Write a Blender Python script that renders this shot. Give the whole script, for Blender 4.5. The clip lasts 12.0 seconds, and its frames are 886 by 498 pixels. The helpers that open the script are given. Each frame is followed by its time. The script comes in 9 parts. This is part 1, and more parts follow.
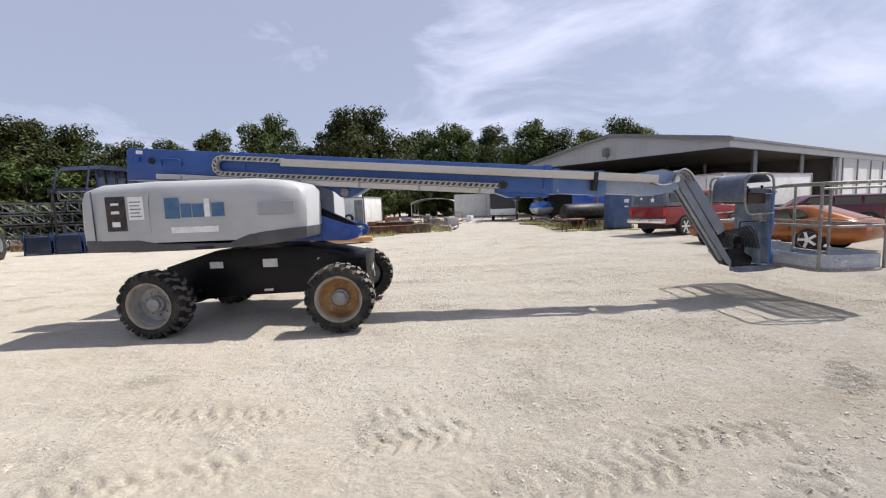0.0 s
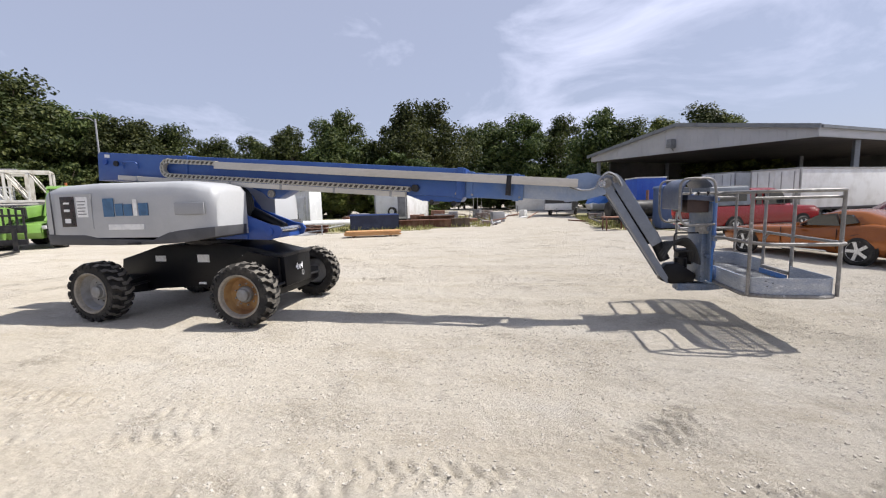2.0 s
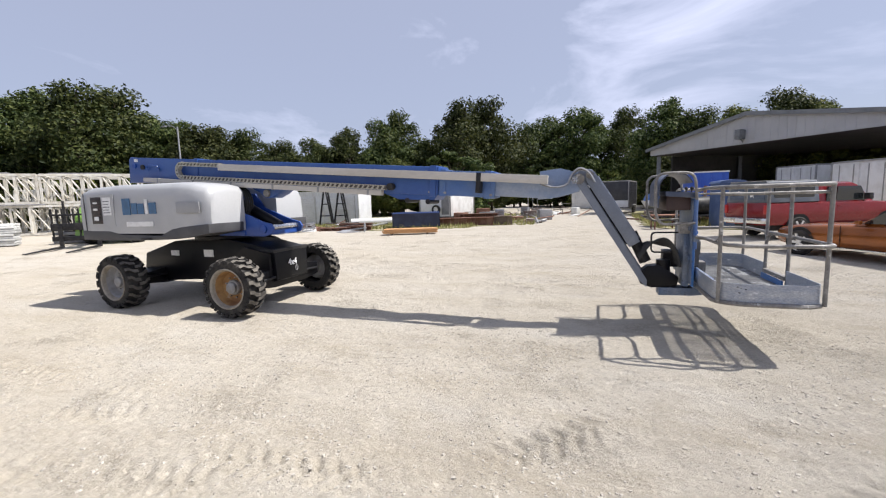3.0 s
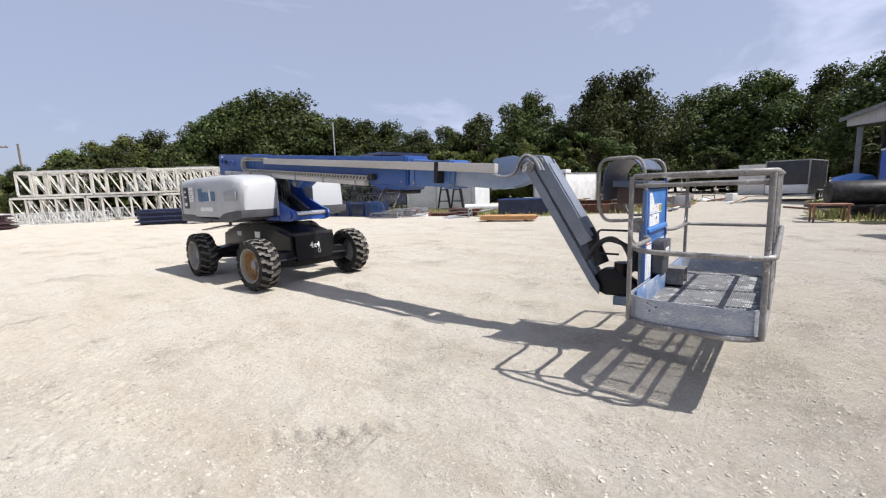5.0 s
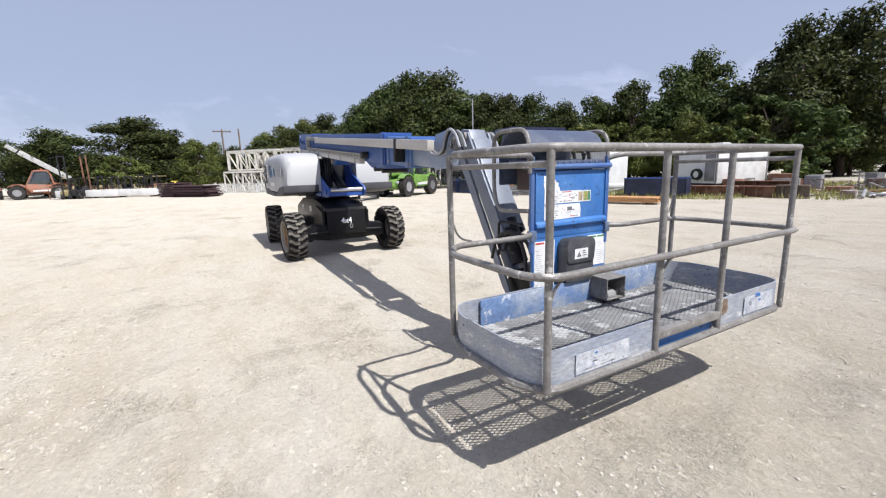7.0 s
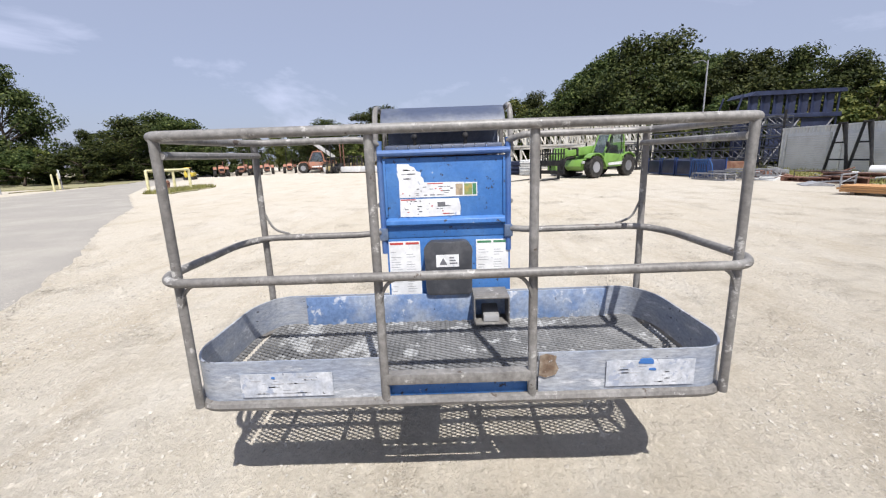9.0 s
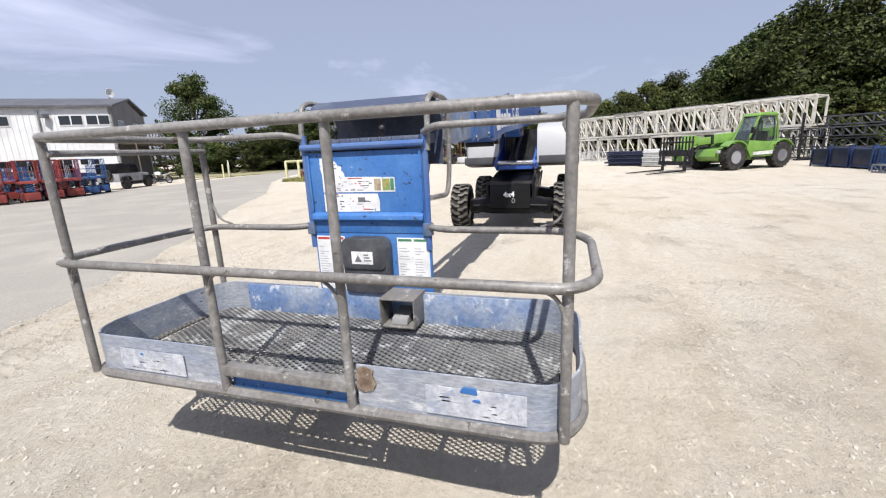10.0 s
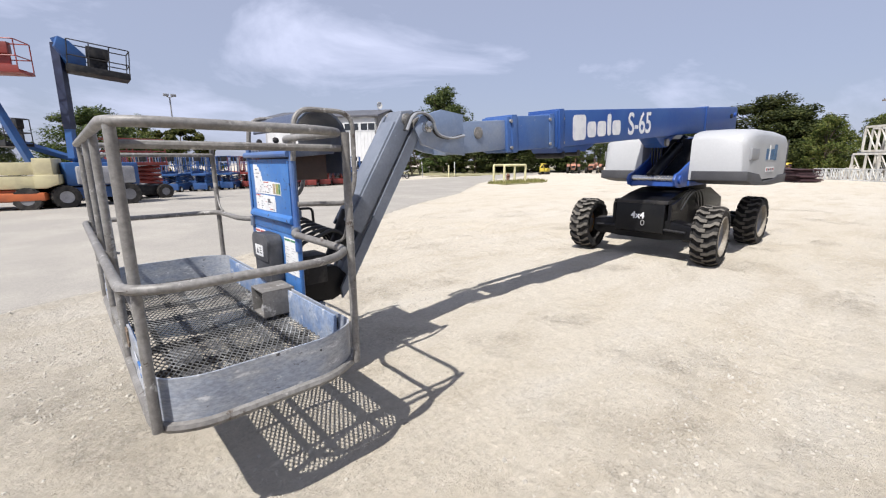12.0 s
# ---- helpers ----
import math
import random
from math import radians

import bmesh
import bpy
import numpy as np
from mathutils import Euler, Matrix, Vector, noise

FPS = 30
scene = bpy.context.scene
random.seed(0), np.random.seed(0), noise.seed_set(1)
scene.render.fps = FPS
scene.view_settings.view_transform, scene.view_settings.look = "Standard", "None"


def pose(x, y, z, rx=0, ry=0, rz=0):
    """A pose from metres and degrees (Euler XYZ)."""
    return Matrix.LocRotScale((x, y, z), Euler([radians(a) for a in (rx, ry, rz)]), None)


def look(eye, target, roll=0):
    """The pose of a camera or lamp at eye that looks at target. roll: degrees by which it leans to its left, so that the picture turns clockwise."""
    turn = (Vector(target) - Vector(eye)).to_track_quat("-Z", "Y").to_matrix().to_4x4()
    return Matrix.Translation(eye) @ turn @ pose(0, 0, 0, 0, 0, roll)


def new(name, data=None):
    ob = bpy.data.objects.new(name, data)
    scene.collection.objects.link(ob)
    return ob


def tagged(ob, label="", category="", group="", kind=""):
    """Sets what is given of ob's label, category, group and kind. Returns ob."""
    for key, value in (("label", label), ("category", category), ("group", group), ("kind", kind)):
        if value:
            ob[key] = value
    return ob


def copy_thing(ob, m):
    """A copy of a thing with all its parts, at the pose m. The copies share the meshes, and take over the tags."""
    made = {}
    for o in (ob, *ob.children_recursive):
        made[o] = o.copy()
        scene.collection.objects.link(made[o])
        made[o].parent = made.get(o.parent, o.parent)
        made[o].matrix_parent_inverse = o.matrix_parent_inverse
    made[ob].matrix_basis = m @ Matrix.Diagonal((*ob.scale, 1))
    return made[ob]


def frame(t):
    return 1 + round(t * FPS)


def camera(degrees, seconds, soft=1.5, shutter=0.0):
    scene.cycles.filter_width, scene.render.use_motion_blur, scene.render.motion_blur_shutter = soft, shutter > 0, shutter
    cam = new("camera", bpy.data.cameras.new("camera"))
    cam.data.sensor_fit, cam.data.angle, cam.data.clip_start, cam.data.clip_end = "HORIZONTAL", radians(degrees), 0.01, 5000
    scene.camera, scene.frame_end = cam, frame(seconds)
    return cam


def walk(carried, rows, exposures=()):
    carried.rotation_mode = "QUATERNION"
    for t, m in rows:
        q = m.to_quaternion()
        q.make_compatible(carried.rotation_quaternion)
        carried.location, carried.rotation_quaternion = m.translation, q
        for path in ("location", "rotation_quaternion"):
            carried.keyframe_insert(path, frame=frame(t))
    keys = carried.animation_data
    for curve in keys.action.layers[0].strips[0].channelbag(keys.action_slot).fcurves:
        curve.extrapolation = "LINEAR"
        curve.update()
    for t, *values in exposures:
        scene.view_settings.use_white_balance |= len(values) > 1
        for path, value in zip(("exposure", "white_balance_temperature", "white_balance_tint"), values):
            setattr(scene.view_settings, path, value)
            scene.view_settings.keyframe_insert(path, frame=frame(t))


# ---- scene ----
cam = camera(93.4, 12.0, soft=1.2)
PATH = [
    (0, (1.046, 0.636, 1.722), (1.036, 2.626, 1.517), -2.2),
    (0.5, (1.711, 0.632, 1.758), (1.594, 2.616, 1.541), -1.8),
    (1, (2.341, 0.728, 1.794), (2.141, 2.705, 1.567), -1.6),
    (1.5, (3.005, 0.812, 1.812), (2.724, 2.779, 1.58), -1.4),
    (2, (3.643, 0.998, 1.828), (3.265, 2.948, 1.594), -1.4),
    (2.5, (4.319, 1.128, 1.824), (3.809, 3.047, 1.591), -1.5),
    (2.7, (4.573, 1.216, 1.795), (4.003, 3.119, 1.562), -1.6),
    (4.3, (6.533, 2.112, 1.799), (5.456, 3.777, 1.539), -2.1),
    (4.5, (6.766, 2.267, 1.8), (5.631, 3.893, 1.539), -2.1),
    (5, (7.24, 2.751, 1.787), (5.971, 4.271, 1.502), -2.0),
    (5.5, (7.681, 3.264, 1.788), (6.288, 4.665, 1.476), -2.0),
    (6, (8.025, 3.84, 1.764), (6.521, 5.114, 1.428), -1.9),
    (6.5, (8.346, 4.439, 1.757), (6.733, 5.566, 1.403), -1.9),
    (7, (8.577, 5.031, 1.744), (6.859, 5.986, 1.373), -1.7),
    (7.2, (8.624, 5.289, 1.737), (6.866, 6.168, 1.362), -1.6),
    (8.8, (8.868, 7.306, 1.713), (6.921, 7.402, 1.268), -2.1),
    (9, (8.862, 7.552, 1.719), (6.91, 7.54, 1.284), -2.0),
    (9.5, (8.698, 8.169, 1.701), (6.77, 7.886, 1.253), -2.2),
    (10, (8.537, 8.794, 1.691), (6.678, 8.216, 1.235), -2.5),
    (10.5, (8.256, 9.326, 1.67), (6.509, 8.47, 1.205), -2.4),
    (11, (7.991, 9.84, 1.668), (6.389, 8.735, 1.208), -2.0),
    (11.5, (7.67, 10.308, 1.669), (6.219, 9.003, 1.231), -1.3),
    (12, (7.295, 10.678, 1.688), (5.978, 9.229, 1.28), -0.3),
]
walk(cam, [(t, look(eye, aim, roll)) for t, eye, aim, roll in PATH], [(0.0, 0.48, 6320, 11.5), (2.7, 0.51, 6300, 11.5), (5.0, 0.46, 6160, 11.5), (7.0, 0.45, 6110, 11.5), (9.0, 0.42, 6170, 11.5), (12.0, 0.42, 6230, 11.5)])

# ---- world, sun, exposure ----
SUN_DIR = Vector((0.63, 0.185, 1.0)).normalized()
world = bpy.data.worlds.new("sky")
scene.world = world
world.use_nodes = True
wn, wl = world.node_tree.nodes, world.node_tree.links
wn.clear()
w_out = wn.new("ShaderNodeOutputWorld")
w_bg = wn.new("ShaderNodeBackground")
w_sky = wn.new("ShaderNodeTexSky")
w_sky.sky_type = "NISHITA"
w_sky.sun_disc = False
w_sky.sun_elevation = math.asin(SUN_DIR.z)
w_sky.sun_rotation = math.atan2(SUN_DIR.x, SUN_DIR.y)
w_sky.air_density, w_sky.dust_density, w_sky.ozone_density = 1.0, 1.8, 4.5
w_tc = wn.new("ShaderNodeTexCoord")
w_map = wn.new("ShaderNodeMapping")
w_map.inputs["Scale"].default_value = (1.0, 1.0, 2.6)
w_map.inputs["Rotation"].default_value = (0.0, 0.25, 0.5)
w_n1 = wn.new("ShaderNodeTexNoise")
w_n1.inputs["Scale"].default_value = 2.1
w_n1.inputs["Detail"].default_value = 9.0
w_n1.inputs["Roughness"].default_value = 0.58
w_n1.inputs["Distortion"].default_value = 0.5
w_ramp = wn.new("ShaderNodeMapRange")
w_ramp.inputs["From Min"].default_value = 0.49
w_ramp.inputs["From Max"].default_value = 0.68
w_ramp.inputs["To Min"].default_value = 0.47
w_ramp.inputs["To Max"].default_value = 0.98
w_mix = wn.new("ShaderNodeMix")
w_mix.data_type = "RGBA"
w_mix.inputs[7].default_value = (11.4, 12.0, 14.9, 1)
wl.new(w_tc.outputs["Generated"], w_map.inputs["Vector"])
wl.new(w_map.outputs["Vector"], w_n1.inputs["Vector"])
w_sep, w_lean = wn.new("ShaderNodeSeparateXYZ"), wn.new("ShaderNodeMath")
w_lean.operation = "MULTIPLY_ADD"
w_lean.inputs[1].default_value = -0.015
wl.new(w_tc.outputs["Generated"], w_sep.inputs["Vector"])
wl.new(w_sep.outputs["Y"], w_lean.inputs[0])
wl.new(w_n1.outputs["Fac"], w_lean.inputs[2])
w_side = wn.new("ShaderNodeMath")
w_side.operation = "MULTIPLY_ADD"
w_side.inputs[1].default_value = 0.085
wl.new(w_sep.outputs["X"], w_side.inputs[0])
wl.new(w_lean.outputs["Value"], w_side.inputs[2])
wl.new(w_side.outputs["Value"], w_ramp.inputs["Value"])
wl.new(w_ramp.outputs["Result"], w_mix.inputs[0])
wl.new(w_sky.outputs["Color"], w_mix.inputs[6])
wl.new(w_mix.outputs[2], w_bg.inputs["Color"])
w_bg.inputs["Strength"].default_value = 0.0505
wl.new(w_bg.outputs["Background"], w_out.inputs["Surface"])

sun_data = bpy.data.lights.new("sun", "SUN")
sun_data.energy, sun_data.angle, sun_data.color = 4.65, radians(0.55), (1.0, 0.95, 0.87)
sun = new("sun", sun_data)
sun.matrix_world = look(SUN_DIR * 60, (0, 0, 0))


# ---- materials ----
def mat(name, c1, c2=None, rough=0.6, metal=0.0, scale=3.0, lo=0.45, hi=0.62, fine=40.0, grain=0.25, bump=0.15,
        chip=None, chip_scale=22.0, chip_lo=0.62, chip_hi=0.66, stretch=(1, 1, 1), vary=0.0, dist=0.01,
        chip2=None, chip2_scale=12.0, chip2_lo=0.64):
    """Painted or raw surface: two-tone stains, fine grain, optional chips, relief."""
    m = bpy.data.materials.new(name)
    m.use_nodes = True
    n, l = m.node_tree.nodes, m.node_tree.links
    b = n["Principled BSDF"]
    tc = n.new("ShaderNodeTexCoord")
    mp = n.new("ShaderNodeMapping")
    mp.inputs["Scale"].default_value = stretch
    l.new(tc.outputs["Object"], mp.inputs["Vector"])

    def noise_node(s, detail=6.0, rgh=0.6):
        q = n.new("ShaderNodeTexNoise")
        q.inputs["Scale"].default_value, q.inputs["Detail"].default_value, q.inputs["Roughness"].default_value = s, detail, rgh
        l.new(mp.outputs["Vector"], q.inputs["Vector"])
        return q

    def ranged(q, a, z, ta=0.0, tz=1.0):
        r = n.new("ShaderNodeMapRange")
        for key, v in (("From Min", a), ("From Max", z), ("To Min", ta), ("To Max", tz)):
            r.inputs[key].default_value = v
        l.new(q, r.inputs["Value"])
        return r.outputs["Result"]

    def mixed(fac, a, z, blend="MIX"):
        x = n.new("ShaderNodeMix")
        x.data_type, x.blend_type = "RGBA", blend
        for key, v in ((0, fac), (6, a), (7, z)):
            if isinstance(v, (tuple, list)):
                x.inputs[key].default_value = (*v, 1)
            elif isinstance(v, float):
                x.inputs[key].default_value = v
            else:
                l.new(v, x.inputs[key])
        return x.outputs[2]

    c2 = c2 or tuple(v * 0.78 for v in c1)
    big = noise_node(scale)
    fn = noise_node(fine, 4.0, 0.7)
    col = mixed(ranged(big.outputs["Fac"], lo, hi), c1, c2)
    g = ranged(fn.outputs["Fac"], 0.25, 0.75, 1.0 - grain, 1.0 + grain)
    gc = n.new("ShaderNodeCombineColor")
    for k in range(3):
        l.new(g, gc.inputs[k])
    col = mixed(1.0, col, gc.outputs["Color"], "MULTIPLY")
    if chip:
        cn = noise_node(chip_scale, 8.0, 0.68)
        col = mixed(ranged(cn.outputs["Fac"], chip_lo, chip_hi), col, chip)
    if chip2:
        cn = noise_node(chip2_scale, 9.0, 0.7)
        col = mixed(ranged(cn.outputs["Fac"], chip2_lo, chip2_lo + 0.025), col, chip2)
    if vary:
        oi = n.new("ShaderNodeObjectInfo")
        hs = n.new("ShaderNodeHueSaturation")
        l.new(ranged(oi.outputs["Random"], 0.0, 1.0, 1.0 - vary, 1.0 + vary), hs.inputs["Value"])
        l.new(col, hs.inputs["Color"])
        col = hs.outputs["Color"]
    l.new(col, b.inputs["Base Color"])
    l.new(ranged(fn.outputs["Fac"], 0.3, 0.7, max(rough - 0.1, 0.03), min(rough + 0.1, 1.0)), b.inputs["Roughness"])
    b.inputs["Metallic"].default_value = metal
    if bump:
        bp = n.new("ShaderNodeBump")
        bp.inputs["Strength"].default_value, bp.inputs["Distance"].default_value = bump, dist
        l.new(fn.outputs["Fac"], bp.inputs["Height"])
        l.new(bp.outputs["Normal"], b.inputs["Normal"])
    return m


M = {
    "boom_blue": mat("boom_blue", (0.020, 0.066, 0.25), (0.032, 0.088, 0.275), 0.38, 0, 1.5, bump=0.03, grain=0.08, chip=(0.20, 0.24, 0.32), chip_scale=9, chip_lo=0.69, chip_hi=0.73),
    "turret_blue": mat("turret_blue", (0.018, 0.065, 0.29), (0.03, 0.09, 0.31), 0.42, 0, 2.0, bump=0.04, grain=0.1),
    "worn_blue": mat("worn_blue", (0.040, 0.140, 0.38), (0.065, 0.175, 0.41), 0.5, 0, 3.0, bump=0.08, grain=0.18, chip=(0.34, 0.40, 0.50), chip_scale=14, chip_lo=0.655, chip_hi=0.69, chip2=(0.03, 0.035, 0.05), chip2_scale=26, chip2_lo=0.615),
    "scuffed_toe": mat("scuffed_toe", (0.27, 0.30, 0.36), (0.36, 0.375, 0.40), 0.42, 0.15, 4.5, 0.40, 0.60, bump=0.2, grain=0.35, stretch=(1, 0.6, 2.2), chip=(0.58, 0.59, 0.61), chip_scale=9, chip_lo=0.60, chip_hi=0.65, chip2=(0.05, 0.05, 0.055), chip2_scale=11, chip2_lo=0.635),
    "worn_toe": mat("worn_toe", (0.15, 0.23, 0.40), (0.34, 0.38, 0.45), 0.45, 0.1, 3.5, 0.42, 0.60, bump=0.15, grain=0.3, chip=(0.56, 0.58, 0.62), chip_scale=9, chip_lo=0.58, chip_hi=0.64, chip2=(0.04, 0.045, 0.06), chip2_scale=12, chip2_lo=0.64),
    "faded_label": mat("faded_label", (0.37, 0.39, 0.43), (0.50, 0.51, 0.53), 0.6, 0, 9, 0.42, 0.60, bump=0.05, grain=0.3, chip=(0.30, 0.33, 0.40), chip_scale=14, chip_lo=0.55, chip_hi=0.58, chip2=(0.10, 0.10, 0.11), chip2_scale=26, chip2_lo=0.64),
    "mast_gray": mat("mast_gray", (0.10, 0.14, 0.22), (0.19, 0.22, 0.27), 0.5, 0.1, 3, bump=0.1, grain=0.3, chip=(0.36, 0.38, 0.40), chip_scale=9, chip_lo=0.60, chip_hi=0.65, chip2=(0.02, 0.02, 0.025), chip2_scale=8, chip2_lo=0.62),
    "rail_gray": mat("rail_gray", (0.165, 0.155, 0.143), (0.235, 0.225, 0.21), 0.5, 0.1, 4.0, 0.42, 0.60, bump=0.22, grain=0.35, chip=(0.47, 0.455, 0.425), chip_scale=13, chip_lo=0.59, chip_hi=0.66, chip2=(0.085, 0.066, 0.052), chip2_scale=11, chip2_lo=0.625),
    "jib_gray": mat("jib_gray", (0.155, 0.175, 0.215), (0.20, 0.22, 0.26), 0.45, 0.1, 2.5, bump=0.06, grain=0.1, chip=(0.42, 0.43, 0.44), chip_scale=11, chip_lo=0.67, chip_hi=0.72),
    "tube_bluegray": mat("tube_bluegray", (0.05, 0.12, 0.34), (0.11, 0.18, 0.34), 0.42, 0.1, 1.6, 0.4, 0.65, bump=0.05, grain=0.12, chip=(0.38, 0.40, 0.42), chip_scale=9, chip_lo=0.66, chip_hi=0.71),
    "fly_gray": mat("fly_gray", (0.20, 0.26, 0.38), (0.28, 0.32, 0.40), 0.42, 0.1, 2.0, bump=0.05, grain=0.12),
    "hood": mat("hood", (0.40, 0.405, 0.41), (0.355, 0.36, 0.37), 0.42, 0, 1.3, bump=0.03, grain=0.05, chip=(0.38, 0.38, 0.38), chip_scale=6, chip_lo=0.70, chip_hi=0.74),
    "hood_patch": mat("hood_patch", (0.29, 0.295, 0.305), (0.265, 0.27, 0.28), 0.5, 0, 3, bump=0.02, grain=0.05),
    "skirt": mat("skirt", (0.055, 0.055, 0.06), (0.075, 0.075, 0.08), 0.6, 0, 2, bump=0.1, grain=0.2),
    "black_paint": mat("black_paint", (0.006, 0.006, 0.008), (0.011, 0.011, 0.011), 0.36, 0, 2.0, bump=0.05, grain=0.25, chip=(0.06, 0.055, 0.05), chip_scale=8, chip_lo=0.72, chip_hi=0.78),
    "black_steel": mat("black_steel", (0.02, 0.02, 0.022), (0.045, 0.042, 0.04), 0.5, 0.1, 5, bump=0.1),
    "rubber": mat("rubber", (0.028, 0.027, 0.026), (0.075, 0.068, 0.060), 0.85, 0, 4.5, 0.45, 0.7, bump=0.3, grain=0.3),
    "rust_rim": mat("rust_rim", (0.33, 0.19, 0.07), (0.20, 0.095, 0.035), 0.75, 0, 5, bump=0.2, grain=0.25, chip=(0.38, 0.33, 0.26), chip_scale=6, chip_lo=0.58, chip_hi=0.68),
    "dusty_rim": mat("dusty_rim", (0.30, 0.27, 0.22), (0.22, 0.19, 0.15), 0.75, 0.05, 6, bump=0.15, grain=0.3),
    "gray_rim": mat("gray_rim", (0.30, 0.30, 0.30), (0.22, 0.21, 0.20), 0.6, 0.2, 5, bump=0.15, grain=0.2),
    "tray": mat("tray", (0.52, 0.49, 0.44), (0.44, 0.41, 0.36), 0.55, 0.1, 2, bump=0.06, grain=0.1, stretch=(0.3, 1, 1)),
    "link": mat("link", (0.42, 0.40, 0.34), (0.28, 0.26, 0.22), 0.6, 0.1, 8, bump=0.1),
    "link_dark": mat("link_dark", (0.07, 0.06, 0.055), None, 0.7, 0, 8, bump=0.1),
    "chrome": mat("chrome", (0.62, 0.62, 0.62), (0.5, 0.5, 0.5), 0.22, 0.9, 6, bump=0.02, grain=0.05),
    "alloy": mat("alloy", (0.66, 0.66, 0.65), (0.55, 0.55, 0.54), 0.3, 0.35, 6, bump=0.02, grain=0.05),
    "hose": mat("hose", (0.025, 0.025, 0.025), None, 0.6, 0, 9, bump=0.1),
    "hose_gray": mat("hose_gray", (0.30, 0.31, 0.33), None, 0.5, 0.1, 9, bump=0.1),
    "paper": mat("paper", (0.74, 0.74, 0.73), (0.62, 0.62, 0.61), 0.55, 0, 9, bump=0.02, grain=0.06, chip=(0.40, 0.42, 0.46), chip_scale=16, chip_lo=0.64, chip_hi=0.67),
    "ink": mat("ink", (0.16, 0.16, 0.17), None, 0.6, 0, 9, bump=0),
    "ink_red": mat("ink_red", (0.45, 0.06, 0.05), None, 0.6, 0, 9, bump=0),
    "ink_green": mat("ink_green", (0.20, 0.27, 0.10), (0.35, 0.28, 0.08), 0.6, 0, 30, bump=0),
    "mark_blue": mat("mark_blue", (0.05, 0.13, 0.25), None, 0.5, 0, 9, bump=0, grain=0.05),
    "mark_white": mat("mark_white", (0.78, 0.78, 0.78), (0.66, 0.67, 0.70), 0.5, 0, 9, bump=0.02, grain=0.05),
    "worn_label": mat("worn_label", (0.72, 0.72, 0.71), (0.60, 0.60, 0.60), 0.55, 0, 7, bump=0.04, grain=0.08, chip=(0.10, 0.20, 0.42), chip_scale=15, chip_lo=0.62, chip_hi=0.66, chip2=(0.30, 0.29, 0.28), chip2_scale=30, chip2_lo=0.63),
    "rust_spot": mat("rust_spot", (0.13, 0.085, 0.055), (0.24, 0.19, 0.14), 0.8, 0, 14, bump=0.2, grain=0.3, chip=(0.40, 0.38, 0.35), chip_scale=30, chip_lo=0.58, chip_hi=0.62),
    "ink_leaf": mat("ink_leaf", (0.06, 0.20, 0.10), None, 0.6, 0, 9, bump=0),
    "ink_tan": mat("ink_tan", (0.42, 0.33, 0.22), (0.25, 0.20, 0.14), 0.6, 0, 30, bump=0),
    "ink_pale": mat("ink_pale", (0.38, 0.38, 0.39), None, 0.6, 0, 9, bump=0),
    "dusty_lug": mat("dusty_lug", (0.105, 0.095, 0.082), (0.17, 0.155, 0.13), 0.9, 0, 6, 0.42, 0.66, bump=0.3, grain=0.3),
    "grille": mat("grille", (0.018, 0.016, 0.016), (0.05, 0.03, 0.03), 0.5, 0, 14, bump=0.1),
    "floor_mesh": mat("floor_mesh", (0.13, 0.132, 0.135), (0.20, 0.20, 0.20), 0.75, 0.1, 3.0, 0.42, 0.6, bump=0.2, grain=0.3, chip=(0.36, 0.365, 0.365), chip_scale=5, chip_lo=0.54, chip_hi=0.60),
    "console_box": mat("console_box", (0.05, 0.052, 0.058), (0.09, 0.09, 0.095), 0.5, 0, 6, bump=0.1, grain=0.2),
    "cover_blue": mat("cover_blue", (0.055, 0.07, 0.115), (0.10, 0.115, 0.15), 0.42, 0, 4, bump=0.06),
    "maroon_panel": mat("maroon_panel", (0.06, 0.035, 0.03), None, 0.6, 0, 6, bump=0.1),
}


# ---- building helpers ----
def part(name, bm, material, parent=None, label="", smooth=35):
    me = bpy.data.meshes.new(name)
    bm.normal_update()
    bm.to_mesh(me)
    bm.free()
    me.materials.append(M[material] if isinstance(material, str) else material)
    if smooth:
        me.shade_smooth()
        me.set_sharp_from_angle(angle=radians(smooth))
    ob = new(name, me)
    if parent is not None:
        ob.parent = parent
    if label:
        ob["label"] = label
    return ob


def thing(name, label, category, m=None, group="", kind=""):
    ob = new(name)
    ob.empty_display_size = 0.3
    if m is not None:
        ob.matrix_world = m
    return tagged(ob, label, category, group, kind)


def move(bm, verts, m):
    if m is not None:
        bmesh.ops.transform(bm, matrix=m, verts=verts)


def box(bm, x0, x1, y0, y1, z0, z1, bevel=0.0, m=None, seg=2):
    vs = bmesh.ops.create_cube(bm, size=1.0)["verts"]
    bmesh.ops.transform(bm, matrix=Matrix.Translation(((x0 + x1) / 2, (y0 + y1) / 2, (z0 + z1) / 2)) @ Matrix.Diagonal((x1 - x0, y1 - y0, z1 - z0, 1)), verts=vs)
    move(bm, vs, m)
    if bevel:
        es = list({e for v in vs for e in v.link_edges})
        bmesh.ops.bevel(bm, geom=es, offset=bevel, segments=seg, affect="EDGES", profile=0.6)
    return bm


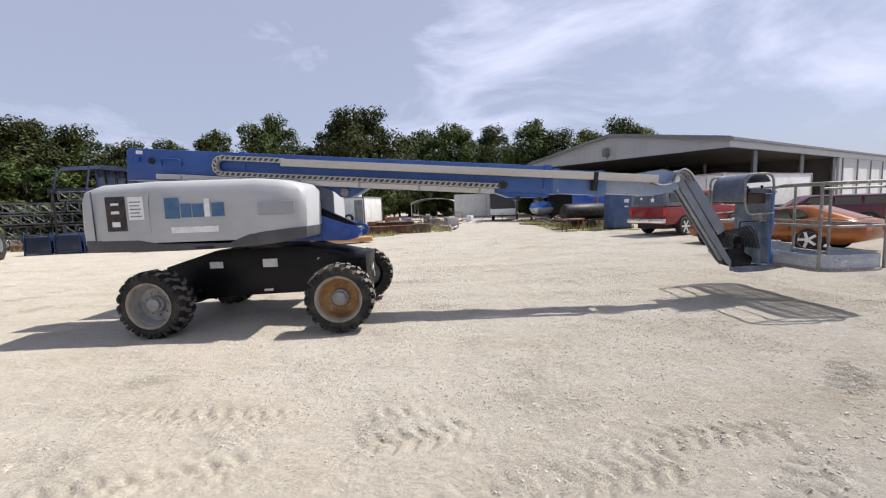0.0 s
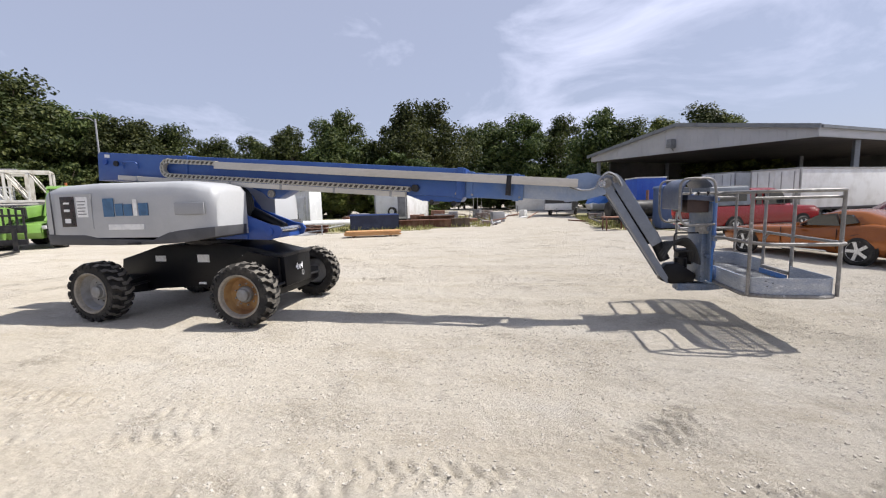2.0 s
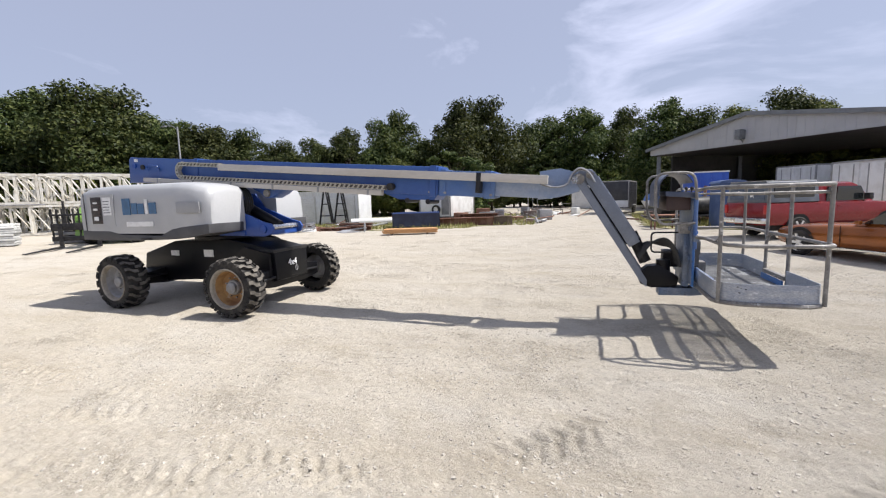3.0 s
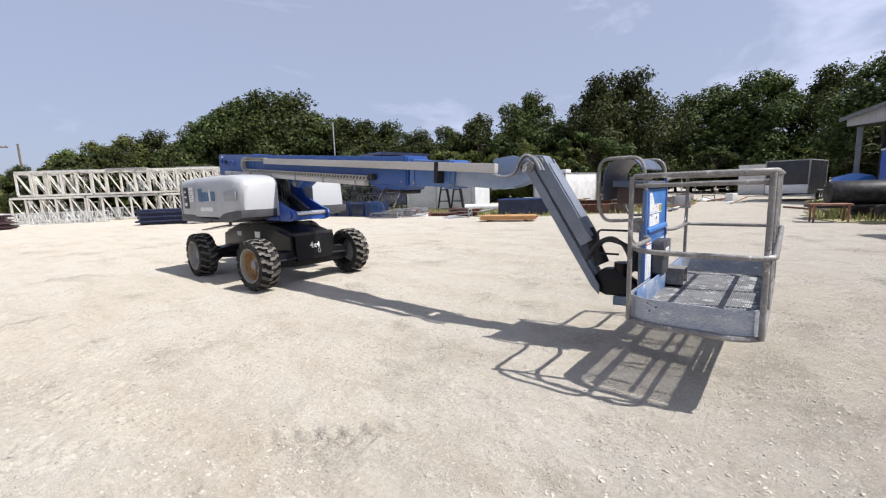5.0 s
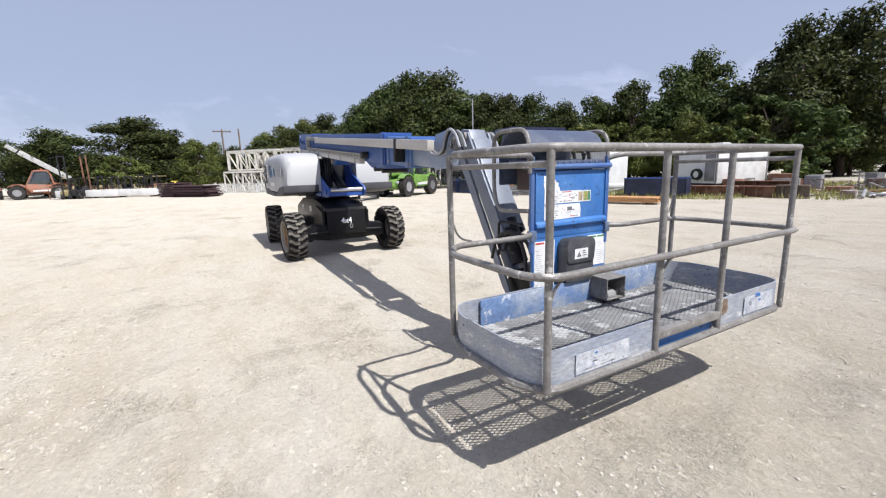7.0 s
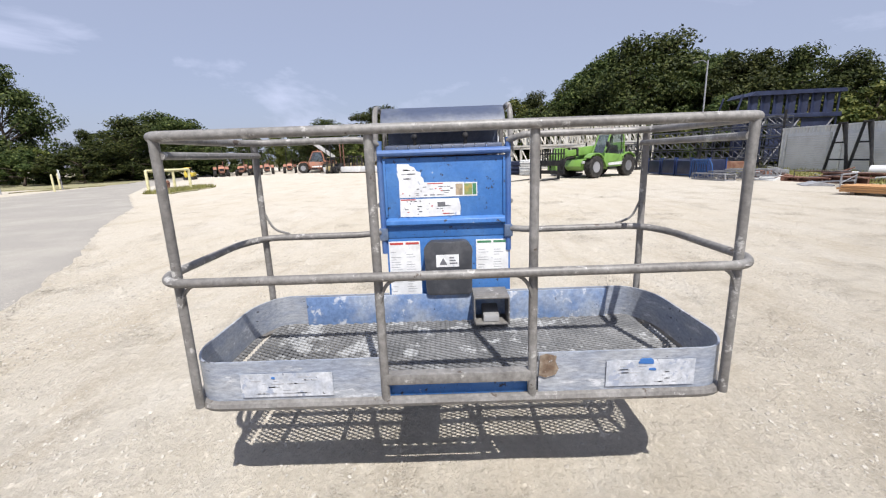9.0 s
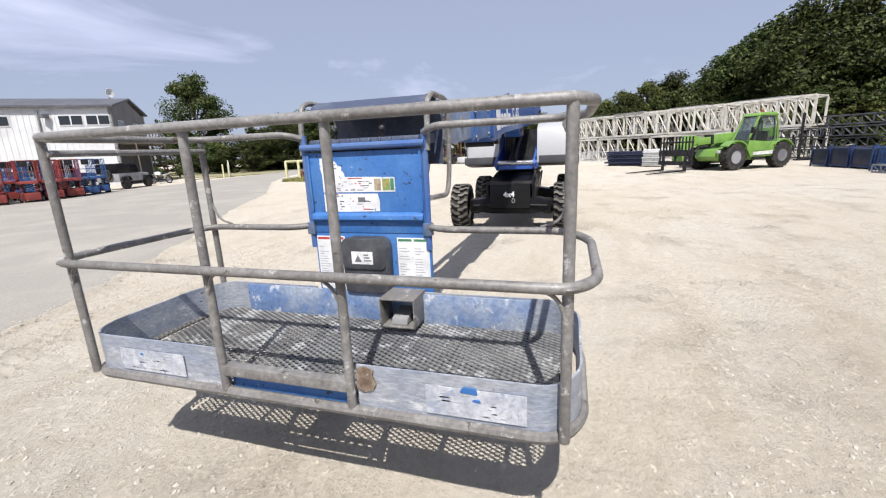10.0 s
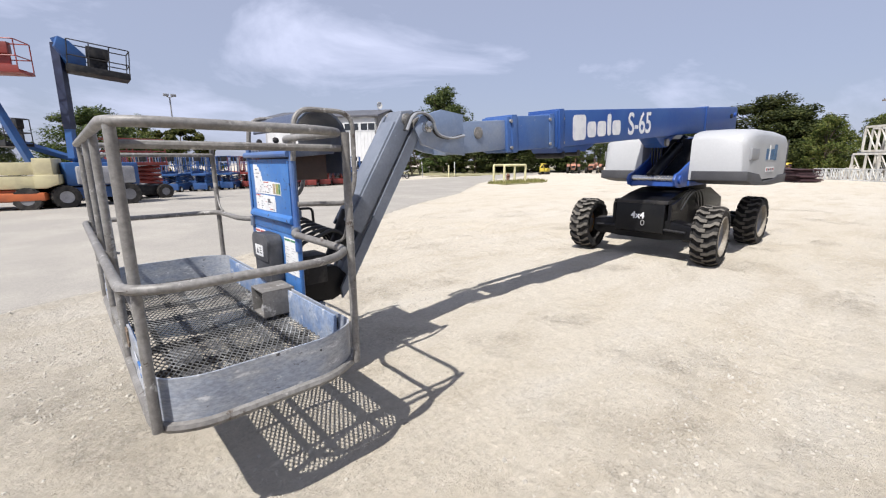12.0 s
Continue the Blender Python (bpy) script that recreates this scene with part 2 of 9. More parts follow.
def prism(bm, pts, a0, a1, axis="y", m=None, bevel=0.0):
    """A flat outline pushed from a0 to a1 along an axis; pts are (x, z) for y, (y, z) for x, (x, y) for z."""
    def put(p, a):
        return {"y": (p[0], a, p[1]), "x": (a, p[0], p[1]), "z": (p[0], p[1], a)}[axis]
    lower = [bm.verts.new(put(p, a0)) for p in pts]
    upper = [bm.verts.new(put(p, a1)) for p in pts]
    fs = [bm.faces.new(lower), bm.faces.new(upper)]
    for i in range(len(pts)):
        j = (i + 1) % len(pts)
        fs.append(bm.faces.new((lower[i], lower[j], upper[j], upper[i])))
    bmesh.ops.recalc_face_normals(bm, faces=fs)
    move(bm, lower + upper, m)
    if bevel:
        es = list({e for v in lower + upper for e in v.link_edges})
        bmesh.ops.bevel(bm, geom=es, offset=bevel, segments=2, affect="EDGES", profile=0.6)
    return bm


def fillet(pts, r, n=5, closed=False):
    pts = [Vector(p) for p in pts]
    out = []
    k = len(pts)
    for i in range(k):
        if not closed and i in (0, k - 1):
            out.append(pts[i])
            continue
        p, a, b = pts[i], pts[i - 1], pts[(i + 1) % k]
        da, db = (a - p), (b - p)
        q = min(r, da.length * 0.49, db.length * 0.49)
        s, e = p + da.normalized() * q, p + db.normalized() * q
        for j in range(n + 1):
            t = j / n
            out.append(s * (1 - t) ** 2 + p * 2 * t * (1 - t) + e * t * t)
    return out


def tube(bm, pts, r, n=8, closed=False, m=None, flat=1.0):
    pts = [Vector(p) for p in pts]
    k = len(pts)
    rings, made = [], []
    prev = None
    for i, p in enumerate(pts):
        if closed:
            d = (pts[(i + 1) % k] - pts[i - 1]).normalized()
        else:
            d = (pts[min(i + 1, k - 1)] - pts[max(i - 1, 0)]).normalized()
        if prev is None:
            ref = Vector((0, 0, 1)) if abs(d.z) < 0.9 else Vector((1, 0, 0))
            side = d.cross(ref).normalized()
        else:
            side = (prev - d * prev.dot(d)).normalized()
        prev = side
        up = side.cross(d)
        ring = [bm.verts.new(p + side * (r * math.cos(2 * math.pi * j / n)) + up * (r * flat * math.sin(2 * math.pi * j / n))) for j in range(n)]
        rings.append(ring)
        made += ring
    for i in range(k if closed else k - 1):
        a, b = rings[i], rings[(i + 1) % k]
        for j in range(n):
            bm.faces.new((a[j], a[(j + 1) % n], b[(j + 1) % n], b[j]))
    if not closed:
        bm.faces.new(rings[0][::-1])
        bm.faces.new(rings[-1])
    move(bm, made, m)
    return bm


def lathe(bm, prof, n=32, m=None, closed=False, caps=True):
    """Profile of (radius, along y), turned about the y axis."""
    rings, made = [], []
    for r, y in prof:
        ring = [bm.verts.new((r * math.cos(2 * math.pi * j / n), y, r * math.sin(2 * math.pi * j / n))) for j in range(n)]
        rings.append(ring)
        made += ring
    for a, b in zip(rings, rings[1:] + (rings[:1] if closed else [])):
        for j in range(n):
            bm.faces.new((a[j], b[j], b[(j + 1) % n], a[(j + 1) % n]))
    if not closed and caps:
        for (r, _), ring in ((prof[0], rings[0]), (prof[-1], rings[-1][::-1])):
            if r > 1e-6:
                bm.faces.new(ring)
    bmesh.ops.recalc_face_normals(bm, faces=list({f for v in made for f in v.link_faces}))
    move(bm, made, m)
    return bm


def B():
    return bmesh.new()


def axis_m(p, x, y=None):
    """A frame at p whose x axis runs along x, with z as near up as can be."""
    x = Vector(x).normalized()
    ref = Vector((0, 0, 1)) if abs(x.z) < 0.95 else Vector((0, 1, 0))
    yv = ref.cross(x).normalized()
    zv = x.cross(yv)
    return Matrix(((x.x, yv.x, zv.x, p[0]), (x.y, yv.y, zv.y, p[1]), (x.z, yv.z, zv.z, p[2]), (0, 0, 0, 1)))


def rz(deg):
    return Matrix.Rotation(radians(deg), 4, "Z")


def at(x, y, z=0.0, yaw=0.0):
    return Matrix.Translation((x, y, z)) @ rz(yaw)


def lettering(body, size, m, material, parent, name="lettering", bold=0.012):
    cu = bpy.data.curves.new(name, "FONT")
    cu.body, cu.size, cu.extrude, cu.offset = body, size, 0.001, bold
    tmp = new("tmp", cu)
    bpy.context.view_layer.update()
    me = bpy.data.meshes.new_from_object(tmp.evaluated_get(bpy.context.evaluated_depsgraph_get()))
    bpy.data.objects.remove(tmp)
    bpy.data.curves.remove(cu)
    me.transform(m)
    me.name = name
    me.materials.clear()
    me.materials.append(M[material])
    ob = new(name, me)
    ob.parent = parent
    return ob


def value_noise(x, y, seed):
    """Smooth value noise on arrays."""
    xi, yi = np.floor(x).astype(np.int64), np.floor(y).astype(np.int64)
    fx, fy = x - xi, y - yi
    fx, fy = fx * fx * (3 - 2 * fx), fy * fy * (3 - 2 * fy)

    def h(a, b):
        v = (a * 374761393 + b * 668265263 + seed * 974634777) & 0xFFFFFFFF
        v = ((v ^ (v >> 13)) * 1274126177) & 0xFFFFFFFF
        return ((v ^ (v >> 16)) & 0xFFFF) / 65535.0
    return (h(xi, yi) * (1 - fx) + h(xi + 1, yi) * fx) * (1 - fy) + (h(xi, yi + 1) * (1 - fx) + h(xi + 1, yi + 1) * fx) * fy


# ---- ground ----
def gravel_material():
    m = bpy.data.materials.new("gravel")
    m.use_nodes = True
    n, l = m.node_tree.nodes, m.node_tree.links
    b = n["Principled BSDF"]
    tc = n.new("ShaderNodeTexCoord")

    def tex(kind, s, detail=5.0, rgh=0.6):
        q = n.new(kind)
        q.inputs["Scale"].default_value = s
        if kind == "ShaderNodeTexNoise":
            q.inputs["Detail"].default_value, q.inputs["Roughness"].default_value = detail, rgh
        l.new(tc.outputs["Object"], q.inputs["Vector"])
        return q

    def rng(o, a, z, ta, tz):
        r = n.new("ShaderNodeMapRange")
        for key, v in (("From Min", a), ("From Max", z), ("To Min", ta), ("To Max", tz)):
            r.inputs[key].default_value = v
        l.new(o, r.inputs["Value"])
        return r.outputs["Result"]

    def mx(fac, a, z, blend="MIX"):
        x = n.new("ShaderNodeMix")
        x.data_type, x.blend_type = "RGBA", blend
        for key, v in ((0, fac), (6, a), (7, z)):
            if isinstance(v, tuple):
                x.inputs[key].default_value = (*v, 1)
            elif isinstance(v, float):
                x.inputs[key].default_value = v
            else:
                l.new(v, x.inputs[key])
        return x.outputs[2]

    def grey(o):
        q = n.new("ShaderNodeCombineColor")
        for k in range(3):
            l.new(o, q.inputs[k])
        return q.outputs["Color"]

    def both(op, a, z):
        q = n.new("ShaderNodeMath")
        q.operation, q.use_clamp = op, True
        for k, v in enumerate((a, z)):
            if isinstance(v, float):
                q.inputs[k].default_value = v
            else:
                l.new(v, q.inputs[k])
        return q.outputs[0]

    large, mid, small = tex("ShaderNodeTexNoise", 0.16, 6, 0.6), tex("ShaderNodeTexNoise", 1.3, 7, 0.65), tex("ShaderNodeTexNoise", 26, 5, 0.75)
    stones, stones2 = tex("ShaderNodeTexVoronoi", 55), tex("ShaderNodeTexVoronoi", 120)
    # lanes swept by wheels: packed cream fines between drifts of coarse chips
    mp = n.new("ShaderNodeMapping")
    mp.inputs["Rotation"].default_value = (0, 0, -0.25)
    mp.inputs["Scale"].default_value = (0.5, 1.5, 1)
    l.new(tc.outputs["Object"], mp.inputs["Vector"])
    smear = tex("ShaderNodeTexNoise", 0.9, 10, 0.66)
    l.new(mp.outputs["Vector"], smear.inputs["Vector"])
    drift = tex("ShaderNodeTexNoise", 0.75, 9, 0.68)
    chips = rng(drift.outputs["Fac"], 0.53, 0.66, 0.0, 0.85)
    col = mx(rng(large.outputs["Fac"], 0.4, 0.62, 0, 1), (0.494, 0.446, 0.366), (0.512, 0.471, 0.401))
    col = mx(rng(smear.outputs["Fac"], 0.50, 0.66, 0, 0.6), col, (0.411, 0.357, 0.276))
    col = mx(rng(smear.outputs["Fac"], 0.46, 0.33, 0, 0.5), col, (0.525, 0.494, 0.438))
    col = mx(rng(mid.outputs["Fac"], 0.52, 0.72, 0, 0.5), col, (0.398, 0.348, 0.267))
    cs = n.new("ShaderNodeSeparateColor")
    l.new(stones.outputs["Color"], cs.inputs["Color"])
    chip_col = mx(1.0, mx(rng(cs.outputs[1], 0.0, 1.0, 0, 1), (0.512, 0.468, 0.398), (0.438, 0.389, 0.306)), grey(rng(cs.outputs[0], 0.0, 1.0, 0.74, 1.3)), "MULTIPLY")
    col = mx(both("MULTIPLY", chips, 0.62), col, chip_col)
    col = mx(1.0, col, grey(rng(small.outputs["Fac"], 0.25, 0.75, 0.84, 1.12)), "MULTIPLY")
    grit = tex("ShaderNodeTexNoise", 11.0, 12, 0.8)
    col = mx(rng(chips, 0.0, 1.0, 0.35, 0.9), col, grey(rng(grit.outputs["Fac"], 0.34, 0.66, 0.76, 1.2)), "MULTIPLY")
    specks = tex("ShaderNodeTexNoise", 34, 4, 0.65)
    col = mx(both("MULTIPLY", rng(specks.outputs["Fac"], 0.62, 0.68, 0, 0.7), rng(chips, 0.0, 1.0, 0.25, 1.0)), col, (0.17, 0.145, 0.11))
    col = mx(rng(specks.outputs["Fac"], 0.35, 0.29, 0, 0.45), col, (0.74, 0.72, 0.68))
    l.new(col, b.inputs["Base Color"])
    b.inputs["Roughness"].default_value = 0.95
    b.inputs["Diffuse Roughness"].default_value = 0.6
    b.inputs["Specular IOR Level"].default_value = 0.12
    normal = None
    for height, strength, dist in ((both("MULTIPLY", rng(stones.outputs["Distance"], 0.0, 0.6, 1.0, 0.0), chips), 0.9, 0.016), (rng(stones2.outputs["Distance"], 0.0, 0.5, 1.0, 0.0), 0.28, 0.005),
                                   (small.outputs["Fac"], 0.35, 0.010), (both("MULTIPLY", rng(grit.outputs["Fac"], 0.40, 0.60, 0.0, 1.0), rng(chips, 0.0, 1.0, 0.5, 1.0)), 0.85, 0.022), (mid.outputs["Fac"], 0.8, 0.09)):
        bp = n.new("ShaderNodeBump")
        bp.inputs["Strength"].default_value, bp.inputs["Distance"].default_value = strength, dist
        l.new(height, bp.inputs["Height"])
        if normal:
            l.new(normal, bp.inputs["Normal"])
        normal = bp.outputs["Normal"]
    l.new(normal, b.inputs["Normal"])
    return m


M["gravel"] = gravel_material()
for nm in ("black_paint", "black_steel", "rubber"):
    M[nm].node_tree.nodes["Principled BSDF"].inputs["Specular IOR Level"].default_value = 0.22
M["asphalt"] = mat("asphalt", (0.295, 0.274, 0.240), (0.345, 0.320, 0.276), 0.9, 0, 0.5, fine=55, grain=0.3, bump=0.4)
M["grass_soil"] = mat("grass_soil", (0.22, 0.21, 0.10), (0.34, 0.30, 0.19), 0.95, 0, 1.2, fine=18, grain=0.4, bump=0.6, dist=0.03)
M["stone"] = mat("stone", (0.54, 0.50, 0.43), (0.40, 0.365, 0.31), 0.9, 0, 8, bump=0.3, vary=0.2)


def tread(x, y, x0, y0, heading, length, bend, width=0.36, pitch=0.16, depth=0.026):
    """Imprint of a lugged tyre: a slowly bending lane of chevrons."""
    a = math.radians(heading)
    dx, dy = x - x0, y - y0
    s = dx * math.cos(a) + dy * math.sin(a)
    d = -dx * math.sin(a) + dy * math.cos(a) - bend * s * s
    inside = np.clip((width / 2 - np.abs(d)) / 0.04, 0, 1) * np.clip(s / 0.3, 0, 1) * np.clip((length - s) / 0.3, 0, 1)
    lug = np.sin(2 * np.pi * (s + 0.45 * np.abs(d) + 0.02 * np.sin(s * 3.1)) / pitch + np.where(d > 0, 0, np.pi))
    fade = np.clip(value_noise(x * 1.3, y * 1.3, 91) * 3.0 - 0.8, 0.04, 1)
    cut = np.clip((lug - 0.45) / 0.4, 0, 1)
    rim = np.clip((-lug - 0.1) / 0.6, 0, 1) * 0.35
    return inside * fade * depth * (rim - cut)


def ground_height(x, y):
    big = (value_noise(x * 0.35, y * 0.35, 1) - 0.5) * 0.05
    mid = (value_noise(x * 1.9, y * 1.9, 2) - 0.5) * 0.028 + (value_noise(x * 4.7, y * 4.7, 3) - 0.5) * 0.011
    fine_part = (value_noise(x * 11, y * 11, 4) - 0.5) * 0.008
    near = np.clip(1.3 - np.hypot(x - 3.5, y - 6) / 40, 0, 1)
    h = (big + mid + fine_part) * near
    for x0, y0, a, length, bend in ((-0.9, 3.2, 12, 3.0, 0.03), (1.1, 3.35, 8, 4.6, -0.02), (2.6, 2.5, 38, 4.2, 0.02), (3.9, 2.4, 33, 4.6, 0.01), (-3.5, 2.3, 20, 3.5, 0.0),
                                    (0.2, 1.9, 48, 2.6, 0.0), (3.4, 10.2, 172, 5.0, 0.02), (0.5, 11.5, 185, 5.0, 0.01),
                                    (-1.6, 2.6, 6, 4.4, 0.01), (-2.4, 4.2, -8, 3.4, 0.02)):
        h = h + tread(x, y, x0, y0, a, length, bend)
    # shallow ruts of wheels that passed
    for x0, y0, a, off in ((0, 10.2, 6, 0.0), (0, 12.0, 4, 0.0), (0, 3.6, 11, 0.0), (0, 2.0, 14, 0.0)):
        r = math.radians(a)
        d = -(x - x0) * math.sin(r) + (y - y0) * math.cos(r) + 0.5 * np.sin(x * 0.2)
        h = h - 0.018 * np.exp(-(d / 0.22) ** 2) * near
    return h - 0.005


def spread(lo, hi, step, reach, growth=1.16):
    mid = list(np.arange(lo, hi, step))
    out, s, v = [], step, hi
    while v < reach:
        out.append(v)
        s *= growth
        v += s
    left, s, v = [], step, lo
    while v > -reach:
        s *= growth
        v -= s
        left.append(v)
    return np.array(left[::-1] + mid + out)


def sheet(name, xs, ys, height, material, keep=None):
    gx, gy = np.meshgrid(xs, ys)
    z = height(gx, gy)
    co = np.stack([gx.ravel(), gy.ravel(), z.ravel()], 1)
    nx, ny = len(xs), len(ys)
    i = np.arange(nx * ny).reshape(ny, nx)
    quads = np.stack([i[:-1, :-1].ravel(), i[:-1, 1:].ravel(), i[1:, 1:].ravel(), i[1:, :-1].ravel()], 1)
    me = bpy.data.meshes.new(name)
    me.from_pydata(co.tolist(), [], quads.tolist())
    me.shade_smooth()
    me.materials.append(M[material])
    return new(name, me)


def graded(stops, reach, growth=1.16):
    """Grid lines whose step changes from stretch to stretch, then widens to the horizon."""
    mid = np.concatenate([np.arange(lo, hi, st) for lo, hi, st in stops])
    outer = spread(0.0, 0.05, stops[-1][2], reach, growth)
    outer = outer[outer > 0.05] + stops[-1][1]
    inner = -spread(0.0, 0.05, stops[0][2], reach, growth)[::-1]
    inner = stops[0][0] - inner[inner > 0.05][::-1]
    return np.concatenate([np.sort(inner), mid, np.sort(outer)])


ground = sheet("ground", graded(((-6.0, -2.6, 0.06), (-2.6, 7.6, 0.024), (7.6, 11.5, 0.06)), 1600), graded(((-1.0, 1.4, 0.06), (1.4, 6.4, 0.024), (6.4, 13.0, 0.05)), 1600), ground_height, "gravel")
tagged(ground, "pale crushed limestone yard with tyre tracks", "ground", kind="structure")


def patch(name, outline, z, material, label, category, seed=3, rag=0.18, step=0.25):
    """A flat patch with a ragged edge, laid just over the ground."""
    rnd = random.Random(seed)
    bm = B()
    pts = []
    k = len(outline)
    for i in range(k):
        a, b = Vector(outline[i]), Vector(outline[(i + 1) % k])
        c = max(1, int((b - a).length / step))
        c = min(c, 160)
        for j in range(c):
            p = a.lerp(b, j / c)
            pts.append((p.x + rnd.uniform(-rag, rag), p.y + rnd.uniform(-rag, rag)))
    prism(bm, pts, z - 0.12, z, "z")
    bmesh.ops.triangulate(bm, faces=[f for f in bm.faces if len(f.verts) > 4])
    return tagged(part(name, bm, material), label, category, kind="structure")


def skirted_patch(name, outline, z, material, label, category, seed, rag, step, reach=0.4):
    """A patch whose border slopes away under the gravel."""
    rnd = random.Random(seed)
    bm = B()
    pts, plain = [], []
    k = len(outline)
    area = sum(outline[i][0] * outline[(i + 1) % k][1] - outline[(i + 1) % k][0] * outline[i][1] for i in range(k))
    sg = 1 if area > 0 else -1
    for i in range(k):
        a, b = Vector(outline[i]), Vector(outline[(i + 1) % k])
        c = min(max(1, int((b - a).length / step)), 160)
        out = Vector((b.y - a.y, a.x - b.x)).normalized() * sg
        for j in range(c):
            plain.append(a.lerp(b, j / c))
            pts.append((plain[-1] + out * (rnd.uniform(-rag, rag) + 0.5 * rag * math.sin(j * 0.9)), out * reach))
    n = len(pts)
    smooth_out = []
    for i in range(n):
        t = plain[(i + 4) % n] - plain[i - 4]
        smooth_out.append(Vector((t.y, -t.x)).normalized() * sg * reach)
    pts = [(pts[i][0], smooth_out[i]) for i in range(n)]
    top = [bm.verts.new((p.x, p.y, z)) for p, o in pts]
    low = [bm.verts.new((p.x + o.x, p.y + o.y, z - 0.16)) for p, o in pts]
    n = len(top)
    mid = [bm.verts.new((p.x - o.x * 0.6, p.y - o.y * 0.6, z + 0.012)) for p, (_, o) in zip(plain, pts)]
    bm.faces.new(mid)
    for i in range(n):
        bm.faces.new((top[i], mid[i], mid[(i + 1) % n], top[(i + 1) % n]))
    for i in range(n):
        bm.faces.new((top[i], low[i], low[(i + 1) % n], top[(i + 1) % n])).material_index = 1
    bmesh.ops.triangulate(bm, faces=[f for f in bm.faces if len(f.verts) > 4])
    bmesh.ops.recalc_face_normals(bm, faces=bm.faces)
    o = part(name, bm, material)
    o.data.materials.append(M["gravel"])
    return tagged(o, label, category, kind="structure")


skirted_patch("road", ((60, 24), (22, 9.2), (10.2, 5.0), (7.2, 3.7), (4.8, 2.55), (1.0, 0.4), (-3.4, -2.6), (-8.5, -5.4), (-16.5, -11.5), (-25, -16.5), (-60, -30),
               (-60, -36), (-30, -24), (-14, -20.5), (0, -19), (25, -16), (60, -10)), 0.036, "asphalt", "weathered gray asphalt drive with a crumbled edge", "road", 5, 0.05, 0.22)
patch("grass_verge", ((-30, 26), (-12, 25.3), (-6.3, 24.0), (-3.0, 26.0), (0.5, 31), (1.5, 39), (-2, 46), (-9, 52), (-30, 50), (-60, 40), (-50, 24)), 0.03, "grass_soil", "dry grass verge below the trees", "grass", 6, 0.3, 0.5)
patch("grass_strip", ((7.8, 27), (9.2, 24.2), (12.5, 24), (13, 30), (11.5, 42), (9.5, 50), (8.5, 42)), 0.03, "grass_soil", "dry grass strip by the shed", "grass", 7, 0.3, 0.5)
patch("grass_island", ((-17, -9.4), (-19.5, -9.2), (-22.5, -9.6), (-23.5, -10.6), (-21, -11.6), (-17.5, -11.2)), 0.055, "grass_soil", "small dry grass island under the guard frame", "grass", 8, 0.2, 0.4)
patch("grass_bank", ((-30, -27), (-24, -26), (-34, -24.5), (-60, -37), (-90, -40), (-90, -80), (-40, -60), (-20, -44)), 0.07, "grass_soil", "grass bank below the roadside trees", "grass", 9, 0.4, 0.8)

rng_s = np.random.RandomState(4)
sv, sf = [], []
base = np.array([(1, 0, 0.1), (0.3, 0.9, 0), (-0.8, 0.5, 0.1), (-0.7, -0.6, 0), (0.4, -0.9, 0.1), (0.1, 0.1, 0.75)])
for i in range(6500):
    big = i < 90
    cx, cy = (rng_s.uniform(-4, 11), rng_s.uniform(1.0, 13)) if i % 3 else (rng_s.uniform(-14, 14), rng_s.uniform(-3, 18))
    s = rng_s.uniform(0.012, 0.024) if big else 0.0035 + 0.011 * rng_s.rand() ** 2.5
    a = rng_s.uniform(0, 6.28)
    q = base * s * rng_s.uniform(0.7, 1.3, (6, 3))
    q = np.stack([q[:, 0] * math.cos(a) - q[:, 1] * math.sin(a), q[:, 0] * math.sin(a) + q[:, 1] * math.cos(a), q[:, 2]], 1)
    h0 = float(ground_height(np.array([cx]), np.array([cy]))[0])
    if cy < 0.47 * cx + 0.45:
        h0 = max(h0, 0.036)
    k = len(sv)
    sv += (q + (cx, cy, h0 - 0.002)).tolist()
    sf += [(k + j, k + (j + 1) % 5, k + 5) for j in range(5)]
# grit and pebbles gathered in drifts
n_p = 110000
px, py = rng_s.uniform(-4.5, 11.5, n_p), rng_s.uniform(0.6, 12.5, n_p)
drift = value_noise(px * 0.55, py * 0.9, 17) * 0.6 + value_noise(px * 2.3, py * 2.9, 18) * 0.4
edge = np.exp(-((py - (0.47 * px + 0.55)) / 0.35) ** 2)
near = np.exp(-np.hypot(px - 3.0, py - 3.4) / 4.5)
keep = rng_s.rand(n_p) < np.clip((drift - 0.44) * 5.0, 0.05, 1) * (0.45 + 0.55 * near) + edge * 0.5
px, py = px[keep], py[keep]
m_p = len(px)
size = 0.0042 + 0.012 * rng_s.rand(m_p) ** 3.0
ang = rng_s.uniform(0, 6.283, m_p)
ring5 = np.array([(math.cos(1.2566 * j), math.sin(1.2566 * j)) for j in range(5)])
lump = np.concatenate([np.c_[ring5, np.zeros(5)], np.c_[ring5 * 0.72, np.full(5, 0.62)]])
shape = lump[None] * size[:, None, None] * rng_s.uniform(0.7, 1.35, (m_p, 10, 3)) * np.stack([rng_s.uniform(0.8, 1.5, m_p), rng_s.uniform(0.7, 1.1, m_p), rng_s.uniform(0.7, 1.2, m_p)], 1)[:, None, :]
ca, sa = np.cos(ang)[:, None], np.sin(ang)[:, None]
hz = np.where(py < 0.47 * px + 0.35, np.maximum(ground_height(px, py), 0.036), ground_height(px, py))
cloud = np.stack([shape[..., 0] * ca - shape[..., 1] * sa + px[:, None], shape[..., 0] * sa + shape[..., 1] * ca + py[:, None], shape[..., 2] + hz[:, None] - 0.001], 2).reshape(-1, 3)
k0 = len(sv) + 10 * np.arange(m_p)
